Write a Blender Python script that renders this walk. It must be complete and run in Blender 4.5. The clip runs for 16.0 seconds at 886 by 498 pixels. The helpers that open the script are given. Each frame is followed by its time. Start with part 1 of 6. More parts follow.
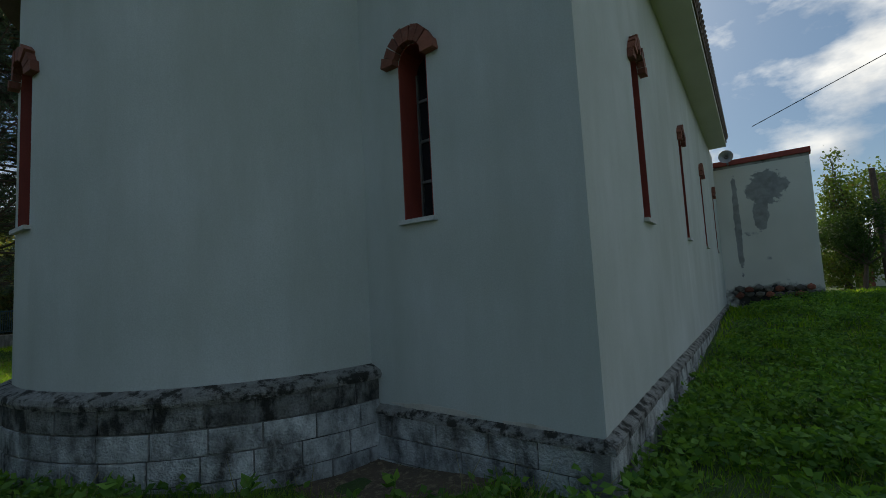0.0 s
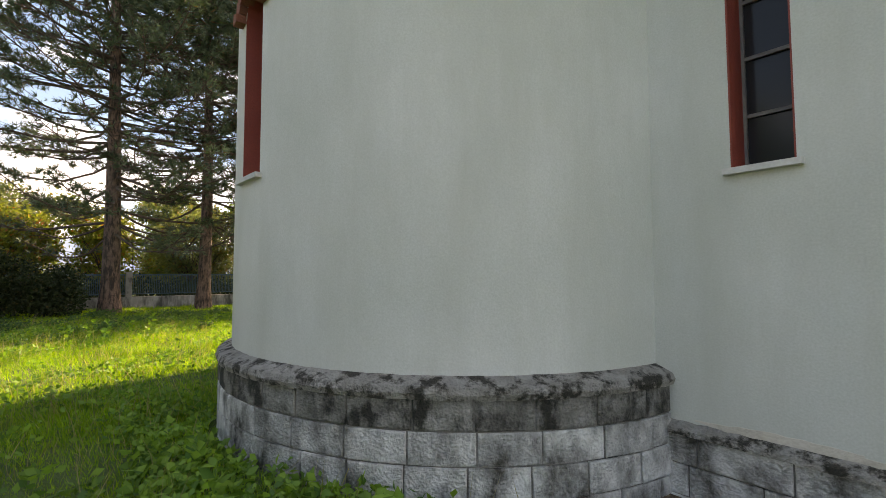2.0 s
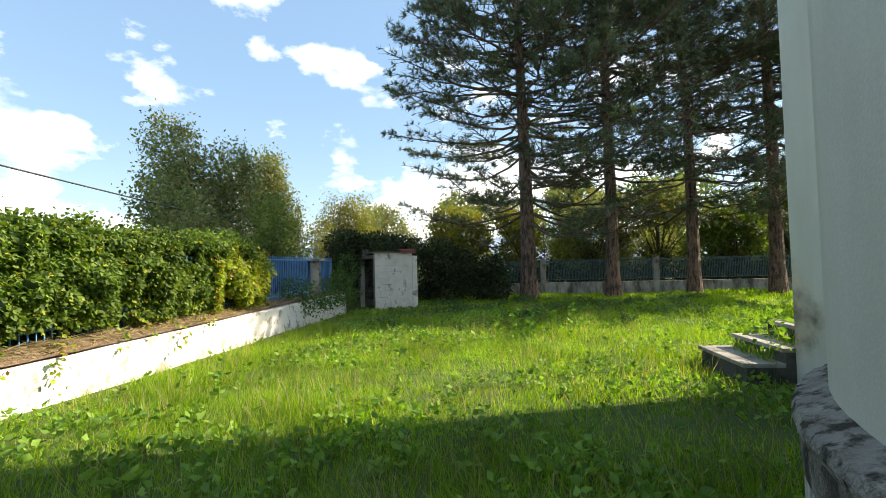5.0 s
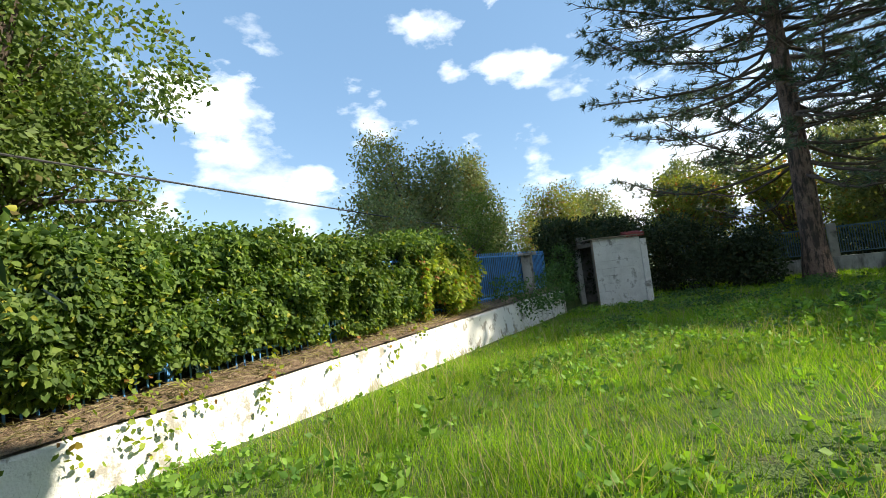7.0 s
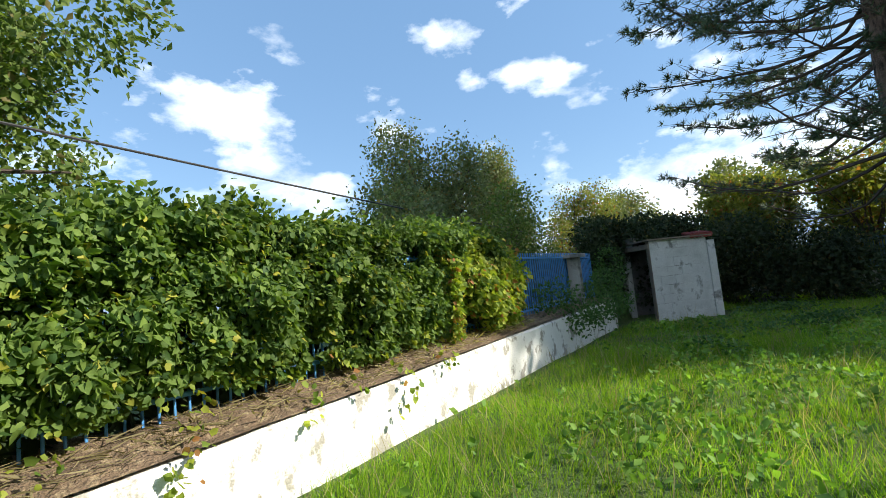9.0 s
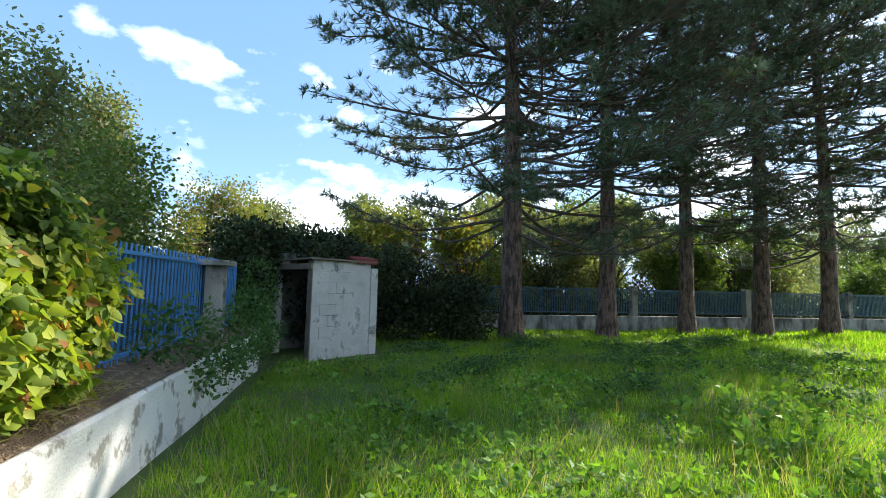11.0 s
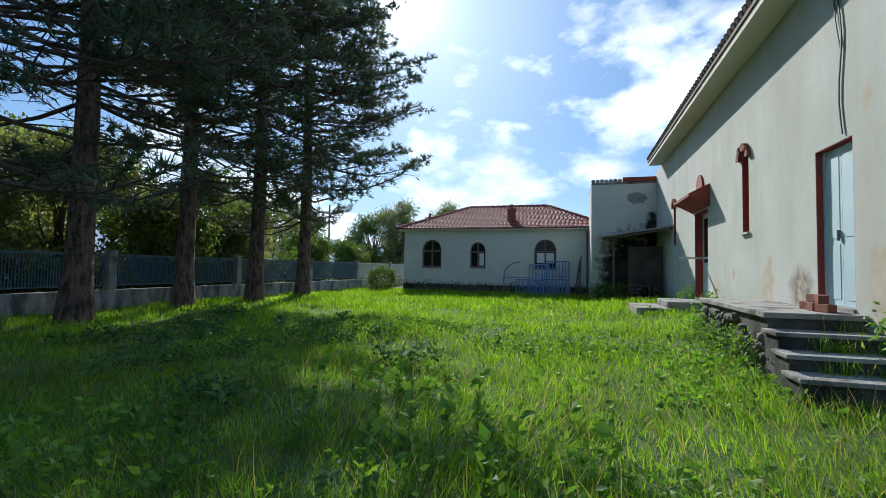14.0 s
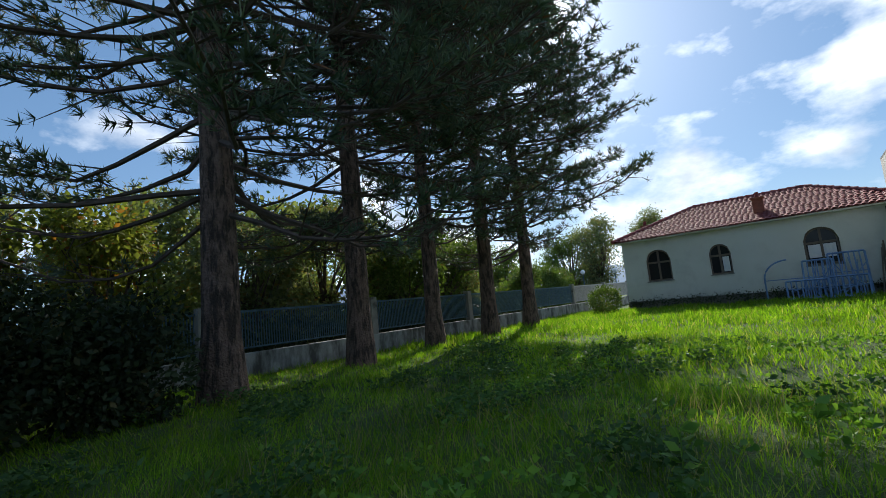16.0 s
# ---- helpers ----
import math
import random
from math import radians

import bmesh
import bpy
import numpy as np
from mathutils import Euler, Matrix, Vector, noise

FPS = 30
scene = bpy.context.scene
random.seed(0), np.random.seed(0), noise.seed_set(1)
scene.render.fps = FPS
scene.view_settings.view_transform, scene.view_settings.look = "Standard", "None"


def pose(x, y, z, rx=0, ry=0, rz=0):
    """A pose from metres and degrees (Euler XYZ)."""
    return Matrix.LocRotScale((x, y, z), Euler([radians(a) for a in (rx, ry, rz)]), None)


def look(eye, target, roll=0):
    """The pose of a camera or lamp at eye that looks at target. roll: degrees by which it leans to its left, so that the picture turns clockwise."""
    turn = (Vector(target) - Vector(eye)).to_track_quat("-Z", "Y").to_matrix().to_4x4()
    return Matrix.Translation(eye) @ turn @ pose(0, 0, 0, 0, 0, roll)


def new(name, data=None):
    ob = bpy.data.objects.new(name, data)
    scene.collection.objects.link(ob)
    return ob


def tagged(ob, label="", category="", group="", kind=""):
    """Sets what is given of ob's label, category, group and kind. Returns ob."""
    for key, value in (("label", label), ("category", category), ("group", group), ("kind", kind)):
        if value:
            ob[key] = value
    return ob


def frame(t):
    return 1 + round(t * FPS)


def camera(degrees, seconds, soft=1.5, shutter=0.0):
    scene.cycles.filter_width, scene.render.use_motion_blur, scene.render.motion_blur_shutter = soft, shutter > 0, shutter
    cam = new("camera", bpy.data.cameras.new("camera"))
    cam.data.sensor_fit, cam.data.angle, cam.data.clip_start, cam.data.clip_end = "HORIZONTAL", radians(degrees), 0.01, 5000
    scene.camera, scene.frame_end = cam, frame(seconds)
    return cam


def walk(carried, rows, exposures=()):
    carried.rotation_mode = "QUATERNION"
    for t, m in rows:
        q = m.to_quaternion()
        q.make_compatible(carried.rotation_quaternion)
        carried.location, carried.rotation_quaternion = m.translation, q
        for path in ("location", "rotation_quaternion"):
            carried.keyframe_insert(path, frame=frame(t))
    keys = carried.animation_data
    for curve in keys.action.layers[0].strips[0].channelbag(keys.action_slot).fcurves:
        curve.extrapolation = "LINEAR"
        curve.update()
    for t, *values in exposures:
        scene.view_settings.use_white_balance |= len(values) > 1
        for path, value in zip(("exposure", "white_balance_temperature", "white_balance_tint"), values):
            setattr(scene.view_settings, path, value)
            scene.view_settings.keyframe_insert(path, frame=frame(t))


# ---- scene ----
cam = camera(88.8, 16.0, 0.7)
PATH = [
    (0, (0.123, -0.078, 1.535), (-1.096, 1.499, 1.699), -3.1),
    (0.5, (-0.337, -0.231, 1.546), (-1.844, 1.082, 1.626), -4.7),
    (1, (-0.848, -0.459, 1.489), (-2.431, 0.761, 1.559), -1.5),
    (1.5, (-1.282, -0.439, 1.485), (-2.724, 0.945, 1.547), -0.9),
    (2, (-1.84, -0.331, 1.466), (-3.379, 0.94, 1.578), -0.1),
    (2.5, (-2.811, -0.302, 1.523), (-4.641, 0.491, 1.668), -1.7),
    (3, (-3.434, -0.252, 1.494), (-5.412, 0.042, 1.507), 1.2),
    (3.5, (-3.923, -0.205, 1.54), (-5.915, -0.369, 1.62), 3.7),
    (4, (-4.41, -0.2, 1.49), (-6.39, -0.477, 1.559), 1.4),
    (6.3, (-6.414, -0.566, 1.302), (-8.402, -0.764, 1.397), -5.5),
    (6.5, (-6.588, -0.694, 1.295), (-8.505, -1.258, 1.386), -5.2),
    (7, (-7.122, -1.151, 1.261), (-8.806, -2.222, 1.39), -6.7),
    (7.5, (-7.611, -1.525, 1.199), (-9.14, -2.805, 1.353), -9.2),
    (8, (-8.044, -1.921, 1.223), (-9.453, -3.329, 1.404), -4.2),
    (8.5, (-8.371, -2.282, 1.254), (-9.884, -3.572, 1.464), -4.4),
    (8.7, (-8.532, -2.404, 1.245), (-10.106, -3.623, 1.439), -5.1),
    (10.8, (-11.642, -3.883, 1.367), (-13.635, -3.839, 1.529), -0.3),
    (11, (-11.858, -3.994, 1.37), (-13.815, -3.619, 1.543), 1.3),
    (11.5, (-12.332, -3.874, 1.245), (-14.109, -3.003, 1.533), -0.8),
    (12, (-12.902, -3.632, 1.19), (-14.493, -2.453, 1.468), -2.1),
    (12.5, (-13.529, -3.416, 1.225), (-14.905, -1.988, 1.485), -2.4),
    (13, (-14.078, -3.217, 1.264), (-15.136, -1.52, 1.291), 1.5),
    (13.5, (-14.531, -3.115, 1.283), (-15.311, -1.273, 1.275), 2.0),
    (14, (-15.141, -3.169, 1.215), (-15.704, -1.252, 1.3), 0.9),
    (14.5, (-15.78, -3.14, 1.163), (-16.696, -1.363, 1.23), 0.8),
    (15, (-16.404, -3.11, 1.233), (-17.524, -1.455, 1.306), 0.9),
    (15.5, (-16.991, -3.076, 1.284), (-18.147, -1.447, 1.378), -0.7),
    (16, (-17.467, -2.955, 1.144), (-18.704, -1.402, 1.386), -5.6),
]
EXPOSURES = [(0.0, -0.55, 7100, 8), (0.5, 0.5, 7200, 10), (1.0, 1.3, 9200, 22), (1.5, 1.4, 9800, 24), (2.0, 1.45, 10000, 24), (2.5, 0.85, 9500, 22), (3.0, 0.85, 9200, 18), (3.5, 1.05, 8900, 16), (4.2, 1.25, 8500, 13),
             (7.0, 0.9, 7200, 8), (8.7, 0.75, 6800, 8), (10.8, 1.15, 6600, 8), (11.0, 1.2, 6600, 9), (11.5, 0.35, 6400, 12), (12.0, -0.3, 6200, 12), (12.5, -0.05, 6000, 10), (13.0, 0.25, 6000, 9), (14.0, 0.2, 6000, 8), (14.5, 0.05, 5900, 8), (16.0, 0.05, 6300, 9)]
walk(cam, [(t, look(eye, target, roll)) for t, eye, target, roll in PATH], EXPOSURES)

# ---- world, sun ----
SUN_AZ, SUN_EL = 21.8, 31.5          # degrees west of +y, degrees above the horizon
SUN_WAY = Vector((-math.sin(radians(SUN_AZ)) * math.cos(radians(SUN_EL)), math.cos(radians(SUN_AZ)) * math.cos(radians(SUN_EL)), math.sin(radians(SUN_EL))))
sun = new("sun", bpy.data.lights.new("sun", "SUN"))
sun.data.energy, sun.data.angle, sun.data.color = 5.0, radians(0.6), (1.0, 0.94, 0.84)
sun.matrix_world = look(SUN_WAY * 60, (0, 0, 0))

world = bpy.data.worlds.new("sky")
scene.world = world
world.use_nodes = True
wn, wl = world.node_tree.nodes, world.node_tree.links
wn.clear()


def wnode(kind, **kw):
    n = wn.new(kind)
    for k, v in kw.items():
        if k == "operation":
            n.operation = v
        elif k == "blend_type":
            n.blend_type = v
    return n


def wmath(op, a, b=None):
    n = wn.new("ShaderNodeMath")
    n.operation = op
    for i, v in enumerate((a, b)):
        if v is None:
            continue
        if isinstance(v, (int, float)):
            n.inputs[i].default_value = v
        else:
            wl.new(v, n.inputs[i])
    return n.outputs[0]


sky = wn.new("ShaderNodeTexSky")
sky.sky_type = "NISHITA"
sky.sun_disc = False
sky.sun_elevation, sky.sun_rotation = radians(SUN_EL), radians(-SUN_AZ)
sky.air_density, sky.dust_density, sky.ozone_density = 1.0, 0.1, 1.5
coord = wn.new("ShaderNodeTexCoord")


def sky_way(az, el):
    """A direction of the sky: degrees west of +y, degrees up."""
    return (-math.sin(radians(az)) * math.cos(radians(el)), math.cos(radians(az)) * math.cos(radians(el)), math.sin(radians(el)))


def bump_at(az, el, tight, gain):
    """A soft cloud bank about one direction."""
    d = wn.new("ShaderNodeVectorMath")
    d.operation = "DOT_PRODUCT"
    wl.new(coord.outputs["Generated"], d.inputs[0])
    d.inputs[1].default_value = sky_way(az, el)
    return wmath("MULTIPLY", wmath("POWER", wmath("MAXIMUM", d.outputs["Value"], 0.0), tight), gain)


stretch = wn.new("ShaderNodeMapping")
stretch.inputs["Scale"].default_value = (1.0, 1.0, 1.9)
wl.new(coord.outputs["Generated"], stretch.inputs["Vector"])
puffs = wn.new("ShaderNodeTexNoise")
puffs.inputs["Scale"].default_value, puffs.inputs["Detail"].default_value, puffs.inputs["Roughness"].default_value = 5.5, 9.0, 0.56
wl.new(stretch.outputs[0], puffs.inputs["Vector"])
cover = wmath("SUBTRACT", wmath("MULTIPLY", puffs.outputs["Fac"], 1.8), 0.42)
# wide bank at -62: unseen, added to brighten the east wall
BANKS = [(146, 18, 200, 0.40), (139, 12, 400, 0.30), (119, 24.5, 1500, 0.25), (113, 24.5, 1200, 0.26), (108, 24, 1500, 0.20), (104, 8, 250, 0.22), (96, 25.5, 1500, 0.25),
         (99, 8, 300, 0.20), (-12, 21, 90, 0.26), (-3, 14, 200, 0.24), (12, 8, 120, 0.22), (-18, 26, 150, 0.20), (-25, 14, 60, 0.22), (-62, 32, 9, 0.30), (40, 10, 80, 0.15), (75, 9, 150, 0.16)]
for az, el, tight, gain in BANKS:
    cover = wmath("ADD", cover, bump_at(az, el, tight, gain))
parts = wn.new("ShaderNodeSeparateXYZ")
wl.new(coord.outputs["Generated"], parts.inputs[0])
cover = wmath("ADD", cover, wmath("MULTIPLY", wmath("MAXIMUM", wmath("SUBTRACT", 0.26, parts.outputs["Z"]), 0.0), 1.1))
ramp = wn.new("ShaderNodeValToRGB")
ramp.color_ramp.elements[0].position, ramp.color_ramp.elements[1].position = 0.60, 1.0
wl.new(cover, ramp.inputs["Fac"])
shade = wn.new("ShaderNodeTexNoise")
shade.inputs["Scale"].default_value, shade.inputs["Detail"].default_value = 7.0, 5.0
wl.new(stretch.outputs[0], shade.inputs["Vector"])
cloud_col = wn.new("ShaderNodeValToRGB")
cloud_col.color_ramp.elements[0].position, cloud_col.color_ramp.elements[0].color = 0.30, (5.2, 5.8, 6.8, 1)
cloud_col.color_ramp.elements[1].position, cloud_col.color_ramp.elements[1].color = 0.62, (11.5, 11.8, 12.2, 1)
wl.new(shade.outputs["Fac"], cloud_col.inputs["Fac"])
halo = wmath("ADD", wmath("ADD", bump_at(SUN_AZ, SUN_EL, 2600, 70.0), bump_at(SUN_AZ, SUN_EL, 320, 4.0)), bump_at(SUN_AZ, SUN_EL, 22, 3.2))
tint = wn.new("ShaderNodeMixRGB")
tint.inputs["Fac"].default_value = 0.55
tint.inputs["Color2"].default_value = (1.15, 2.35, 4.3, 1)
wl.new(sky.outputs[0], tint.inputs["Color1"])
mixed = wn.new("ShaderNodeMixRGB")
wl.new(ramp.outputs["Color"], mixed.inputs["Fac"])
wl.new(tint.outputs[0], mixed.inputs["Color1"])
wl.new(cloud_col.outputs["Color"], mixed.inputs["Color2"])
glow = wn.new("ShaderNodeMixRGB")
glow.blend_type = "ADD"
glow.inputs["Fac"].default_value = 1.0
wl.new(mixed.outputs[0], glow.inputs["Color1"])
wl.new(halo, glow.inputs["Color2"])
back = wn.new("ShaderNodeBackground")
back.inputs["Strength"].default_value = 0.13
wl.new(glow.outputs[0], back.inputs["Color"])
wout = wn.new("ShaderNodeOutputWorld")
wl.new(back.outputs[0], wout.inputs["Surface"])


# ---- materials ----
def surface(name, base, other, rough=0.85, scale=3.0, grain=40.0, bump=0.25, stain=None, stain_at=0.62, metal=0.0, spread=0.5, stain_scale=1.6, streak=1.0, stain_soft=0.12, each=0.0, relief=0.02):
    """A weathered opaque surface: two tones in broad patches, fine grain with relief, and stains of a third tone."""
    m = bpy.data.materials.new(name)
    m.use_nodes = True
    n, l = m.node_tree.nodes, m.node_tree.links
    p = n["Principled BSDF"]
    co = n.new("ShaderNodeNewGeometry")
    a = n.new("ShaderNodeTexNoise")
    a.inputs["Scale"].default_value, a.inputs["Detail"].default_value = scale, 6
    l.new(co.outputs["Position"], a.inputs["Vector"])
    ra = n.new("ShaderNodeValToRGB")
    ra.color_ramp.elements[0].position, ra.color_ramp.elements[1].position = 0.5 - spread * 0.4, 0.5 + spread * 0.4
    ra.color_ramp.elements[0].color, ra.color_ramp.elements[1].color = (*base, 1), (*other, 1)
    l.new(a.outputs["Fac"], ra.inputs["Fac"])
    col = ra.outputs["Color"]
    g = n.new("ShaderNodeTexNoise")
    g.inputs["Scale"].default_value, g.inputs["Detail"].default_value = grain, 5
    l.new(co.outputs["Position"], g.inputs["Vector"])
    fine = n.new("ShaderNodeMixRGB")
    fine.blend_type, fine.inputs["Fac"].default_value = "OVERLAY", 0.22
    l.new(col, fine.inputs["Color1"])
    l.new(g.outputs["Fac"], fine.inputs["Color2"])
    col = fine.outputs[0]
    if each:
        ob = n.new("ShaderNodeObjectInfo")
        hs = n.new("ShaderNodeHueSaturation")
        mr = n.new("ShaderNodeMapRange")
        mr.inputs["To Min"].default_value, mr.inputs["To Max"].default_value = 1 - each, 1 + each
        l.new(ob.outputs["Random"], mr.inputs["Value"])
        l.new(mr.outputs[0], hs.inputs["Value"])
        l.new(col, hs.inputs["Color"])
        col = hs.outputs[0]
    if stain:
        mp = n.new("ShaderNodeMapping")
        mp.inputs["Scale"].default_value = (1, 1, 1 / streak)
        l.new(co.outputs["Position"], mp.inputs["Vector"])
        s = n.new("ShaderNodeTexNoise")
        s.inputs["Scale"].default_value, s.inputs["Detail"].default_value, s.inputs["Roughness"].default_value = stain_scale, 9, 0.66
        l.new(mp.outputs[0], s.inputs["Vector"])
        rs = n.new("ShaderNodeValToRGB")
        rs.color_ramp.elements[0].position, rs.color_ramp.elements[1].position = stain_at - stain_soft / 2, stain_at + stain_soft / 2
        l.new(s.outputs["Fac"], rs.inputs["Fac"])
        mx = n.new("ShaderNodeMixRGB")
        mx.inputs["Color2"].default_value = (*stain, 1)
        l.new(rs.outputs["Color"], mx.inputs["Fac"])
        l.new(col, mx.inputs["Color1"])
        col = mx.outputs[0]
    l.new(col, p.inputs["Base Color"])
    p.inputs["Roughness"].default_value, p.inputs["Metallic"].default_value = rough, metal
    b = n.new("ShaderNodeBump")
    b.inputs["Strength"].default_value, b.inputs["Distance"].default_value = bump, relief
    l.new(g.outputs["Fac"], b.inputs["Height"])
    l.new(b.outputs[0], p.inputs["Normal"])
    return m


def foliage(name, dark, light, odd=None, odd_share=0.1, through_light=0.45, rough=0.6):
    """Leaves: each leaf its own tone, part of the light passes through."""
    m = bpy.data.materials.new(name)
    m.use_nodes = True
    n, l = m.node_tree.nodes, m.node_tree.links
    p = n["Principled BSDF"]
    geo = n.new("ShaderNodeNewGeometry")
    r = n.new("ShaderNodeValToRGB")
    e = r.color_ramp.elements
    e[0].position, e[0].color = 0.0, (*dark, 1)
    e[1].position, e[1].color = 1.0 - (odd_share if odd else 0.0), (*light, 1)
    if odd:
        x = e.new(1.0 - odd_share * 0.5)
        x.color = (*odd, 1)
    l.new(geo.outputs["Random Per Island"], r.inputs["Fac"])
    broad = n.new("ShaderNodeTexNoise")
    broad.inputs["Scale"].default_value, broad.inputs["Detail"].default_value = 0.9, 3
    l.new(geo.outputs["Position"], broad.inputs["Vector"])
    mr = n.new("ShaderNodeMapRange")
    mr.inputs["From Min"].default_value, mr.inputs["From Max"].default_value = 0.3, 0.7
    mr.inputs["To Min"].default_value, mr.inputs["To Max"].default_value = 0.72, 1.25
    l.new(broad.outputs["Fac"], mr.inputs["Value"])
    hs = n.new("ShaderNodeHueSaturation")
    l.new(mr.outputs[0], hs.inputs["Value"])
    l.new(r.outputs["Color"], hs.inputs["Color"])
    l.new(hs.outputs[0], p.inputs["Base Color"])
    p.inputs["Roughness"].default_value = rough
    p.inputs["Specular IOR Level"].default_value = 0.28
    t = n.new("ShaderNodeBsdfTranslucent")
    warm = n.new("ShaderNodeMixRGB")
    warm.blend_type, warm.inputs["Fac"].default_value, warm.inputs["Color2"].default_value = "MULTIPLY", 1.0, (1.35, 1.45, 0.55, 1)
    l.new(hs.outputs[0], warm.inputs["Color1"])
    l.new(warm.outputs[0], t.inputs["Color"])
    mix = n.new("ShaderNodeMixShader")
    mix.inputs["Fac"].default_value = through_light
    l.new(p.outputs[0], mix.inputs[1])
    l.new(t.outputs[0], mix.inputs[2])
    l.new(mix.outputs[0], n["Material Output"].inputs["Surface"])
    return m


PLASTER = surface("church plaster", (0.50, 0.52, 0.465), (0.60, 0.61, 0.565), 0.9, 0.9, 70, 0.16, (0.43, 0.44, 0.375), 0.60, stain_scale=0.9, streak=5.0, stain_soft=0.35, relief=0.01)
PLINTH = surface("weathered limewashed block", (0.68, 0.68, 0.65), (0.48, 0.48, 0.45), 0.95, 5, 45, 0.9, (0.060, 0.056, 0.046), 0.525, each=0.14, stain_scale=3.0, stain_soft=0.22, streak=1.6, relief=0.04)
MORTAR = surface("dark mortar", (0.17, 0.16, 0.145), (0.26, 0.25, 0.23), 0.95, 6, 60, 0.6, (0.06, 0.06, 0.05), 0.55, relief=0.03)
LEDGE = surface("mossy cement ledge", (0.25, 0.235, 0.205), (0.40, 0.38, 0.345), 0.95, 9, 55, 1.0, (0.045, 0.040, 0.030), 0.53, stain_scale=7, stain_soft=0.10, relief=0.05)
RED = surface("oxide red paint", (0.30, 0.052, 0.030), (0.24, 0.040, 0.026), 0.7, 3, 60, 0.2, (0.36, 0.12, 0.08), 0.68)
BRICKRED = surface("hand-made brick", (0.30, 0.10, 0.06), (0.20, 0.07, 0.045), 0.9, 8, 60, 0.8, (0.34, 0.26, 0.2), 0.66, each=0.25)
MARBLE = surface("grey marble sill", (0.60, 0.58, 0.54), (0.48, 0.46, 0.42), 0.6, 4, 50, 0.2, (0.2, 0.18, 0.14), 0.66)
IRON = surface("dark window iron", (0.10, 0.10, 0.10), (0.18, 0.17, 0.15), 0.6, 6, 60, 0.3)
DARKTILE = surface("dark brown roof tile", (0.09, 0.06, 0.05), (0.15, 0.09, 0.07), 0.85, 5, 40, 0.5)
SOFFIT = surface("cream soffit paint", (0.62, 0.60, 0.50), (0.68, 0.66, 0.56), 0.85, 1, 60, 0.1)
BLUEDOOR = surface("pale blue door paint", (0.46, 0.63, 0.68), (0.55, 0.71, 0.75), 0.55, 1.5, 50, 0.12, (0.30, 0.36, 0.36), 0.68)
STUCCO = surface("pale house render", (0.68, 0.68, 0.60), (0.74, 0.74, 0.67), 0.9, 0.7, 70, 0.15, (0.58, 0.57, 0.5), 0.64, stain_scale=0.8, stain_soft=0.25)
ANNEX = surface("patched annex render", (0.62, 0.60, 0.52), (0.70, 0.68, 0.60), 0.92, 0.8, 60, 0.25, (0.33, 0.33, 0.31), 0.63, stain_scale=0.55, stain_soft=0.03)
BASE = surface("damp grey base render", (0.16, 0.155, 0.14), (0.25, 0.24, 0.21), 0.95, 3, 50, 0.4, (0.06, 0.06, 0.05), 0.55)
SOOT = surface("soot-blackened masonry", (0.045, 0.04, 0.036), (0.10, 0.09, 0.08), 0.95, 2, 40, 0.6, (0.30, 0.28, 0.25), 0.68)
TILE = surface("clay roof tile", (0.25, 0.048, 0.042), (0.16, 0.034, 0.034), 0.8, 6, 40, 0.4, (0.24, 0.10, 0.085), 0.64, stain_scale=7)
CONCRETE = surface("weathered concrete", (0.37, 0.355, 0.32), (0.25, 0.24, 0.215), 0.92, 3, 50, 0.5, (0.09, 0.085, 0.075), 0.56)
RUBBLE = surface("rubble stone", (0.21, 0.185, 0.15), (0.13, 0.115, 0.10), 0.95, 6, 30, 0.8, (0.07, 0.065, 0.055), 0.56, each=0.3)
WHITEWASH = surface("old whitewash", (0.80, 0.79, 0.76), (0.70, 0.69, 0.65), 0.9, 2, 45, 0.6, (0.33, 0.31, 0.27), 0.565, stain_scale=4.2, stain_soft=0.07, streak=1.3)
SHEDWASH = surface("peeling limewash on block", (0.42, 0.42, 0.40), (0.56, 0.56, 0.54), 0.92, 3, 40, 0.6, (0.17, 0.165, 0.15), 0.60, each=0.05, stain_scale=3)
FENCEWASH = surface("streaked grey limewash", (0.46, 0.46, 0.44), (0.30, 0.30, 0.28), 0.93, 3, 45, 0.6, (0.10, 0.098, 0.088), 0.52, stain_scale=1.9, stain_soft=0.16, streak=3.0)
# near-black copy of CONCRETE: the shade on risers and porch core is coloured in
SHADECONCRETE = surface("concrete darkened for shade", (0.070, 0.066, 0.056), (0.115, 0.108, 0.092), 0.95, 5, 45, 0.6, (0.03, 0.032, 0.024), 0.54)
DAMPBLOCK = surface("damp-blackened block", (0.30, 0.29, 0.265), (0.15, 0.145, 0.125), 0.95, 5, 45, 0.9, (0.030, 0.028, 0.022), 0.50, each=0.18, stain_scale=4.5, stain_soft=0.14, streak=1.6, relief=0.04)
BLUEFENCE = surface("sky-blue fence enamel", (0.05, 0.20, 0.48), (0.07, 0.26, 0.56), 0.5, 5, 60, 0.2, (0.10, 0.12, 0.14), 0.7)
DARKFENCE = surface("blue-grey railing paint", (0.045, 0.105, 0.15), (0.08, 0.15, 0.19), 0.6, 5, 60, 0.2)
GATEBLUE = surface("faded blue ironwork", (0.12, 0.23, 0.44), (0.20, 0.33, 0.52), 0.6, 4, 60, 0.2, (0.25, 0.18, 0.12), 0.7)
BARK = surface("pine bark", (0.145, 0.092, 0.070), (0.23, 0.152, 0.118), 0.95, 7, 22, 1.0, (0.05, 0.035, 0.028), 0.52, stain_scale=9, streak=4, relief=0.06)
TWIG = surface("dark branch bark", (0.075, 0.055, 0.045), (0.12, 0.09, 0.07), 0.95, 7, 40, 0.6)
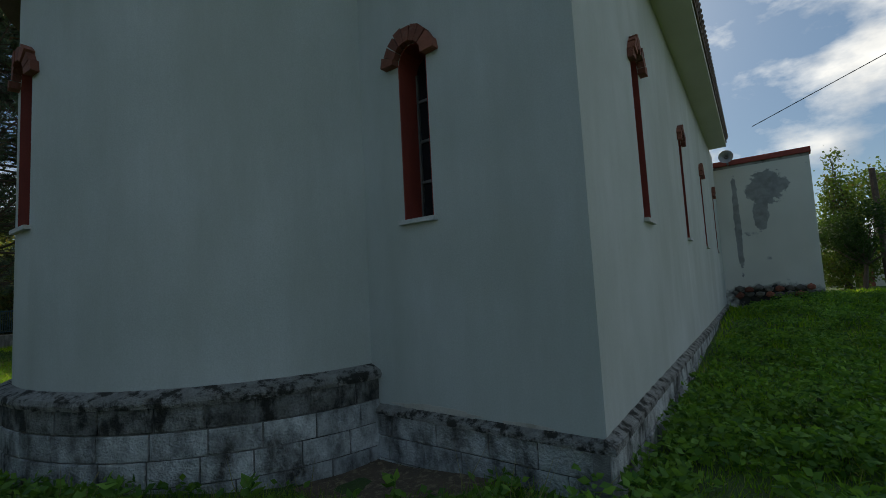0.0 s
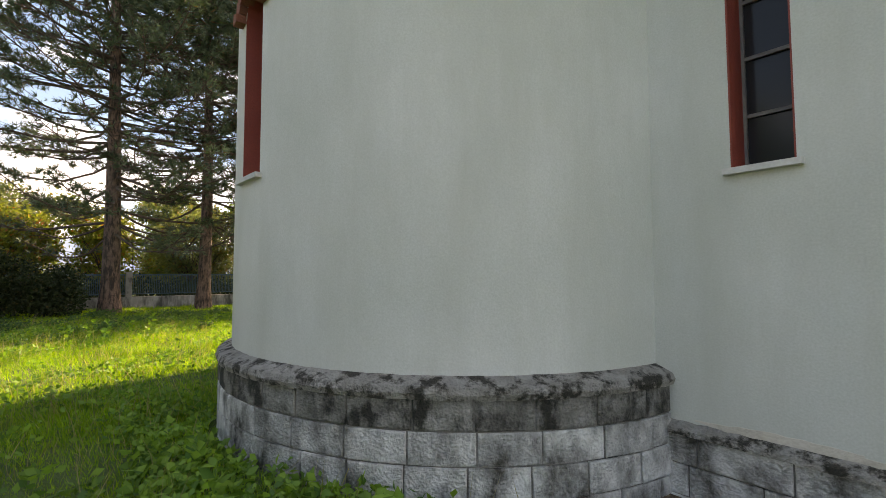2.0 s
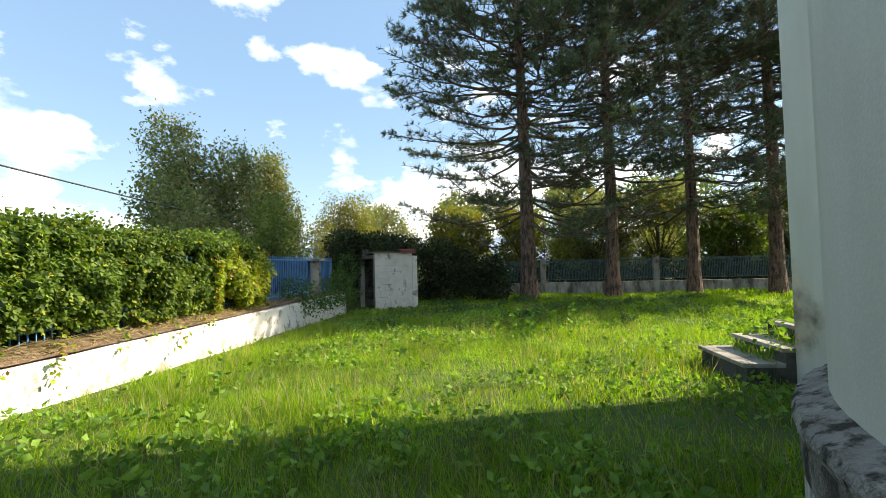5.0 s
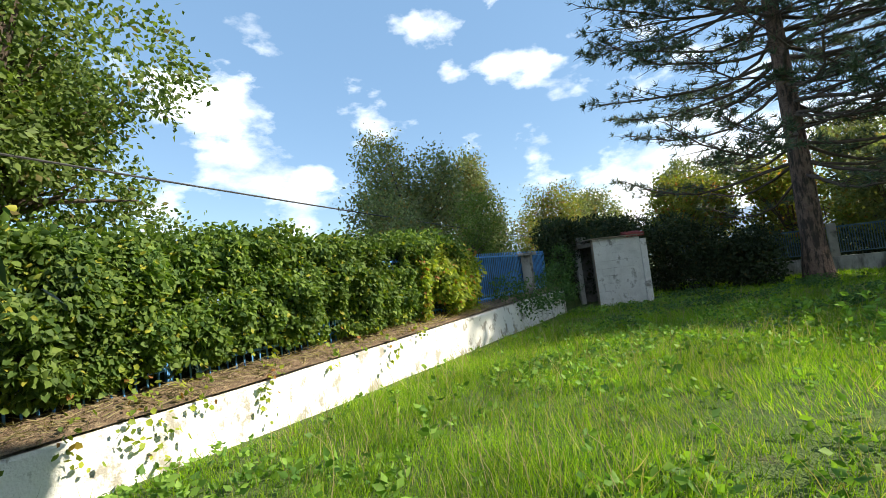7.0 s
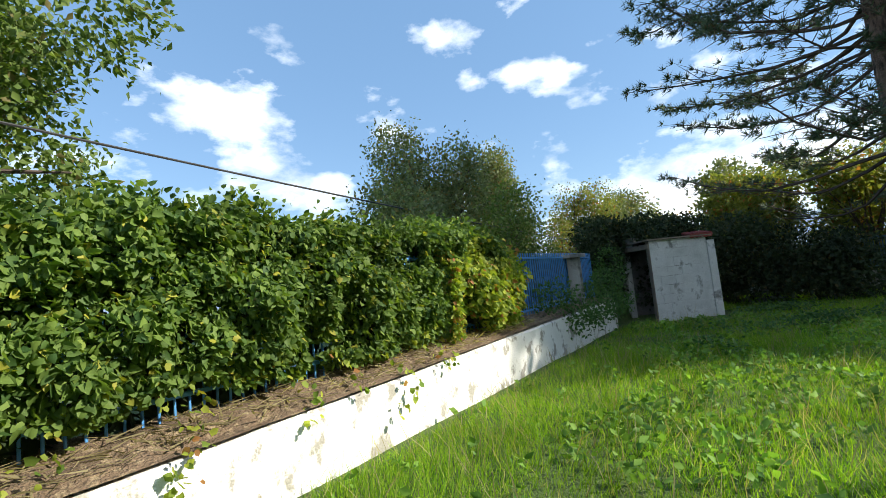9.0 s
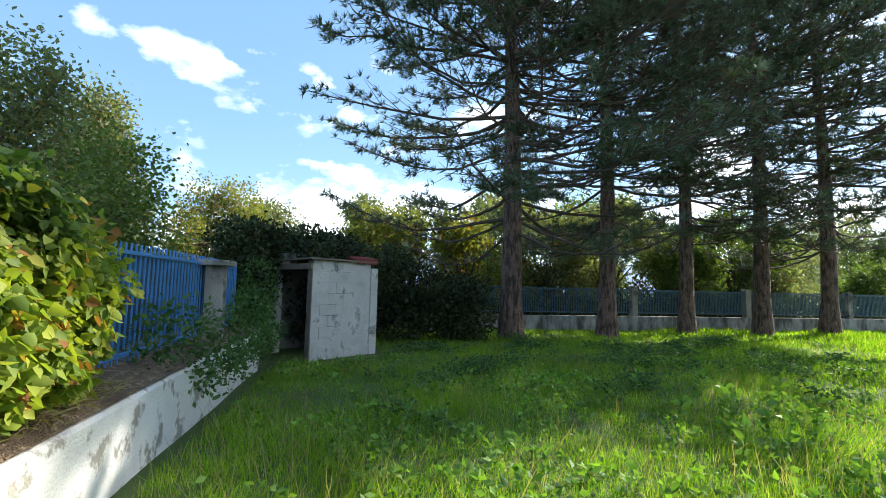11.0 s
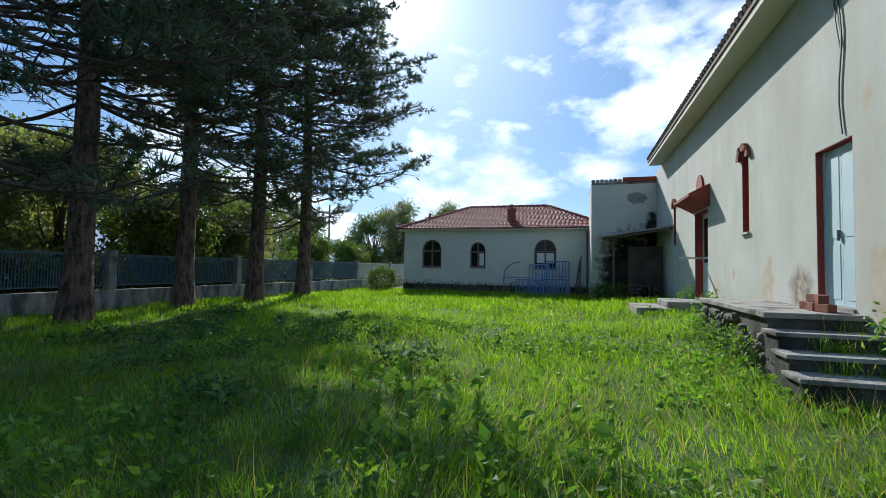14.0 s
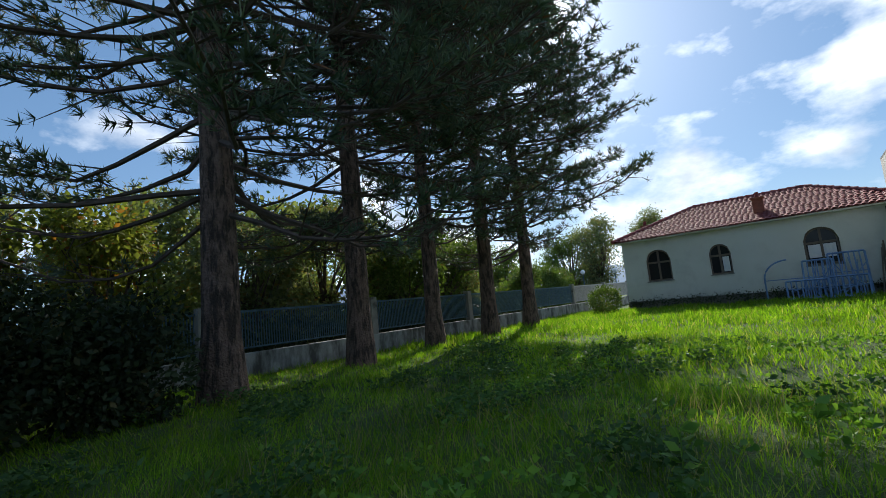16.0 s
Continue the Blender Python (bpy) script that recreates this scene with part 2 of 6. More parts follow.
WOOD = surface("grey weathered board", (0.20, 0.16, 0.12), (0.13, 0.105, 0.085), 0.9, 4, 60, 0.5)
EARTH = surface("dry leaf litter and earth", (0.20, 0.135, 0.085), (0.13, 0.09, 0.058), 0.98, 6, 50, 0.9, (0.33, 0.25, 0.15), 0.57, stain_scale=14, relief=0.05)
TURF = surface("turf soil", (0.085, 0.135, 0.026), (0.055, 0.090, 0.020), 0.98, 1.2, 40, 0.8, (0.10, 0.085, 0.04), 0.66, relief=0.05)
CABLE = surface("black cable sheath", (0.03, 0.03, 0.03), (0.05, 0.05, 0.05), 0.6, 4, 40, 0.1)
GREYMETAL = surface("grey horn metal", (0.32, 0.33, 0.33), (0.40, 0.40, 0.40), 0.5, 4, 40, 0.1, metal=0.3)
CLOTH = surface("white curtain cloth", (0.72, 0.74, 0.76), (0.80, 0.80, 0.80), 0.9, 6, 80, 0.2)
HILL = surface("hazy wooded hill", (0.17, 0.24, 0.33), (0.21, 0.29, 0.38), 1.0, 0.004, 0.05, 0.0)
OPAL = surface("opal lamp globe", (0.85, 0.85, 0.85), (0.8, 0.8, 0.8), 0.3, 4, 40, 0.0)

GLASS = bpy.data.materials.new("dark window glass")
GLASS.use_nodes = True
gp = GLASS.node_tree.nodes["Principled BSDF"]
gp.inputs["Base Color"].default_value, gp.inputs["Roughness"].default_value = (0.02, 0.022, 0.024, 1), 0.12
gp.inputs["Specular IOR Level"].default_value = 0.25

DAMP = surface("damp brown plaster", (0.60, 0.55, 0.47), (0.53, 0.48, 0.40), 0.95, 4, 50, 0.5, (0.36, 0.32, 0.25), 0.60, stain_scale=3, stain_soft=0.22)
NEEDLE = foliage("pine needles", (0.058, 0.095, 0.070), (0.125, 0.165, 0.098), (0.20, 0.10, 0.05), 0.04, 0.15)
GRASS = foliage("meadow grass", (0.080, 0.200, 0.015), (0.285, 0.430, 0.030), (0.42, 0.38, 0.17), 0.09, 0.55)
SEEDHEAD = foliage("dry grass seed heads", (0.24, 0.20, 0.10), (0.36, 0.31, 0.18), None, 0.0, 0.45)
WEED = foliage("broad-leaved weeds", (0.070, 0.165, 0.034), (0.220, 0.370, 0.062), None, 0.0, 0.40)
VINE = foliage("hop vine leaves", (0.044, 0.096, 0.025), (0.172, 0.252, 0.054), (0.34, 0.33, 0.05), 0.05, 0.40)
YELLOWVINE = foliage("yellowing vine leaves", (0.11, 0.19, 0.035), (0.36, 0.40, 0.06), (0.30, 0.14, 0.05), 0.12, 0.45)
# dark leaf of the bramble; also colours in the shade inside the vine hedge
DARKLEAF = foliage("dark leaves of bramble and hedge shade", (0.022, 0.036, 0.017), (0.045, 0.066, 0.028), (0.09, 0.08, 0.03), 0.08, 0.25)
BROAD = foliage("green tree leaves", (0.075, 0.125, 0.032), (0.160, 0.220, 0.055), (0.16, 0.14, 0.05), 0.08, 0.38)
OLIVE = foliage("grey-green willow leaves", (0.115, 0.145, 0.080), (0.225, 0.250, 0.125), (0.24, 0.17, 0.07), 0.14, 0.45)
AUTUMN = foliage("yellow-green autumn leaves", (0.12, 0.15, 0.040), (0.26, 0.27, 0.07), (0.30, 0.13, 0.04), 0.12, 0.45)
MULBERRY = foliage("mulberry leaves", (0.030, 0.062, 0.016), (0.060, 0.105, 0.028), None, 0.0, 0.30)
NETTLE = foliage("dark nettle leaves", (0.045, 0.105, 0.035), (0.105, 0.190, 0.055), None, 0.0, 0.35)
# fence blue made darker, with the shade on the sheet in its colour
SHEETBLUE = surface("blue sheet darkened for shade", (0.025, 0.085, 0.20), (0.045, 0.12, 0.26), 0.6, 3, 60, 0.2, (0.03, 0.045, 0.05), 0.55)


def spots(m, places, tone, dark, soft=0.5):
    """Damp, soot, bare cement or plain dark patches on a wall: blots with uneven rims round given places (centre, half
    sizes), mottled in two tones.
    """
    n, l = m.node_tree.nodes, m.node_tree.links
    base = n["Principled BSDF"].inputs["Base Color"]
    col = base.links[0].from_socket
    geo = n.new("ShaderNodeNewGeometry")
    rim = n.new("ShaderNodeTexNoise")
    rim.inputs["Scale"].default_value, rim.inputs["Detail"].default_value, rim.inputs["Roughness"].default_value = 3.2, 8, 0.62
    l.new(geo.outputs["Position"], rim.inputs["Vector"])
    total = None
    for c, h in places:
        a = n.new("ShaderNodeVectorMath")
        a.operation, a.inputs[1].default_value = "SUBTRACT", c
        l.new(geo.outputs["Position"], a.inputs[0])
        b = n.new("ShaderNodeVectorMath")
        b.operation, b.inputs[1].default_value = "DIVIDE", h
        l.new(a.outputs[0], b.inputs[0])
        d = n.new("ShaderNodeVectorMath")
        d.operation = "LENGTH"
        l.new(b.outputs[0], d.inputs[0])
        r = n.new("ShaderNodeMapRange")
        r.inputs["From Min"].default_value, r.inputs["From Max"].default_value = 0.0, 1.6
        r.inputs["To Min"].default_value, r.inputs["To Max"].default_value = 1.0, 0.0
        l.new(d.outputs["Value"], r.inputs["Value"])
        if total is None:
            total = r.outputs[0]
        else:
            x = n.new("ShaderNodeMath")
            x.operation = "MAXIMUM"
            l.new(total, x.inputs[0])
            l.new(r.outputs[0], x.inputs[1])
            total = x.outputs[0]
    u = n.new("ShaderNodeMath")
    u.operation, u.inputs[1].default_value, u.inputs[2].default_value = "MULTIPLY_ADD", 0.9, -0.45
    l.new(rim.outputs["Fac"], u.inputs[0])
    v = n.new("ShaderNodeMath")
    v.operation = "ADD"
    l.new(total, v.inputs[0])
    l.new(u.outputs[0], v.inputs[1])
    mask = n.new("ShaderNodeMapRange")
    mask.inputs["From Min"].default_value, mask.inputs["From Max"].default_value = 0.40 - soft * 0.25, 0.40 + soft * 0.25
    l.new(v.outputs[0], mask.inputs["Value"])
    mott = n.new("ShaderNodeTexNoise")
    mott.inputs["Scale"].default_value, mott.inputs["Detail"].default_value = 5.0, 8
    l.new(geo.outputs["Position"], mott.inputs["Vector"])
    ramp2 = n.new("ShaderNodeValToRGB")
    ramp2.color_ramp.elements[0].position, ramp2.color_ramp.elements[1].position = 0.40, 0.66
    ramp2.color_ramp.elements[0].color, ramp2.color_ramp.elements[1].color = (*tone, 1), (*dark, 1)
    l.new(mott.outputs["Fac"], ramp2.inputs["Fac"])
    mx = n.new("ShaderNodeMixRGB")
    l.new(mask.outputs[0], mx.inputs["Fac"])
    l.new(col, mx.inputs["Color1"])
    l.new(ramp2.outputs["Color"], mx.inputs["Color2"])
    l.new(mx.outputs[0], base)


spots(PLASTER, [((-11.45, 7.35, 0.90), (0.6, 0.26, 0.62)), ((-11.45, 3.75, 1.0), (0.6, 0.42, 0.60)), ((-11.45, 10.9, 0.55), (0.6, 0.35, 0.5)), ((-11.45, 9.4, 1.15), (0.6, 0.12, 0.14)), ((-11.45, 4.05, 3.55), (0.6, 0.10, 0.22))],
      (0.56, 0.50, 0.41), (0.47, 0.41, 0.32), 0.35)
spots(PLASTER, [((-11.45, 6.0, 0.85), (0.6, 0.42, 0.50)), ((-11.45, 3.2, 0.6), (0.6, 0.4, 0.4)), ((-11.45, 13.4, 0.3), (0.6, 0.5, 0.5))], (0.45, 0.40, 0.32), (0.17, 0.15, 0.12), 0.7)
spots(ANNEX, [((-0.45, 20.3, 4.55), (0.62, 0.6, 0.62)), ((-0.70, 20.3, 3.6), (0.25, 0.6, 0.7)), ((-1.45, 20.3, 3.3), (0.11, 0.6, 1.9)), ((-12.3, 20.3, 4.75), (0.45, 0.6, 0.3))], (0.33, 0.325, 0.31), (0.24, 0.235, 0.22), 0.12)
# near-black: soot about the canopy, plain dark patches along the wall's foot
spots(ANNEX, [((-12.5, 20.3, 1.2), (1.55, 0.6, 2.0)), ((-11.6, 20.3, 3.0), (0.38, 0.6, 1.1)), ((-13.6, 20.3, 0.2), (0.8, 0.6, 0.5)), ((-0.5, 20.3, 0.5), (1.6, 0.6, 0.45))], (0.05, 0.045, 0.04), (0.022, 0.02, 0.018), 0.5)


# ---- building tools ----
def empty(name, at=(0, 0, 0), turn=0.0):
    ob = new(name)
    ob.matrix_basis = pose(*at, 0, 0, turn)
    ob.empty_display_size = 0.2
    return ob


def part(name, bm, material, parent=None, label=""):
    """One bmesh as one mesh object, under a thing or a part."""
    me = bpy.data.meshes.new(name)
    bmesh.ops.recalc_face_normals(bm, faces=bm.faces)
    bm.to_mesh(me)
    bm.free()
    me.materials.append(material)
    ob = new(name, me)
    if parent:
        ob.parent = parent
    return tagged(ob, label)


def share(name, me, parent, m):
    """One more object on a shared mesh."""
    ob = new(name, me)
    ob.parent = parent
    ob.matrix_basis = m
    return ob


def box(bm, x0, x1, y0, y1, z0, z1, m=None):
    vs = [bm.verts.new((x, y, z)) for z in (z0, z1) for y in (y0, y1) for x in (x0, x1)]
    for f in ((0, 2, 3, 1), (4, 5, 7, 6), (0, 1, 5, 4), (2, 6, 7, 3), (0, 4, 6, 2), (1, 3, 7, 5)):
        bm.faces.new([vs[i] for i in f])
    if m is not None:
        bmesh.ops.transform(bm, matrix=m, verts=vs)
    return vs


def boxes(*dims, bevel=0.0):
    bm = bmesh.new()
    for d in dims:
        box(bm, *d)
    if bevel:
        bmesh.ops.bevel(bm, geom=bm.edges[:], offset=bevel, segments=2, affect="EDGES", profile=0.6)
    return bm


def tube(bm, pts, radii, sides=6):
    """A tapered tube along points."""
    rings = []
    for i, p in enumerate(pts):
        p = Vector(p)
        d = (Vector(pts[min(i + 1, len(pts) - 1)]) - Vector(pts[max(i - 1, 0)])).normalized()
        a = d.orthogonal().normalized() if abs(d.z) > 0.9 else d.cross(Vector((0, 0, 1))).normalized()
        b = d.cross(a)
        rings.append([bm.verts.new(p + radii[i] * (math.cos(2 * math.pi * k / sides) * a + math.sin(2 * math.pi * k / sides) * b)) for k in range(sides)])
    for r0, r1 in zip(rings, rings[1:]):
        for k in range(sides):
            bm.faces.new((r0[k], r0[(k + 1) % sides], r1[(k + 1) % sides], r1[k]))
    bm.faces.new(rings[0][::-1])
    bm.faces.new(rings[-1])


def raw_mesh(name, verts, faces, material):
    """A mesh from arrays; all faces have the same number of corners."""
    verts, faces = np.asarray(verts, dtype=np.float32), np.asarray(faces, dtype=np.int32)
    me = bpy.data.meshes.new(name)
    k = faces.shape[1]
    me.vertices.add(len(verts))
    me.vertices.foreach_set("co", verts.ravel())
    me.loops.add(faces.size)
    me.loops.foreach_set("vertex_index", faces.ravel())
    me.polygons.add(len(faces))
    me.polygons.foreach_set("loop_start", np.arange(0, faces.size, k, dtype=np.int32))
    me.polygons.foreach_set("loop_total", np.full(len(faces), k, dtype=np.int32))
    me.update(calc_edges=True)
    me.materials.append(material)
    return me


def unit(v):
    return v / np.maximum(np.linalg.norm(v, axis=1, keepdims=True), 1e-9)


def frames_along(way, rng):
    """Rotations whose y axis runs along each way, spun at random."""
    y = unit(way)
    r = unit(rng.normal(size=y.shape))
    x = unit(np.cross(y, r))
    z = np.cross(x, y)
    return np.stack((x, y, z), axis=2)


def scatter(name, tv, tf, pos, rot, size, material):
    """Copies of one small shape, joined in one mesh."""
    tv, tf = np.asarray(tv, dtype=np.float64), np.asarray(tf)
    v = pos[:, None, :] + np.einsum("nij,kj->nki", rot, tv) * size[:, None, None]
    f = tf[None] + (np.arange(len(pos)) * len(tv))[:, None, None]
    return raw_mesh(name, v.reshape(-1, 3), f.reshape(-1, tf.shape[1]), material)


LEAF = ([(0, 0, 0), (0.30, 0.45, 0.10), (0, 1, 0), (-0.30, 0.45, 0.10)], [(0, 1, 2), (0, 2, 3)])
LOBED = ([(0, 0, 0), (0.36, 0.02, 0.10), (0.36, 0.34, 0.05), (0.40, 0.60, 0.10), (0, 1, -0.05), (-0.40, 0.60, 0.10), (-0.36, 0.34, 0.05), (-0.36, 0.02, 0.10)],
         [(0, 1, 2), (0, 2, 4), (2, 3, 4), (0, 4, 6), (4, 5, 6), (0, 6, 7)])
HEART = ([(0, 0, 0), (0.28, -0.10, 0.06), (0.42, 0.18, 0.10), (0.30, 0.55, 0.06), (0, 1.05, -0.05), (-0.30, 0.55, 0.06), (-0.42, 0.18, 0.10), (-0.28, -0.10, 0.06)],
         [(0, 1, 2), (0, 2, 3), (0, 3, 4), (0, 4, 5), (0, 5, 6), (0, 6, 7)])


def pierced_wall(bm, at, u0, u1, z0, z1, thick, openings, step=50.0):
    """A wall with openings that go through it. at(u, depth, z) gives the place; an opening is (u0, u1, z0, spring, rise)."""
    cuts = {u0, u1}
    n = max(1, math.ceil((u1 - u0) / step))
    cuts |= {u0 + (u1 - u0) * i / n for i in range(n + 1)}
    for a, b, lo, sp, rise in openings:
        k = 10 if rise else 1
        cuts |= {a + (b - a) * i / k for i in range(k + 1)}
    cuts = sorted(cuts)
    us = [cuts[0]]
    for u in cuts[1:]:
        if u - us[-1] > 1e-5:
            us.append(u)

    def head(o, u):
        a, b, lo, sp, rise = o
        return sp + rise * math.sqrt(max(0.0, 1 - ((2 * u - a - b) / (b - a)) ** 2)) if rise else sp

    def quad(*ps):
        bm.faces.new([bm.verts.new(at(*p)) for p in ps])

    for a, b in zip(us, us[1:]):
        mid = (a + b) / 2
        here = sorted([o for o in openings if o[0] < mid < o[1]], key=lambda o: o[2])
        lo_a = lo_b = z0
        for o in here:
            for d in (0, thick):
                quad((a, d, lo_a), (b, d, lo_b), (b, d, o[2]), (a, d, o[2]))
            quad((a, 0, o[2]), (b, 0, o[2]), (b, thick, o[2]), (a, thick, o[2]))
            ha, hb = head(o, a), head(o, b)
            quad((a, 0, ha), (b, 0, hb), (b, thick, hb), (a, thick, ha))
            lo_a, lo_b = ha, hb
        for d in (0, thick):
            quad((a, d, lo_a), (b, d, lo_b), (b, d, z1), (a, d, z1))
        quad((a, 0, z1), (b, 0, z1), (b, thick, z1), (a, thick, z1))
    for o in openings:
        for u in o[:2]:
            quad((u, 0, o[2]), (u, thick, o[2]), (u, thick, o[3]), (u, 0, o[3]))
    for u in (u0, u1):
        quad((u, 0, z0), (u, thick, z0), (u, thick, z1), (u, 0, z1))
    bmesh.ops.remove_doubles(bm, verts=bm.verts, dist=0.0005)


def smooth(a, b, v):
    t = min(1.0, max(0.0, (v - a) / (b - a)))
    return t * t * (3 - 2 * t)


def ground_z(x, y):
    """Height of the ground."""
    z = -0.10 - 0.12 * smooth(-4, -14, x)
    z += 0.62 * smooth(9, 20, y) * smooth(-2.5, 0.2, x)
    z -= 0.10 * smooth(2, 5, y) * smooth(-2.5, -0.8, x)
    z += 0.30 * smooth(-14.6, -12.2, x) * smooth(5, 11, y) * (1 - smooth(-3, -0.5, x))
    z -= 0.16 * math.exp(-((x + 3.3) ** 2 + (y - 2.7) ** 2) / 1.6)
    z += 0.42 * (1 - smooth(-6.05, -5.85, y)) * smooth(-40, -24, x)
    z += 0.05 * noise.noise((x * 0.35, y * 0.35, 0.0)) * (1 - smooth(40, 120, abs(x + 14) + abs(y)))
    return z


def ground_many(p):
    return np.array([ground_z(x, y) for x, y in p])


# ---- the ground: one sheet to the horizon ----
def lines(lo, hi, step):
    mid = list(np.arange(lo, hi + 1e-6, step))
    out, d, s = [], step, 0.0
    while s < 3500:
        d *= 1.45
        s += d
        out.append(s)
    return [lo - o for o in reversed(out)] + mid + [hi + o for o in out]


gx, gy = lines(-34.0, 8.0, 0.5), lines(-12.0, 34.0, 0.5)
gy = sorted(gy + [-5.85, -6.05, -5.7])
gv = [(x, y, ground_z(x, y)) for y in gy for x in gx]
gf = [(j * len(gx) + i, j * len(gx) + i + 1, (j + 1) * len(gx) + i + 1, (j + 1) * len(gx) + i) for j in range(len(gy) - 1) for i in range(len(gx) - 1)]
ground = new("ground", raw_mesh("ground", gv, gf, TURF))
tagged(ground, "rough turf of the walled churchyard", "ground", kind="structure")


# ---- the church ----
EAST_X, WEST_X, FRONT_Y, END_Y = -1.10, -11.45, 3.37, 20.3
APSE, APSE_R = (-6.33, 3.68), 2.74
WALL_T, EAVE_Z = 0.5, 6.0
church = tagged(empty("church", (-6.3, 12.0, 0)), "white-plastered village church with a rounded apse and slit windows", "church")
church_inv = Matrix.Translation((6.3, -12.0, 0))


def at_front(u, d, z):
    return (u + 6.3, FRONT_Y + d - 12.0, z)


def east_x(y):
    """The long east wall runs a little out of square."""
    return EAST_X - 0.0568 * (y - FRONT_Y)


def at_east(u, d, z):
    return (east_x(u) - d + 6.3, u - 12.0, z)


def at_west(u, d, z):
    return (WEST_X + d + 6.3, u - 12.0, z)


def at_apse(a, d, z):
    r = APSE_R - d
    return (APSE[0] + r * math.sin(a) + 6.3, APSE[1] - r * math.cos(a) - 12.0, z)


SLIT = 0.39
FRONT_WIN = [(-3.02, -2.63, 2.22, 3.88, 0.19)]
EAST_WIN = [(y - 0.22, y + 0.22, 2.20, 4.12, 0.22) for y in (5.8, 9.9, 14.0, 18.3)]
WEST_WIN = [(8.33, 8.74, 2.12, 3.80, 0.2), (15.95, 16.35, 2.25, 3.70, 0.2)]
DOORS = [(4.40, 5.42, 0.72, 3.16, 0.0), (11.60, 13.10, 0.42, 3.10, 0.0)]
APSE_A = math.asin((-6.22 - APSE[0]) / APSE_R)
APSE_HALF = 0.23 / APSE_R
APSE_WIN = [(APSE_A - APSE_HALF, APSE_A + APSE_HALF, 2.37, 3.95, 0.24)]
join_a = math.acos((APSE[1] - FRONT_Y) / APSE_R)

bm = bmesh.new()
pierced_wall(bm, at_front, WEST_X + WALL_T, APSE[0] - APSE_R * math.sin(join_a) + 0.12, -0.6, EAVE_Z, WALL_T, [])
part("wall", bm, PLASTER, church)
bm = bmesh.new()
pierced_wall(bm, at_front, APSE[0] + APSE_R * math.sin(join_a) - 0.12, EAST_X - WALL_T, -0.6, EAVE_Z, WALL_T, FRONT_WIN)
part("wall", bm, PLASTER, church)
bm = bmesh.new()
pierced_wall(bm, at_front, APSE[0] - 2.6, APSE[0] + 2.6, 5.3, EAVE_Z, WALL_T, [])
part("wall", bm, PLASTER, church)
bm = bmesh.new()
pierced_wall(bm, at_east, FRONT_Y, END_Y, -0.6, EAVE_Z, WALL_T, EAST_WIN)
part("wall", bm, PLASTER, church)
bm = bmesh.new()
pierced_wall(bm, at_west, FRONT_Y, END_Y, -0.6, EAVE_Z, WALL_T, WEST_WIN + DOORS)
part("wall", bm, PLASTER, church)
bm = bmesh.new()
pierced_wall(bm, at_apse, -join_a, join_a, -0.6, 5.3, WALL_T, APSE_WIN, step=0.05)
for f in bm.faces:
    f.normal_update()
    c = f.calc_center_median()
    r = Vector((c.x - (APSE[0] + 6.3), c.y - (APSE[1] - 12), 0))
    turn = f.normal.dot(r.normalized())
    if abs(turn) > 0.98:
        f.smooth = True
        if (turn > 0) != (r.length > APSE_R - 0.1):
            f.normal_flip()
for e in bm.edges:
    e.smooth = all(f.smooth for f in e.link_faces)
me = bpy.data.meshes.new("apse_wall")
bm.to_mesh(me)
bm.free()
me.materials.append(PLASTER)
apse = new("apse_wall", me)
apse.parent = church

# roof: tiled slabs with a plastered soffit, gable at the apse end
RIDGE_Z, OVER = 8.9, 0.58
mid_x = (EAST_X + WEST_X) / 2
bm = bmesh.new()
gable = [bm.verts.new((x + 6.3, y - 12, z)) for y in (FRONT_Y, FRONT_Y + WALL_T) for x, z in ((WEST_X, EAVE_Z), (EAST_X, EAVE_Z), (mid_x, RIDGE_Z - 0.12))]
for f in ((0, 1, 2), (5, 4, 3), (0, 3, 4, 1), (1, 4, 5, 2), (2, 5, 3, 0)):
    bm.faces.new([gable[i] for i in f])
part("gable", bm, PLASTER, church)
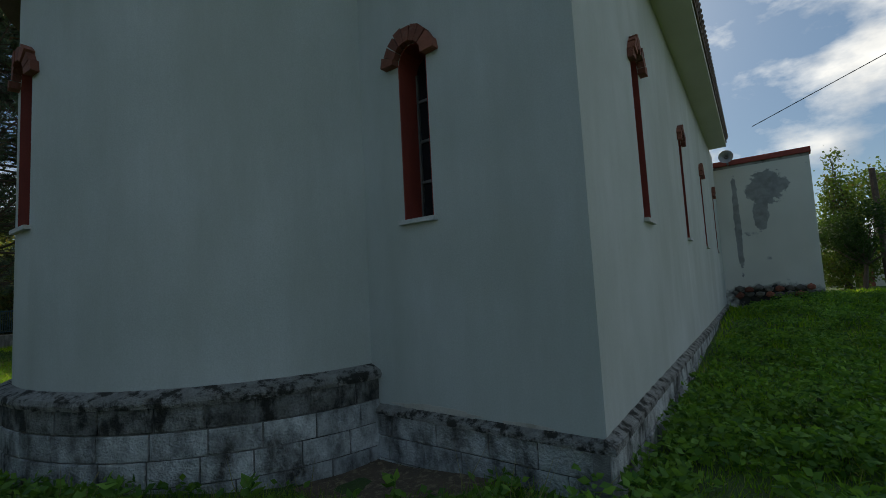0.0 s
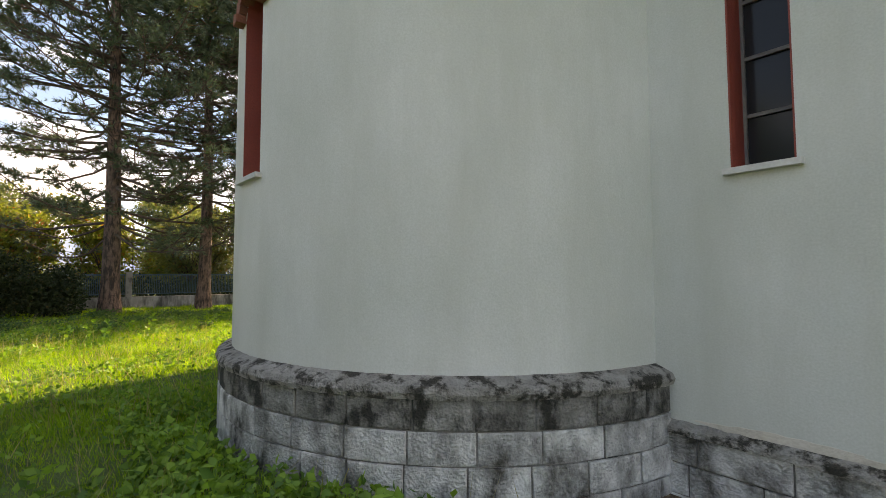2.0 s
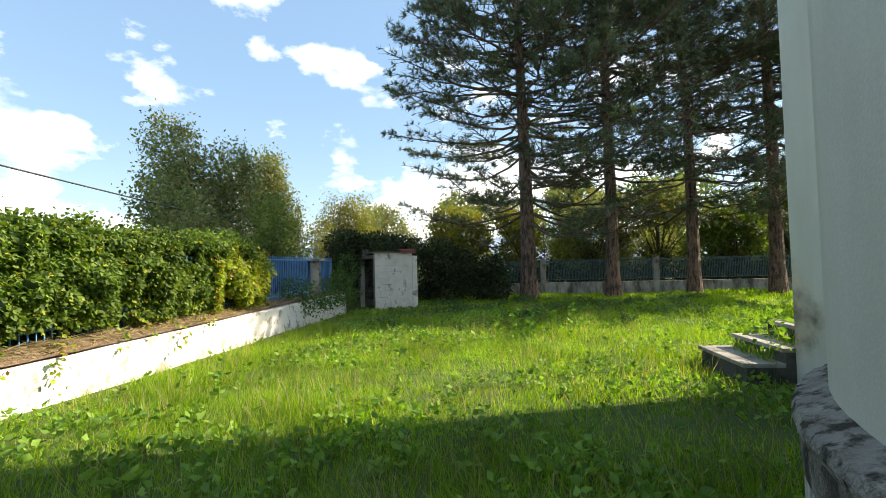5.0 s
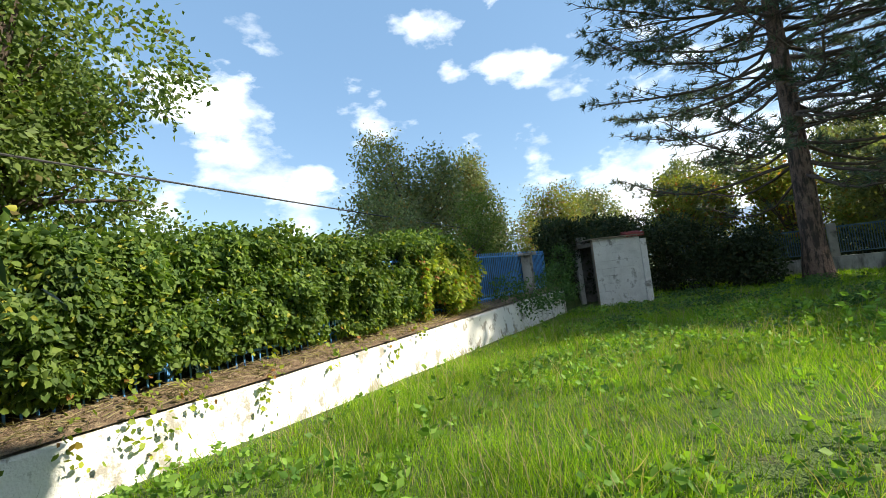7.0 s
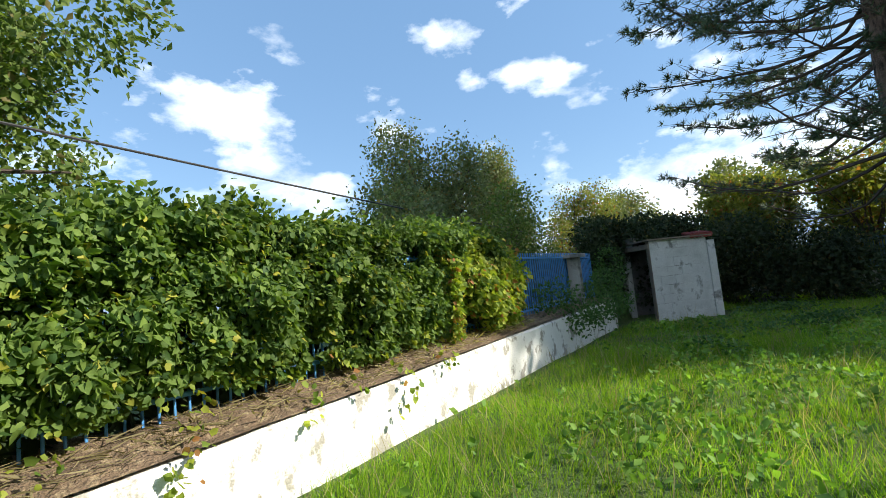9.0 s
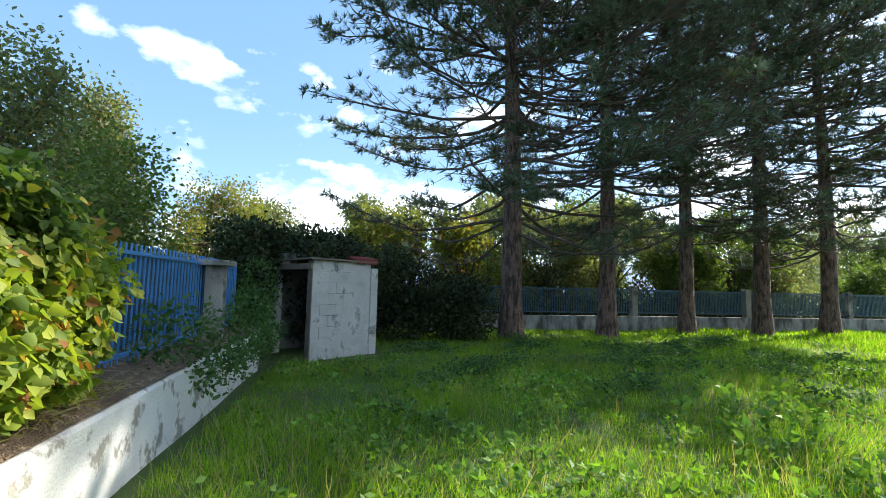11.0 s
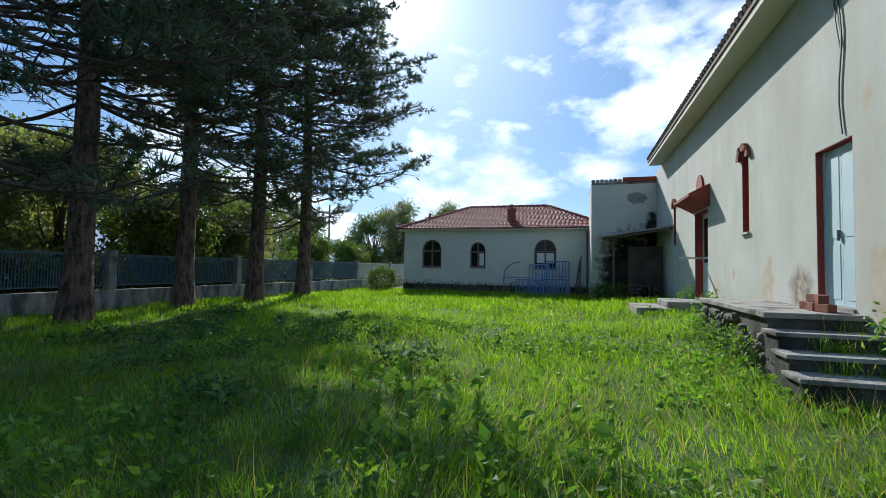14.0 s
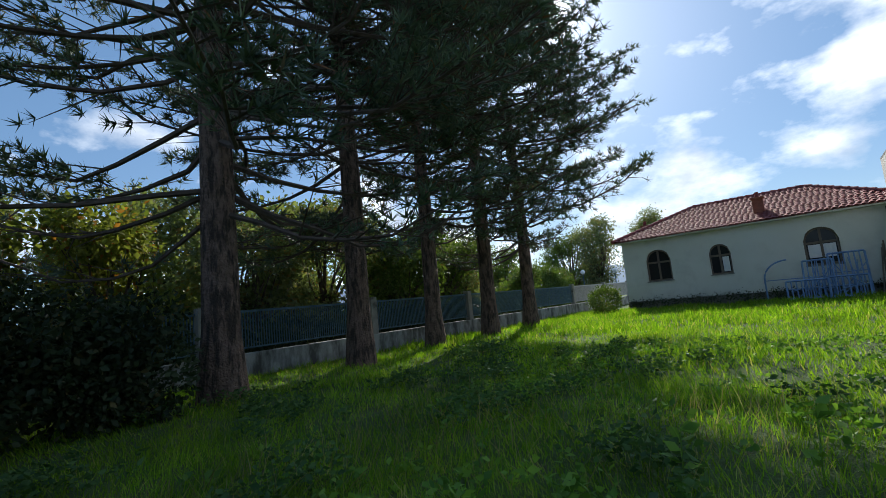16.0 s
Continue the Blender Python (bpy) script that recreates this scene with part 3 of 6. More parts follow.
for side in (-1, 1):
    wall_at = (lambda y: WEST_X) if side < 0 else east_x
    slope = (RIDGE_Z - EAVE_Z) / 5.2
    y0, y1 = FRONT_Y - 0.06, 18.9
    bm = bmesh.new()
    sof = bmesh.new()
    rows, srows = [], []
    for y in (y0, y1):
        w = wall_at(y)
        e = w + side * OVER
        rows.append([bm.verts.new((x + 6.3, y - 12, z)) for x, z in ((e, EAVE_Z + 0.12), (e, EAVE_Z + 0.27), (mid_x, RIDGE_Z + 0.27), (mid_x, RIDGE_Z + 0.05), (w, EAVE_Z + 0.12))])
        srows.append([sof.verts.new((x + 6.3, y + (0.03 if y == y0 else -0.03) - 12, z)) for x, z in ((e - side * 0.03, EAVE_Z - 0.02), (e - side * 0.03, EAVE_Z + 0.115), (w + side * 0.003, EAVE_Z + 0.115), (w + side * 0.003, EAVE_Z - 0.02))])
    for b, rr, n in ((bm, rows, 5), (sof, srows, 4)):
        for i in range(n):
            b.faces.new((rr[0][i], rr[0][(i + 1) % n], rr[1][(i + 1) % n], rr[1][i]))
        b.faces.new(rr[0])
        b.faces.new(rr[1][::-1])
    part("roof", bm, DARKTILE, church, "dark brown tiled roof slope")
    part("soffit", sof, SOFFIT, church, "cream painted boxed eave")
    me = bpy.data.meshes.new("eave_tile")
    bm = bmesh.new()
    tube(bm, [(0, 0, 0), (-side * 0.34, 0, 0.34 * slope)], [0.085, 0.08], 6)
    bm.to_mesh(me)
    bm.free()
    me.materials.append(DARKTILE)
    for i in range(70):
        y = y0 + 0.12 + i * (y1 - y0 - 0.24) / 69
        share("eave_tile", me, church, pose(wall_at(y) + side * (OVER + 0.03) + 6.3, y - 12, EAVE_Z + 0.255))
# half-cone over the apse
bm = bmesh.new()
tip = bm.verts.new((APSE[0] + 6.3, FRONT_Y - 12, 6.3))
rim = [[bm.verts.new((APSE[0] + 6.3 + (APSE_R + 0.25) * math.sin(-join_a + 2 * join_a * i / 24), APSE[1] - 12 - (APSE_R + 0.25) * math.cos(-join_a + 2 * join_a * i / 24), z)) for i in range(25)] for z in (5.3, 5.42)]
for i in range(24):
    bm.faces.new((rim[0][i], rim[0][i + 1], rim[1][i + 1], rim[1][i]))
    bm.faces.new((rim[1][i], rim[1][i + 1], tip))
bm.faces.new(rim[0] + [tip])
part("roof", bm, DARKTILE, church, "half-cone tiled apse roof")


def brick_arch(win, at, z, half, proud=0.07):
    """Rough voussoirs standing proud round the head of a slit window, each a brick."""
    n = 9
    for i in range(n):
        a = math.pi * (i + 0.5) / n
        bm = bmesh.new()
        r0, r1 = half * 0.98, half + 0.15 + random.uniform(-0.02, 0.02)
        w = math.pi / n * 0.46
        pts = []
        for d in (-proud - random.uniform(0, 0.025), 0.05):
            for r, s in ((r0, -w), (r1, -w * 0.95), (r1, w * 0.95), (r0, w)):
                pts.append(bm.verts.new(at(r * math.cos(a + s), d, z + r * math.sin(a + s))))
        for f in ((0, 1, 2, 3), (7, 6, 5, 4), (0, 4, 5, 1), (1, 5, 6, 2), (2, 6, 7, 3), (3, 7, 4, 0)):
            bm.faces.new([pts[k] for k in f])
        part("brick", bm, BRICKRED, win)


def slit_window(at, o, recess=0.30, scale=1.0, red_back=False):
    """A slit window: red-lined reveal, iron-barred dark pane, marble sill and brick arch. at(u, depth, z), u in metres / scale."""
    a, b, lo, sp, rise = o
    mid, half = (a + b) / 2, (b - a) / 2
    win = empty("window")
    win.parent = church
    tagged(win, "slit window with red reveals and a rough brick arch")
    g = 0.006 / scale

    def seg(name, mat, u0, u1, d0, d1, z0, z1, label=""):
        bm = bmesh.new()
        v = [bm.verts.new(at(u, d, z)) for z in (z0, z1) for d in (d0, d1) for u in (u0, u1)]
        for f in ((0, 2, 3, 1), (4, 5, 7, 6), (0, 1, 5, 4), (2, 6, 7, 3), (0, 4, 6, 2), (1, 3, 7, 5)):
            bm.faces.new([v[i] for i in f])
        return part(name, bm, mat, win, label)

    bm = bmesh.new()
    ring = [(a, lo), (b, lo), (b, sp)] + [(mid + half * math.cos(math.pi * i / 10), sp + rise * math.sin(math.pi * i / 10)) for i in range(1, 10)] + [(a, sp)]
    inner = [(mid + (u - mid) * (1 - 0.012 / (half * scale)), lo + (z - lo) * 0.994 + 0.005) for u, z in ring]
    R = [[bm.verts.new(at(u, d, z)) for u, z in rg] for rg, d in ((ring, 0.004), (ring, recess + 0.03), (inner, recess + 0.03), (inner, 0.004))]
    n = len(ring)
    for k in range(4):
        p, q = R[k], R[(k + 1) % 4]
        for i in range(n):
            bm.faces.new((p[i], p[(i + 1) % n], q[(i + 1) % n], q[i]))
    part("reveal", bm, RED, win, "oxide-red painted reveal")
    bm = bmesh.new()
    pane = [[bm.verts.new(at(u, d, z)) for u, z in inner] for d in (recess, recess + 0.015)]
    bm.faces.new(pane[0])
    bm.faces.new(pane[1][::-1])
    for i in range(n):
        bm.faces.new((pane[0][i], pane[0][(i + 1) % n], pane[1][(i + 1) % n], pane[1][i]))
    part("pane", bm, RED if red_back else GLASS, win)
    if not red_back:
        f = 0.028 / scale
        seg("frame", IRON, a + g, a + g + f, recess - 0.03, recess - 0.002, lo + 0.012, sp)
        seg("frame", IRON, b - g - f, b - g, recess - 0.03, recess - 0.002, lo + 0.012, sp)
        for k in range(1, 5):
            z = lo + 0.45 * k
            if z < sp + rise * 0.5:
                seg("glazing_bar", IRON, a + g + f, b - g - f, recess - 0.026, recess - 0.002, z - 0.014, z + 0.014)
    seg("sill", MARBLE, a - 0.04 / scale, b + 0.04 / scale, -0.06, recess - 0.01, lo - 0.035, lo + 0.009, "marble sill")
    brick_arch(win, lambda u, d, z: at(mid + u / scale, d, z), sp, half * scale)
    return win


for o in FRONT_WIN:
    slit_window(at_front, o)
for o in EAST_WIN:
    slit_window(at_east, o)
for o in WEST_WIN:
    slit_window(at_west, o, recess=0.16, red_back=True)
for o in APSE_WIN:
    slit_window(at_apse, o, scale=APSE_R)

# plinth: block courses with a cement ledge on top
def plinth_top_east(y):
    return 0.32 - 0.06 * smooth(4.0, 13.0, y)


bm = bmesh.new()
n = 40
P_R = APSE_R + 0.10
rings = [[bm.verts.new((APSE[0] + 6.3 + r * math.sin(-join_a + 2 * join_a * i / n), APSE[1] - 12 - r * math.cos(-join_a + 2 * join_a * i / n), z)) for i in range(n + 1)]
         for r, z in ((P_R, -0.7), (P_R, 0.63), (P_R - 0.2, 0.63), (P_R - 0.2, -0.7))]
for k in range(4):
    for i in range(n):
        bm.faces.new((rings[k][i], rings[k][i + 1], rings[(k + 1) % 4][i + 1], rings[(k + 1) % 4][i]))
bm.faces.new([r[0] for r in rings])
bm.faces.new([r[n] for r in rings][::-1])
apse_plinth = part("plinth", bm, MORTAR, church, "whitewashed block plinth round the apse, blackened by damp")
bm = bmesh.new()
cap = []
for r, z, w in ((P_R + 0.035, 0.60, 0.01), (P_R + 0.05, 0.645, 0.012), (P_R + 0.03, 0.69, 0.012), (APSE_R - 0.02, 0.75, 0.008), (APSE_R - 0.02, 0.60, 0)):
    cap.append([bm.verts.new((APSE[0] + 6.3 + (r + w * noise.noise((i * 0.9, z * 9, 1))) * math.sin(-join_a - 0.02 + 2 * (join_a + 0.02) * i / 120), APSE[1] - 12 - (r + w * noise.noise((i * 0.9, z * 9, 1))) * math.cos(-join_a - 0.02 + 2 * (join_a + 0.02) * i / 120), z + w * noise.noise((i * 0.7, z * 7, 4)))) for i in range(121)])
for k in range(5):
    for i in range(120):
        bm.faces.new((cap[k][i], cap[k][i + 1], cap[(k + 1) % 5][i + 1], cap[(k + 1) % 5][i]))
bm.faces.new([c[0] for c in cap])
bm.faces.new([c[120] for c in cap][::-1])
part("ledge", bm, LEDGE, apse_plinth, "rounded cement ledge, dark with moss")

bm = boxes((APSE[0] + APSE_R - 0.3 + 6.3, EAST_X + 0.03 + 6.3, FRONT_Y - 0.03 - 12, FRONT_Y + 0.1 - 12, -0.7, 0.27))
front_plinth = part("plinth", bm, MORTAR, church, "low block plinth with flaking limewash")
bm = bmesh.new()
prev = None
for i in range(41):
    x = APSE[0] + APSE_R - 0.3 + (EAST_X + 0.085 - APSE[0] - APSE_R + 0.3) * i / 40
    j = 0.012 * noise.noise((i * 0.8, 3, 2))
    row = [bm.verts.new((x + 6.3, y - 12, z)) for y, z in ((FRONT_Y - 0.075 + j, 0.245), (FRONT_Y - 0.07 + j, 0.285 + j), (FRONT_Y + 0.004, 0.335 + j), (FRONT_Y + 0.004, 0.245))]
    if prev:
        for k in range(4):
            bm.faces.new((prev[k], prev[(k + 1) % 4], row[(k + 1) % 4], row[k]))
    else:
        bm.faces.new(row)
    prev = row
bm.faces.new(prev[::-1])
part("ledge", bm, LEDGE, front_plinth)

bm = bmesh.new()
prev = None
for i in range(61):
    y = FRONT_Y - 0.07 + (END_Y - FRONT_Y) * i / 60
    t = plinth_top_east(y) - 0.05
    row = [bm.verts.new((x + 6.3, y - 12, z)) for x, z in ((east_x(y) + 0.03, -0.7), (east_x(y) + 0.03, t), (east_x(y) - 0.1, t), (east_x(y) - 0.1, -0.7))]
    if prev:
        for k in range(4):
            bm.faces.new((prev[k], prev[(k + 1) % 4], row[(k + 1) % 4], row[k]))
    else:
        bm.faces.new(row)
    prev = row
bm.faces.new(prev[::-1])
east_plinth = part("plinth", bm, MORTAR, church, "stone plinth that climbs with the slope")
bm = bmesh.new()
prev = None
for i in range(121):
    y = FRONT_Y - 0.075 + (END_Y - FRONT_Y) * i / 120
    t = plinth_top_east(y)
    j = 0.014 * noise.noise((i * 0.8, 5, 2))
    row = [bm.verts.new((x + 6.3, y - 12, z)) for x, z in ((east_x(y) + 0.085 + j, t - 0.07), (east_x(y) + 0.08 + j, t - 0.02 + j), (east_x(y) - 0.004, t + 0.03 + j), (east_x(y) - 0.004, t - 0.07))]
    if prev:
        for k in range(4):
            bm.faces.new((prev[k], prev[(k + 1) % 4], row[(k + 1) % 4], row[k]))
    else:
        bm.faces.new(row)
    prev = row
bm.faces.new(prev[::-1])
part("ledge", bm, LEDGE, east_plinth)


# doors on the long wall
def church_door(o, blue, open_leaf=False):
    a, b, lo, sp, _ = o
    d = empty("door")
    d.parent = church
    tagged(d, "pale blue sheet-metal church door in a red reveal" if blue else "narrow door, half open, under a small red hood")
    X = lambda dep: WEST_X + dep + 6.3
    L = lambda dep: X(dep - (0.13 if blue else 0.0))
    for u0, u1, z0, z1 in ((a, a + 0.012, lo, sp), (b - 0.012, b, lo, sp), (a + 0.012, b - 0.012, sp - 0.012, sp)):
        part("reveal", boxes((X(0.004), X(0.40), u0 - 12, u1 - 12, z0, z1)), RED, d, "red painted jamb")
    part("door_frame", boxes((L(0.22), L(0.29), a + 0.013 - 12, a + 0.07 - 12, lo, sp - 0.013)), BLUEDOOR, d)
    part("door_frame", boxes((L(0.22), L(0.29), b - 0.07 - 12, b - 0.013 - 12, lo, sp - 0.013)), BLUEDOOR, d)
    mid = (a + b) / 2
    for u0, u1 in ((a + 0.075, mid - 0.004), (mid + 0.004, b - 0.075)):
        bm = boxes((L(0.235), L(0.275), u0 - 12, u1 - 12, lo + 0.02, sp - 0.03))
        for z0, z1 in ((lo + 0.12, lo + 0.95), (lo + 1.05, sp - 0.15)):
            box(bm, L(0.228), L(0.236), u0 + 0.06 - 12, u1 - 0.06 - 12, z0, z1)
        leaf = part("door_leaf", bm, BLUEDOOR, d)
        if not blue:
            part("door_glass", boxes((L(0.224), L(0.2275), u0 + 0.1 - 12, u1 - 0.1 - 12, lo + 1.1, sp - 0.2)), GLASS, leaf)
    part("handle", boxes((L(0.19), L(0.226), mid + 0.05 - 12, mid + 0.075 - 12, lo + 1.0, lo + 1.16), bevel=0.005), IRON, d, "iron handle")
    part("threshold", boxes((X(-0.03), X(0.45), a - 12, b - 12, lo - 0.05, lo + 0.015)), CONCRETE, d)
    return d


church_door(DOORS[0], True)
d1 = church_door(DOORS[1], False)
# red hood over the far door, with a small niche head above it
bm = bmesh.new()
v = [bm.verts.new((WEST_X + x + 6.3, y - 12, z)) for y, s in ((11.35, 0), (13.35, 0)) for x, z in ((0.003, 3.12), (-0.55, 3.42), (-0.55, 3.50), (0.003, 3.78))]
for f in ((0, 1, 2, 3), (7, 6, 5, 4), (0, 4, 5, 1), (1, 5, 6, 2), (2, 6, 7, 3), (3, 7, 4, 0)):
    bm.faces.new([v[i] for i in f])
part("hood", bm, RED, d1, "red plaster hood")
bm = bmesh.new()
arc = [(12.35 + 0.36 * math.cos(math.pi * i / 12), 3.80 + 0.42 * math.sin(math.pi * i / 12)) for i in range(13)]
fr = [[bm.verts.new((WEST_X + dx + 6.3, y - 12, z)) for y, z in arc] for dx in (-0.05, 0.004)]
bm.faces.new(fr[0])
bm.faces.new(fr[1][::-1])
for i in range(13):
    bm.faces.new((fr[0][i], fr[0][(i + 1) % 13], fr[1][(i + 1) % 13], fr[1][i]))
part("niche", bm, RED, d1, "red half-round niche")
part("latch_bar", boxes((WEST_X - 0.62 + 6.3, WEST_X + 0.2 + 6.3, 12.3 - 12, 12.36 - 12, 1.62, 1.68)), MARBLE, d1, "pale bar that juts from the jamb")

# wire down the long wall
bm = bmesh.new()
tube(bm, [(WEST_X - 0.02 + 6.3, 4.62 + 0.05 * math.sin(i * 0.9) - 12, 5.98 - i * 0.25) for i in range(12)], [0.012] * 12, 5)
part("wire", bm, CABLE, church, "loose wire down the wall")
bm = bmesh.new()
tube(bm, [(WEST_X - 0.02 + 6.3, 4.62 + 0.12 * math.sin(i * 0.55) - 12, 5.98 - i * 0.25) for i in range(7)], [0.010] * 7, 5)
part("wire", bm, CABLE, church)


# patches where the plaster is damp or has flaked
def patch(at, cu, cz, w, h, mat, label, seed, n=22, proud=0.005):
    r = random.Random(seed)
    bm = bmesh.new()
    rim = [(cu + w * math.cos(a) * (0.85 + 0.35 * noise.noise((math.cos(a) * 2, math.sin(a) * 2, seed))) , cz + h * math.sin(a) * r.uniform(0.8, 1.15)) for a in [2 * math.pi * i / n for i in range(n)]]
    fr = [[bm.verts.new(at(u, d, z)) for u, z in rim] for d in (-proud, 0.002)]
    bm.faces.new(fr[0])
    bm.faces.new(fr[1][::-1])
    for i in range(n):
        bm.faces.new((fr[0][i], fr[0][(i + 1) % n], fr[1][(i + 1) % n], fr[1][i]))
    part("stain_patch", bm, mat, church, label)


patch(at_front, -2.75, 0.345, 0.60, 0.045, DAMP, "flaked plaster edge over the plinth", 6, 40)
patch(at_front, -1.75, 0.335, 0.28, 0.03, DAMP, "flaked plaster edge over the plinth", 7, 30)


# ---- porch and steps before the near door ----
porch = tagged(empty("porch", (-12.0, 6.0, 0)), "concrete porch on rubble stone with worn steps beside a blue door", "porch")
PX, PW = -12.65 + 12.0, -11.455 + 12.0
part("platform", boxes((PX, PW, 4.1 - 6, 7.5 - 6, 0.60, 0.68), bevel=0.015), CONCRETE, porch, "concrete slab")
# core and risers take the near-black concrete that stands for shade
part("core", boxes((PX + 0.06, PW, 4.14 - 6, 7.46 - 6, -0.6, 0.60)), SHADECONCRETE, porch)
for k, (y0, y1, z) in enumerate(((3.66, 4.14, 0.46), (3.22, 3.70, 0.25), (2.76, 3.26, 0.06))):
    st = part("step", boxes((PX - 0.02 - 0.05 * k, PW, y0 - 6, y1 - 6, z - 0.055, z), bevel=0.012), CONCRETE, porch, "worn concrete step")
    part("riser", boxes((PX + 0.02 - 0.05 * k, PW, y0 + 0.04 - 6, y1 - 6, -0.6, z - 0.055)), SHADECONCRETE, st, "riser with shade put into its colour")
rs = random.Random(5)
for i in range(56):
    y, z = rs.uniform(4.2, 7.4) - 6, rs.uniform(-0.15, 0.5)
    bm = bmesh.new()
    bmesh.ops.create_icosphere(bm, subdivisions=1, radius=1.0)
    for v in bm.verts:
        v.co = Vector((v.co.x * 0.07, v.co.y * rs.uniform(0.10, 0.17), v.co.z * rs.uniform(0.06, 0.10))) * rs.uniform(0.85, 1.15)
    bmesh.ops.translate(bm, verts=bm.verts, vec=(PX + 0.045, y, z))
    part("stone", bm, RUBBLE, porch)

door_step = tagged(part("door_step", boxes((-13.45, -11.46, 11.0, 13.2, -0.25, 0.17), bevel=0.03), CONCRETE), "broad low concrete doorstep half sunk in grass", "step")
upper = tagged(part("door_step", boxes((-12.6, -11.46, 11.2, 13.0, 0.17, 0.36), bevel=0.03), CONCRETE), "upper concrete doorstep below the hooded door", "step")

# loose bricks by the near door
for i, (x, y, z, a) in enumerate(((-11.75, 5.0, 0.68, 8), (-11.80, 4.72, 0.68, -5), (-11.78, 4.45, 0.68, 12), (-11.72, 4.88, 0.80, 3), (-11.75, 4.62, 0.80, -14))):
    bm = boxes((-0.06, 0.06, -0.125, 0.125, 0.0, 0.115), bevel=0.006)
    for hx in (-0.03, 0.03):
        for hz in (0.035, 0.08):
            box(bm, hx - 0.02, hx + 0.02, -0.1262, -0.1245, hz - 0.015, hz + 0.015)
    b = part("loose_brick", bm, BRICKRED)
    b.matrix_basis = pose(x, y, z, 0, 0, a)
    tagged(b, "red hollow brick lying on the porch slab", "brick", "bricks on the porch")

# ---- annex across the far end ----
annex = tagged(empty("annex", (-7.0, 22.0, 0)), "rendered annex with patched plaster and a red coping", "building")
AX0, AX1, AY0, AY1, AZ = -14.40, 0.87, 20.3, 24.0, 5.45


def at_annex(u, d, z):
    return (u + 7, AY0 + d - 22, z)


bm = bmesh.new()
pierced_wall(bm, at_annex, AX0, AX1, -0.6, AZ, 0.35, [(-13.55, -12.75, -0.5, 1.7, 0.0)])
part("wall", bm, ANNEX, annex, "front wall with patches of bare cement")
for x0, x1 in ((AX0, AX0 + 0.35), (AX1 - 0.35, AX1)):
    part("wall", boxes((x0 + 7, x1 + 7, AY0 + 0.352 - 22, AY1 - 22, -0.6, AZ)), ANNEX, annex)
part("wall", boxes((AX0 + 0.352 + 7, AX1 - 0.352 + 7, AY1 - 0.35 - 22, AY1 - 22, -0.6, AZ)), ANNEX, annex)
part("roof_slab", boxes((AX0 + 7, AX1 + 7, AY0 - 22, AY1 - 22, AZ + 0.002, AZ + 0.10)), CONCRETE, annex)
part("coping", boxes((-12.95 + 7, WEST_X - 0.01 + 7, AY0 - 0.08 - 22, AY0 + 0.45 - 22, AZ + 0.102, AZ + 0.32), bevel=0.02), RED, annex, "red painted coping")
part("coping", boxes((east_x(AY0) + 0.01 + 7, AX1 + 0.06 + 7, AY0 - 0.08 - 22, AY0 + 0.45 - 22, AZ + 0.102, AZ + 0.30), bevel=0.02), RED, annex, "red painted coping")
me = bpy.data.meshes.new("coping_tile")
bm = bmesh.new()
tube(bm, [(0, -0.22, 0), (0, 0.24, 0.05)], [0.10, 0.085], 8)
bm.to_mesh(me)
bm.free()
me.materials.append(CONCRETE)
for i in range(7):
    share("coping_tile", me, annex, pose(AX0 + 0.1 + i * 0.2 + 7, AY0 + 0.15 - 22, AZ + 0.15 + 0.01 * (i % 3), 0, 0, (i * 37) % 9 - 4))
part("dark_door", boxes((-13.55 + 7, -12.75 + 7, AY0 + 0.15 - 22, AY0 + 0.2 - 22, -0.5, 1.7)), SOOT, annex, "dark plank door")
# exposed foot of the other end
rp = random.Random(8)
for i in range(16):
    bm = bmesh.new()
    bmesh.ops.create_icosphere(bm, subdivisions=1, radius=1.0)
    for v in bm.verts:
        v.co = Vector((v.co.x * rp.uniform(0.12, 0.2), v.co.y * 0.1, v.co.z * rp.uniform(0.09, 0.15)))
    bmesh.ops.translate(bm, verts=bm.verts, vec=(-1.6 + (i % 8) * 0.30 + 7, AY0 - 0.05 - 22, 0.62 + 0.2 * (i // 8) + rp.uniform(-0.03, 0.03)))
    part("stone", bm, BRICKRED if i % 3 == 0 else RUBBLE, annex)

# canopy in the corner between church and annex
canopy = tagged(empty("canopy", (-12.5, 19.0, 0)), "sagging sheet-metal canopy on a post in the corner", "canopy")
bm = bmesh.new()
edge = [(-14.0, 19.6, 2.80), (-11.47, 16.3, 3.0), (-11.47, 20.28, 3.15), (-14.0, 20.28, 3.0)]
lay = [[bm.verts.new((x + 12.5, y - 19, z + dz)) for x, y, z in edge] for dz in (0, 0.06)]
bm.faces.new(lay[0][::-1])
bm.faces.new(lay[1])
for i in range(4):
    bm.faces.new((lay[0][i], lay[0][(i + 1) % 4], lay[1][(i + 1) % 4], lay[1][i]))
part("sheet", bm, GREYMETAL, canopy, "grey corrugated sheet")
bm = bmesh.new()
tube(bm, [(-13.9 + 12.5, 19.66 - 19, 2.74), (-11.5 + 12.5, 16.5 - 19, 2.94)], [0.06, 0.06], 6)
part("beam", bm, WOOD, canopy)
bm = bmesh.new()
tube(bm, [(-13.45 + 12.5, 19.2 - 19, -0.3), (-13.45 + 12.5, 19.2 - 19, 2.72)], [0.06, 0.055], 7)
part("post", bm, WOOD, canopy)
soot = tagged(part("smoke_shade_wall", boxes((-12.9, -11.5, 18.3, 18.5, -0.2, 2.3), bevel=0.02), SOOT), "soot-blackened low hearth wall under the canopy", "wall")
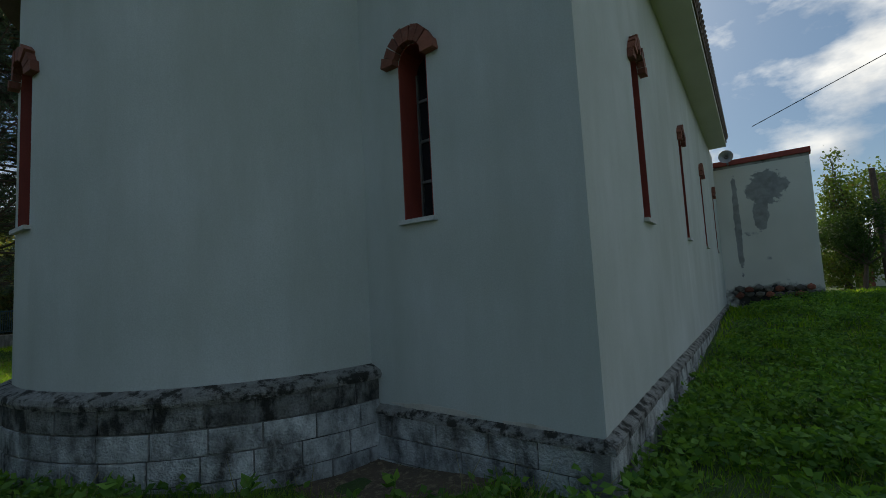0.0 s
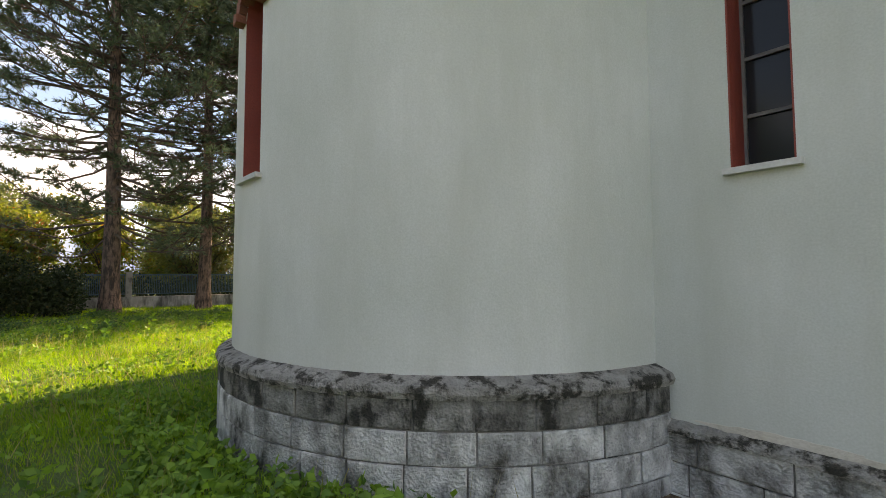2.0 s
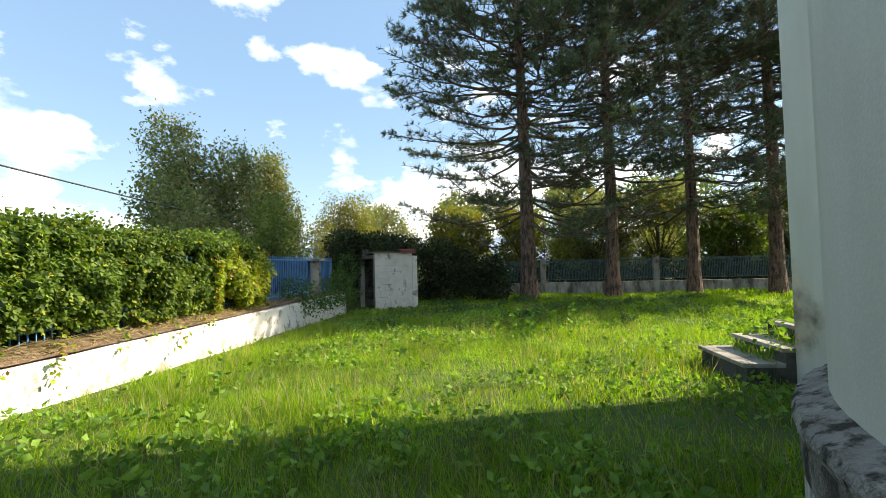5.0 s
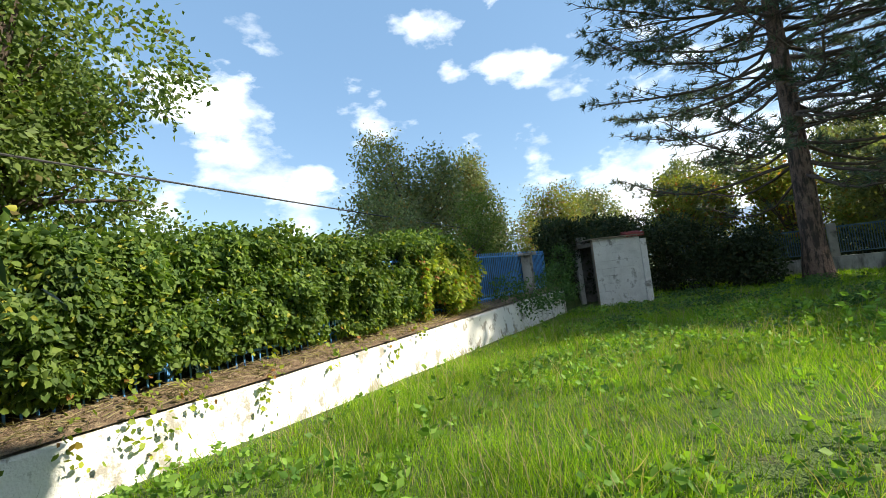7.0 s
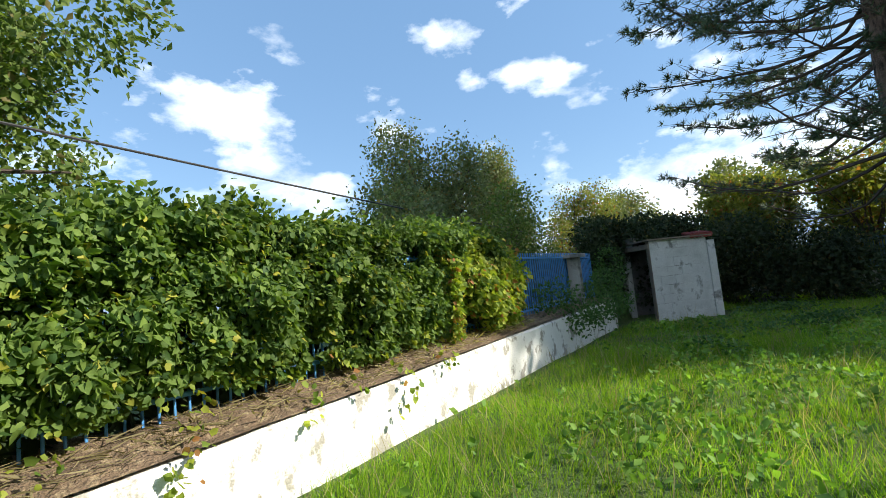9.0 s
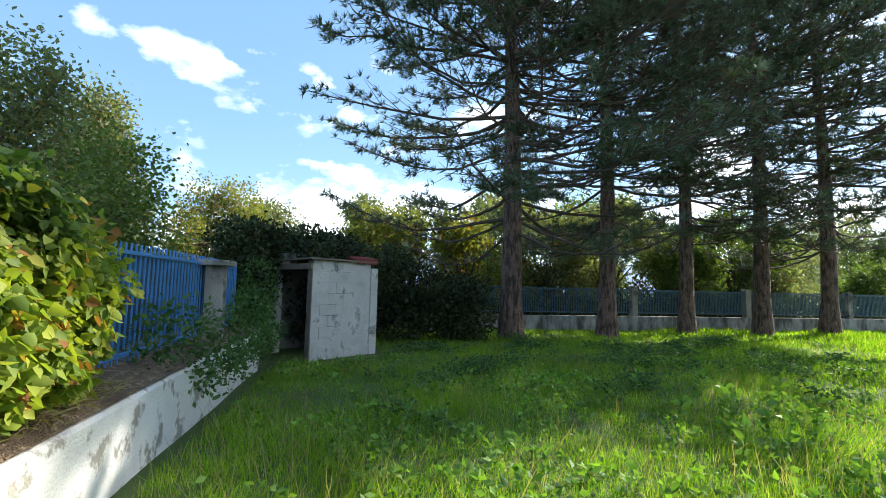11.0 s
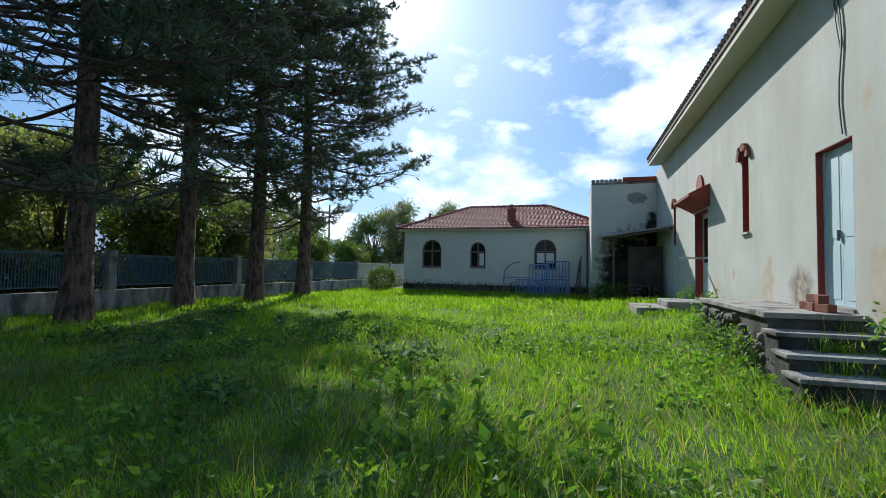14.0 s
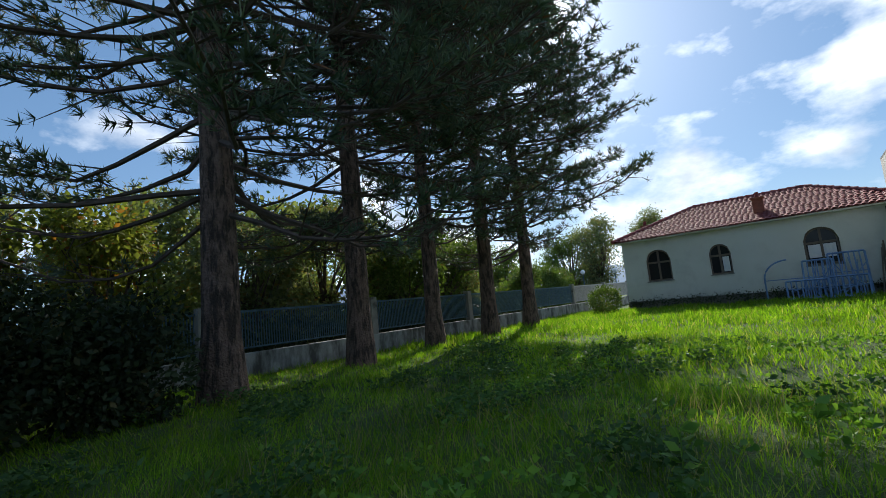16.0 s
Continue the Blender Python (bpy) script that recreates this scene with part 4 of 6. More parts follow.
for i in range(26):
    bm = bmesh.new()
    l = rp.uniform(0.5, 0.9)
    tube(bm, [(0, -l / 2, 0), (0, l / 2, 0)], [rp.uniform(0.05, 0.09)] * 2, 7)
    lg = part("log", bm, TWIG)
    lg.matrix_basis = pose(-12.85 + 0.17 * (i % 7), 17.9, 0.14 + 0.16 * (i // 7), 0, 0, rp.uniform(-8, 8))
    tagged(lg, "rough firewood log stacked under the canopy", "log", "firewood under the canopy")

# horn loudspeaker at the other end of the annex
horn = tagged(empty("loudspeaker", (-1.55, 20.0, 5.80)), "grey horn loudspeaker bracketed on the wall top", "loudspeaker")
bm = bmesh.new()
N = 20
prof = [(0.0, 0.05), (0.10, 0.06), (0.2, 0.10), (0.28, 0.19), (0.31, 0.24), (0.30, 0.245), (0.26, 0.19), (0.15, 0.07)]
rg = [[bm.verts.new((r * math.cos(2 * math.pi * k / N), -y, r * math.sin(2 * math.pi * k / N))) for k in range(N)] for y, r in prof]
for p, q in zip(rg, rg[1:]):
    for k in range(N):
        bm.faces.new((p[k], p[(k + 1) % N], q[(k + 1) % N], q[k]))
part("bell", bm, GREYMETAL, horn)
bm = bmesh.new()
tube(bm, [(0, -0.2, 0), (0, -0.02, 0), (0, 0.12, 0)], [0.055, 0.09, 0.08], 12)
part("driver", bm, IRON, horn, "dark driver")
part("bracket", boxes((-0.03, 0.03, 0.0, 0.3, -0.24, -0.2), (-0.03, 0.03, 0.02, 0.06, -0.22, -0.06)), IRON, horn)

# ---- hip-roofed house ----
HX0, HX1, HY0, HY1, HZ, HR = -25.80, -13.60, 24.27, 33.2, 3.60, 5.60
house = tagged(empty("house", (-19.7, 28.7, 0)), "single-storey pale rendered house with a hipped red tile roof", "house")
O = (-19.7, 28.7)
HWIN = [(-24.59, -23.30, 1.27, 2.42, 0.60), (-21.45, -20.47, 1.30, 2.38, 0.48), (-17.52, -16.23, 1.26, 2.42, 0.60)]


def at_house(u, d, z):
    return (u - O[0], HY0 + d - O[1], z)


bm = bmesh.new()
pierced_wall(bm, at_house, HX0, HX1, -0.7, HZ, 0.35, HWIN)
part("wall", bm, STUCCO, house)
for x0, x1 in ((HX0, HX0 + 0.35), (HX1 - 0.35, HX1)):
    part("wall", boxes((x0 - O[0], x1 - O[0], HY0 + 0.352 - O[1], HY1 - O[1], -0.7, HZ)), STUCCO, house)
part("wall", boxes((HX0 + 0.352 - O[0], HX1 - 0.352 - O[0], HY1 - 0.35 - O[1], HY1 - O[1], -0.7, HZ)), STUCCO, house)
part("base_band", boxes((HX0 - 0.04 - O[0], HX1 - O[0], HY0 - 0.045 - O[1], HY0 - 0.004 - O[1], -0.7, 0.22), bevel=0.01), BASE, house, "damp grey base course")
part("eave_board", boxes((HX0 - 0.32 - O[0], HX1 + 0.32 - O[0], HY0 - 0.32 - O[1], HY1 + 0.3 - O[1], HZ, HZ + 0.07)), STUCCO, house)
bm = bmesh.new()
e0, e1, f0, f1 = HX0 - 0.38 - O[0], HX1 + 0.38 - O[0], HY0 - 0.38 - O[1], HY1 + 0.38 - O[1]
ym = (f0 + f1) / 2
rl, rr = -22.5 - O[0], -17.0 - O[0]
c = [bm.verts.new(p) for p in ((e0, f0, HZ + 0.08), (e1, f0, HZ + 0.08), (e1, f1, HZ + 0.08), (e0, f1, HZ + 0.08), (rl, ym, HR), (rr, ym, HR))]
for f in ((0, 1, 5, 4), (1, 2, 5), (2, 3, 4, 5), (3, 0, 4), (3, 2, 1, 0)):
    bm.faces.new([c[i] for i in f])
roof = part("roof", bm, TILE, house, "hipped roof of weathered red clay tiles")
# pantiles: every tile a curved piece, laid in courses
cols, tri = [], []
run = ym - f0
rise = HR - HZ - 0.08
courses, tw = 17, 0.25
sl = math.hypot(run, rise)
tl = sl / courses
rt = random.Random(11)


def tile_piece(vl, fl, p, right, up, out, w, ln):
    base = len(vl)
    for s, lift in ((0.0, 0.045), (1.06, 0.012)):
        for k in range(5):
            a = k / 4
            h = 0.055 * math.sin(math.pi * a) + lift
            vl.append(tuple(p + right * (w * (a - 0.5)) + up * (ln * s) + out * h))
    for k in range(4):
        fl.append((base + k, base + k + 1, base + 6 + k, base + 5 + k))
    fl.append((base, base + 1, base + 2, base + 3))


tv, tfc = [], []
up = Vector((0, run, rise)).normalized()
out = Vector((0, -rise, run)).normalized()
for r in range(courses):
    y = f0 + run * r / courses
    z = HZ + 0.08 + rise * r / courses
    s = r / courses
    xa, xb = e0 + (rl - e0) * s, e1 + (rr - e1) * s
    n = int((xb - xa) / tw)
    for i in range(n):
        x = xa + tw * (i + 0.5) + (xb - xa - n * tw) / 2
        tile_piece(tv, tfc, Vector((x, y, z + rt.uniform(-0.008, 0.008))), Vector((1, 0, 0)), up, out, tw * 0.98, tl)
for sgn, xe, xr in ((-1, e0, rl), (1, e1, rr)):
    lean = Vector(((xr - xe), 0, rise)).normalized()
    outw = Vector((sgn * rise, 0, abs(xr - xe))).normalized()
    for r in range(courses):
        s = r / courses
        ya, yb = f0 + run * s, f1 - run * s
        n = int((yb - ya) / tw)
        for i in range(n):
            y = ya + tw * (i + 0.5) + (yb - ya - n * tw) / 2
            tile_piece(tv, tfc, Vector((xe + (xr - xe) * s, y, HZ + 0.08 + rise * s + rt.uniform(-0.008, 0.008))), Vector((0, 1, 0)), lean, outw, tw * 0.98, math.hypot(xr - xe, rise) / courses)
tiles = new("tiles", raw_mesh("tiles", tv, tfc, TILE))
tiles.parent = roof
tagged(tiles, "courses of red clay pantiles", kind="stuff")
for p, q in (((rl, ym, HR), (rr, ym, HR)), ((e0, f0, HZ + 0.1), (rl, ym, HR)), ((e1, f0, HZ + 0.1), (rr, ym, HR))):
    bm = bmesh.new()
    n = 14
    for i in range(n):
        a, b = Vector(p).lerp(Vector(q), i / n), Vector(p).lerp(Vector(q), (i + 1.1) / n)
        tube(bm, [a + Vector((0, 0, 0.05)), b + Vector((0, 0, 0.03))], [0.12, 0.10], 8)
    part("ridge_tiles", bm, TILE, roof)
for x, y, z0, z1, w in ((-19.02, 25.3, 3.8, 4.95, 0.24), (-25.1, 27.3, 4.0, 4.75, 0.20)):
    ch = part("chimney", boxes((x - w - O[0], x + w - O[0], y - w - O[1], y + w - O[1], z0, z1), (x - w - 0.05 - O[0], x + w + 0.05 - O[0], y - w - 0.05 - O[1], y + w + 0.05 - O[1], z1, z1 + 0.07), bevel=0.01), BRICKRED, house, "soot-stained brick chimney")
    bm = bmesh.new()
    tube(bm, [(x - O[0], y - O[1], z1 + 0.05), (x - O[0], y - O[1], z1 + 0.35)], [0.11, 0.09], 8)
    part("chimney_pot", bm, TILE, ch)
for wi, o in enumerate(HWIN):
    a, b, lo, sp, ri = o
    w = empty("window")
    w.parent = house
    tagged(w, "round-headed window with a dark wooden cross frame")
    mid, half = (a + b) / 2, (b - a) / 2
    for nm, mat, s0, s1, d0, d1 in (("frame", WOOD, 1.0, 0.86, 0.14, 0.20), ("pane", GLASS, 0.87, 0.0, 0.172, 0.18)):
        bm = bmesh.new()
        ring = [(a, lo), (b, lo)] + [(mid + half * math.cos(math.pi * i / 16), sp + ri * math.sin(math.pi * i / 16)) for i in range(17)]
        cz = (lo + sp + ri) / 2
        sc = lambda s: [(mid + (u - mid) * s, cz + (z - cz) * (1 - (1 - s) * 0.75)) for u, z in ring]
        n = len(ring)
        if s1:
            L = [[bm.verts.new(at_house(u, d, z)) for u, z in rg] for rg, d in ((sc(s0), d0), (sc(s0), d1), (sc(s1), d1), (sc(s1), d0))]
            for k in range(4):
                for i in range(n):
                    bm.faces.new((L[k][i], L[k][(i + 1) % n], L[(k + 1) % 4][(i + 1) % n], L[(k + 1) % 4][i]))
        else:
            L = [[bm.verts.new(at_house(u, d, z)) for u, z in sc(s0)] for d in (d0, d1)]
            bm.faces.new(L[0])
            bm.faces.new(L[1][::-1])
            for i in range(n):
                bm.faces.new((L[0][i], L[0][(i + 1) % n], L[1][(i + 1) % n], L[1][i]))
        part(nm, bm, mat, w)
    part("mullion", boxes((mid - 0.05 - O[0], mid + 0.05 - O[0], HY0 + 0.13 - O[1], HY0 + 0.169 - O[1], lo + 0.06, sp + ri - 0.05)), WOOD, w)
    part("transom", boxes((a + 0.06 - O[0], b - 0.06 - O[0], HY0 + 0.125 - O[1], HY0 + 0.165 - O[1], sp - 0.16, sp - 0.06)), WOOD, w)
    part("sill", boxes((a - 0.05 - O[0], b + 0.05 - O[0], HY0 - 0.05 - O[1], HY0 + 0.13 - O[1], lo - 0.05, lo + 0.008)), CONCRETE, w)
    if wi:
        bm = bmesh.new()
        x0, x1 = (mid + 0.08, b - 0.12) if wi == 1 else (a + 0.14, b - 0.14)
        z1 = sp - 0.2
        zb = lo + 0.12 if wi == 1 else lo + 0.35
        K = 14
        fr = [[bm.verts.new((x0 + (x1 - x0) * k / K - O[0], HY0 + 0.1715 + dy - 0.008 - 0.006 * (k % 2) - O[1], z)) for k in range(K + 1)] for z, dy in ((zb, 0), (z1, 0), (z1, 0.006), (zb, 0.006))]
        for r in range(4):
            for k in range(K):
                bm.faces.new((fr[r][k], fr[r][k + 1], fr[(r + 1) % 4][k + 1], fr[(r + 1) % 4][k]))
        part("curtain", bm, CLOTH, w, "white curtain behind the pane")
# rain pipe
bm = bmesh.new()
tube(bm, [(-14.5 - O[0], HY0 - 0.1 - O[1], -0.4), (-14.5 - O[0], HY0 - 0.1 - O[1], 3.5)], [0.05, 0.05], 8)
part("rain_pipe", bm, IRON, house)

# discarded ironwork leaning on the house
rg = random.Random(3)


def iron_panel(name, x, y, w, h, tilt, yaw, bars, label):
    t = tagged(empty(name, (x, y, ground_z(x, y) + 0.02), yaw), label, "gate", "ironwork against the house")
    R = pose(0, 0, 0, tilt)
    def bar(nm, p, q, r):
        bm = bmesh.new()
        tube(bm, [R @ Vector(p), R @ Vector(q)], [r, r], 5)
        part(nm, bm, GATEBLUE, t)
    bar("rail", (0, 0, 0.03), (w, 0, 0.03), 0.042)
    bar("rail", (0, 0, h), (w, 0, h), 0.042)
    bar("rail", (0, 0, h * 0.55), (w, 0, h * 0.55), 0.022)
    bar("stile", (0, 0, 0.0), (0, 0, h), 0.042)
    bar("stile", (w, 0, 0.0), (w, 0, h), 0.042)
    for i in range(1, bars):
        bar("bar", (w * i / bars, 0, 0.03), (w * i / bars, 0, h), 0.028)
    for i in range(6):
        bar("bar", (rg.uniform(0, w), -0.02, rg.uniform(0.1, h * 0.5)), (rg.uniform(0, w), -0.02, rg.uniform(h * 0.5, h)), 0.02)
    return t


iron_panel("iron_gate", -16.75, 23.45, 1.25, 1.95, -12, 2, 7, "faded blue iron gate leaf leaning on the wall")
iron_panel("iron_gate", -17.75, 23.25, 1.05, 1.75, -15, -6, 6, "faded blue iron gate leaf, bent, leaning on the wall")
iron_panel("iron_railing", -18.4, 22.95, 1.5, 0.85, -14, 4, 8, "low blue iron railing panel on the grass")
iron_panel("iron_railing", -16.9, 22.85, 1.3, 0.95, -20, -3, 6, "low blue iron railing panel among other ironwork")
hoop = tagged(empty("iron_hoop", (-18.2, 23.2, -0.2)), "curved blue iron hoop leaning on the wall", "ironwork")
bm = bmesh.new()
tube(bm, [(-1.0 + 0.95 * (1 - math.cos(math.pi / 2 * i / 10)), 0.3, 1.0 + 0.85 * math.sin(math.pi / 2 * i / 10)) for i in range(11)], [0.04] * 11, 6)
tube(bm, [(-1.0, 0.3, 0.0), (-1.0, 0.3, 1.0)], [0.04] * 2, 6)
tube(bm, [(-1.0, 0.3, 0.95), (0.6, 0.3, 0.95)], [0.022] * 2, 6)
part("rim", bm, GATEBLUE, hoop)
for i in range(3):
    bm = bmesh.new()
    tube(bm, [(0, 0, 0), (0.28 - 0.1 * i, 0.75, 2.0 + 0.15 * i)], [0.03, 0.03], 6)
    pl = part("pole", bm, WOOD)
    pl.matrix_basis = pose(-15.2 + 0.14 * i, 23.45, -0.25)
    tagged(pl, "bare wooden pole leaning in the corner", "pole", "poles in the corner")

# ---- boundary wall and blue fence ----
def wall_y(x):
    return -5.62 - 0.10 * smooth(-8, -20, x)


bwall = tagged(empty("boundary_wall", (-12, -5.8, 0)), "low whitewashed boundary wall with earth and vine litter on top", "wall")
bm = bmesh.new()
prev = None
NW = 90
for i in range(NW + 1):
    x = 1.0 - 22.0 * i / NW
    y = wall_y(x)
    t = 0.36 + 0.12 * smooth(-9, -19, x) + 0.02 * noise.noise((x * 1.3, 2, 0))
    j = 0.02 * noise.noise((x * 0.9, 0, 5))
    row = [bm.verts.new((x + 12, yy + 5.8, z)) for yy, z in ((y + j, -0.7), (y + j * 0.5, -0.1), (y - j, t - 0.03), (y - 0.03, t), (y - 0.4, t), (y - 0.4, -0.7))]
    if prev:
        for k in range(6):
            bm.faces.new((prev[k], prev[(k + 1) % 6], row[(k + 1) % 6], row[k]))
    else:
        bm.faces.new(row)
    prev = row
bm.faces.new(prev[::-1])
part("wall_body", bm, WHITEWASH, bwall)
bm = bmesh.new()
prev = None
for i in range(221):
    x = 1.0 - 22.0 * i / 220
    y = wall_y(x)
    t = 0.37 + 0.12 * smooth(-9, -19, x)
    row = []
    for k in range(9):
        s = k / 8
        h = (0.02, 0.05, 0.09, 0.11, 0.13, 0.14, 0.15, 0.16, 0.02)[k] + (0.05 * noise.noise((x * 2.1, k * 0.6, 3)) + 0.03 * noise.noise((x * 6, k * 1.5, 8)) if 0 < k < 8 else 0)
        row.append(bm.verts.new((x + 12, y + 5.8 + 0.0 - 0.85 * s + 0.03 * noise.noise((x * 3, k, 1)), t + h)))
    if prev:
        for k in range(8):
            bm.faces.new((prev[k], prev[k + 1], row[k + 1], row[k]))
    prev = row
part("earth_bank", bm, EARTH, bwall, "bank of leaf litter and dead vine on the wall top")

fence = tagged(empty("blue_fence", (-12, -6.2, 0)), "sky-blue iron picket fence overgrown with vine", "fence")
me = bpy.data.meshes.new("picket")
bm = bmesh.new()
tube(bm, [(0, 0, 0), (0, 0, 1.15)], [0.011, 0.011], 5)
bm.to_mesh(me)
bm.free()
me.materials.append(BLUEFENCE)
for i in range(170):
    x = -3.0 - i * 0.105
    share("picket", me, fence, pose(x + 12, 0.05, 0.50 + 0.10 * smooth(-9, -19, x)))
for z in (0.62, 1.60):
    part("rail", boxes((-20.6 + 12, -3.0 + 12, 0.03, 0.07, z + 0.03, z + 0.065), bevel=0.004), BLUEFENCE, fence)
for x in (-5.0, -9.5, -14.0):
    part("post", boxes((x - 0.03 + 12, x + 0.03 + 12, 0.02, 0.08, 0.35, 1.75)), BLUEFENCE, fence)
part("sheet", boxes((-20.6 + 12, -15.4 + 12, 0.0, 0.015, 0.75, 1.62)), SHEETBLUE, fence, "blue sheet wired behind the pickets, its shade put into the colour")
fpost = tagged(part("fence_post", boxes((-19.07, -18.83, -6.1, -5.86, 0.3, 1.62), (-19.17, -18.73, -6.2, -5.76, 1.62, 1.70), bevel=0.015), CONCRETE), "concrete fence post with a flat cap", "post")

# ---- fence on the pine side ----
FX = -29.0
west_wall = tagged(part("fence_wall", boxes((FX - 0.3, FX, -6.0, 44.0, -0.8, 0.38), bevel=0.02), FENCEWASH), "low stained whitewashed wall under the railing", "wall")
railing = tagged(empty("railing", (FX, 18, 0)), "blue-grey iron railing between concrete posts", "fence")
bar_me = bpy.data.meshes.new("bar")
bm = boxes((-0.01, 0.01, -0.012, 0.012, 0.0, 0.90))
bm.to_mesh(bar_me)
bm.free()
bar_me.materials.append(DARKFENCE)
for k in range(9):
    y = 1.98 + k * 5.55 - 5.55
    part("post", boxes((-0.26, -0.02, y - 18 - 0.13, y - 18 + 0.13, 0.38, 1.62), bevel=0.012), CONCRETE, railing, "concrete post")
    mat = DARKFENCE if k < 5 else GREYMETAL
    y0, y1 = y + 0.14 - 18, y + 5.4 - 18
    pn = part("panel", boxes((-0.16, -0.12, y0, y1, 1.44, 1.50), (-0.16, -0.12, y0, y1, 0.50, 0.54)), mat, railing, "railing panel")
    count = int((y1 - y0) / 0.075)
    if 1 <= k <= 4:
        for i in range(count):
            share("bar", bar_me, pn, pose(-0.14, y0 + 0.05 + i * 0.075, 0.54))
    else:
        bm = bmesh.new()
        for i in range(count):
            box(bm, -0.15, -0.13, y0 + 0.05 + i * 0.075 - 0.012, y0 + 0.05 + i * 0.075 + 0.012, 0.54, 1.44)
        tagged(part("bar_rest", bm, mat, pn), kind="stuff")

# ---- block shed ----
SC = (-21.90, -4.90)
shed = tagged(empty("shed", (SC[0], SC[1], -0.2), 0), "small ruined shed of limewashed blocks with a doorway, overgrown by bramble", "shed")
ua = math.atan2(1.47, -1.10)
U, V = Vector((math.cos(ua), math.sin(ua), 0)), Vector((math.cos(ua + math.pi / 2), math.sin(ua + math.pi / 2), 0))
UL, VL = 1.55, 1.95


def at_shed(u, d, z):
    p = U * u + V * d
    return (p.x, p.y, z)


def shed_box(name, mat, u0, u1, d0, d1, z0, z1, label="", parent=None):
    bm = bmesh.new()
    v = [bm.verts.new(at_shed(u, d, z)) for z in (z0, z1) for d in (d0, d1) for u in (u0, u1)]
    for f in ((0, 2, 3, 1), (4, 5, 7, 6), (0, 1, 5, 4), (2, 6, 7, 3), (0, 4, 6, 2), (1, 3, 7, 5)):
        bm.faces.new([v[i] for i in f])
    return part(name, bm, mat, parent or shed, label)


front = shed_box("wall", MORTAR, 0.012, UL, 0.012, 0.2, -0.3, 2.12)
shed_box("wall", MORTAR, UL - 0.2, UL, 0.2, VL, -0.3, 2.12)
shed_box("wall", MORTAR, 0.0, UL, VL, VL + 0.2, -0.3, 2.12)
shed_box("lintel", WOOD, -0.06, 0.16, -0.02, VL + 0.1, 1.92, 2.05, "weathered wooden lintel")
shed_box("lintel", CONCRETE, -0.04, 0.18, VL * 0.45, VL + 0.2, 2.05, 2.30, "broken block on the lintel")
shed_box("jamb", WOOD, -0.02, 0.09, -0.01, 0.12, -0.2, 1.92, "grey door jamb")
shed_box("jamb", SHEDWASH, -0.02, 0.14, VL - 0.45, VL + 0.2, -0.2, 1.92, "plastered door jamb")
shed_box("door_board", WOOD, 0.5, 0.54, 0.3, 0.7, -0.2, 1.7, "loose grey board in the doorway")
rb = random.Random(21)
for r in range(10):
    z = -0.28 + r * 0.24
    u = -0.2 * (r % 2)
    while u < UL:
        loose = abs(u + 0.2 - (0.22 + 0.34 * z)) < 0.15
        j = 0.005 if loose else 0.0012
        u0, u1 = max(0.0, u + j), min(UL, u + 0.40 - j)
        if u1 - u0 > 0.06:
            b = rb.uniform(0.004, 0.022) if loose else rb.uniform(0.010, 0.013)
            shed_box("block", SHEDWASH, u0, u1, -0.012 - b, 0.011, z + j, min(z + 0.24 - j, 2.12), "", front)
        u += 0.40
shed_box("pier", SHEDWASH, UL + 0.001, UL + 0.20, -0.06, 0.25, -0.3, 2.0, "plastered corner pier")
shed_box("roof", WOOD, -0.1, UL + 0.1, -0.12, VL + 0.3, 2.125, 2.165)
for i in range(5):
    bm = bmesh.new()
    p0, p1 = at_shed(1.15 + i * 0.12, -0.12, 2.15 + 0.006 * (i % 3)), at_shed(1.15 + i * 0.12, 0.3, 2.24)
    tube(bm, [p0, p1], [0.075, 0.06], 7)
    part("roof_tile", bm, TILE, shed, "broken red roof tile")

# ---- overhead cables, street lamps, poles ----
bm = bmesh.new()
tube(bm, [(-2 - 1.45 * i, -9.0, 4.0 - 0.062 * i - 0.25 * math.sin(math.pi * i / 24)) for i in range(25)], [0.018] * 25, 5)
tagged(part("overhead_cable", bm, CABLE), "sagging black overhead cable beyond the hedge", "cable")
bm = bmesh.new()
tube(bm, [(-0.5 + 0.75 * i, 16.0, 5.75 + 0.29 * i) for i in range(14)], [0.012] * 14, 5)
tagged(part("overhead_cable", bm, CABLE), "thin black service cable running to the church", "cable")
for x, y, h in ((-38.0, 42.0, 3.0), (-36.2, 44.0, 3.1), (-33.5, 46.0, 3.0)):
    lamp = tagged(empty("street_lamp", (x, y, -0.2)), "slim street lamp with a white globe", "street lamp", "street lamps beyond the fence")
    bm = bmesh.new()
    tube(bm, [(0, 0, 0), (0, 0, h)], [0.06, 0.04], 8)
    part("pole", bm, DARKFENCE, lamp)
    bm = bmesh.new()
    bmesh.ops.create_icosphere(bm, subdivisions=2, radius=0.24)
    bmesh.ops.translate(bm, verts=bm.verts, vec=(0, 0, h + 0.2))
    part("globe", bm, OPAL, lamp, "white globe")
bm = bmesh.new()
tube(bm, [(-43.0, 44.0, -0.5), (-43.0, 44.0, 8.5)], [0.13, 0.09], 8)
tagged(part("utility_pole", bm, TWIG), "dark wooden utility pole among the trees", "pole")
bm = bmesh.new()
tube(bm, [(3.2, 26.5, 0.2), (3.1, 26.5, 5.6)], [0.13, 0.11], 8)
tagged(part("utility_pole", bm, TWIG), "short dark timber pole beyond the annex", "pole")
# low outbuildings beyond the annex
out_a = tagged(empty("outbuilding", (3.6, 30.0, 0.4)), "low stone outbuilding with patchy pale render", "building")
part("wall", boxes((-2.4, 3.5, 0, 3.0, -0.6, 1.7), bevel=0.03), ANNEX, out_a)
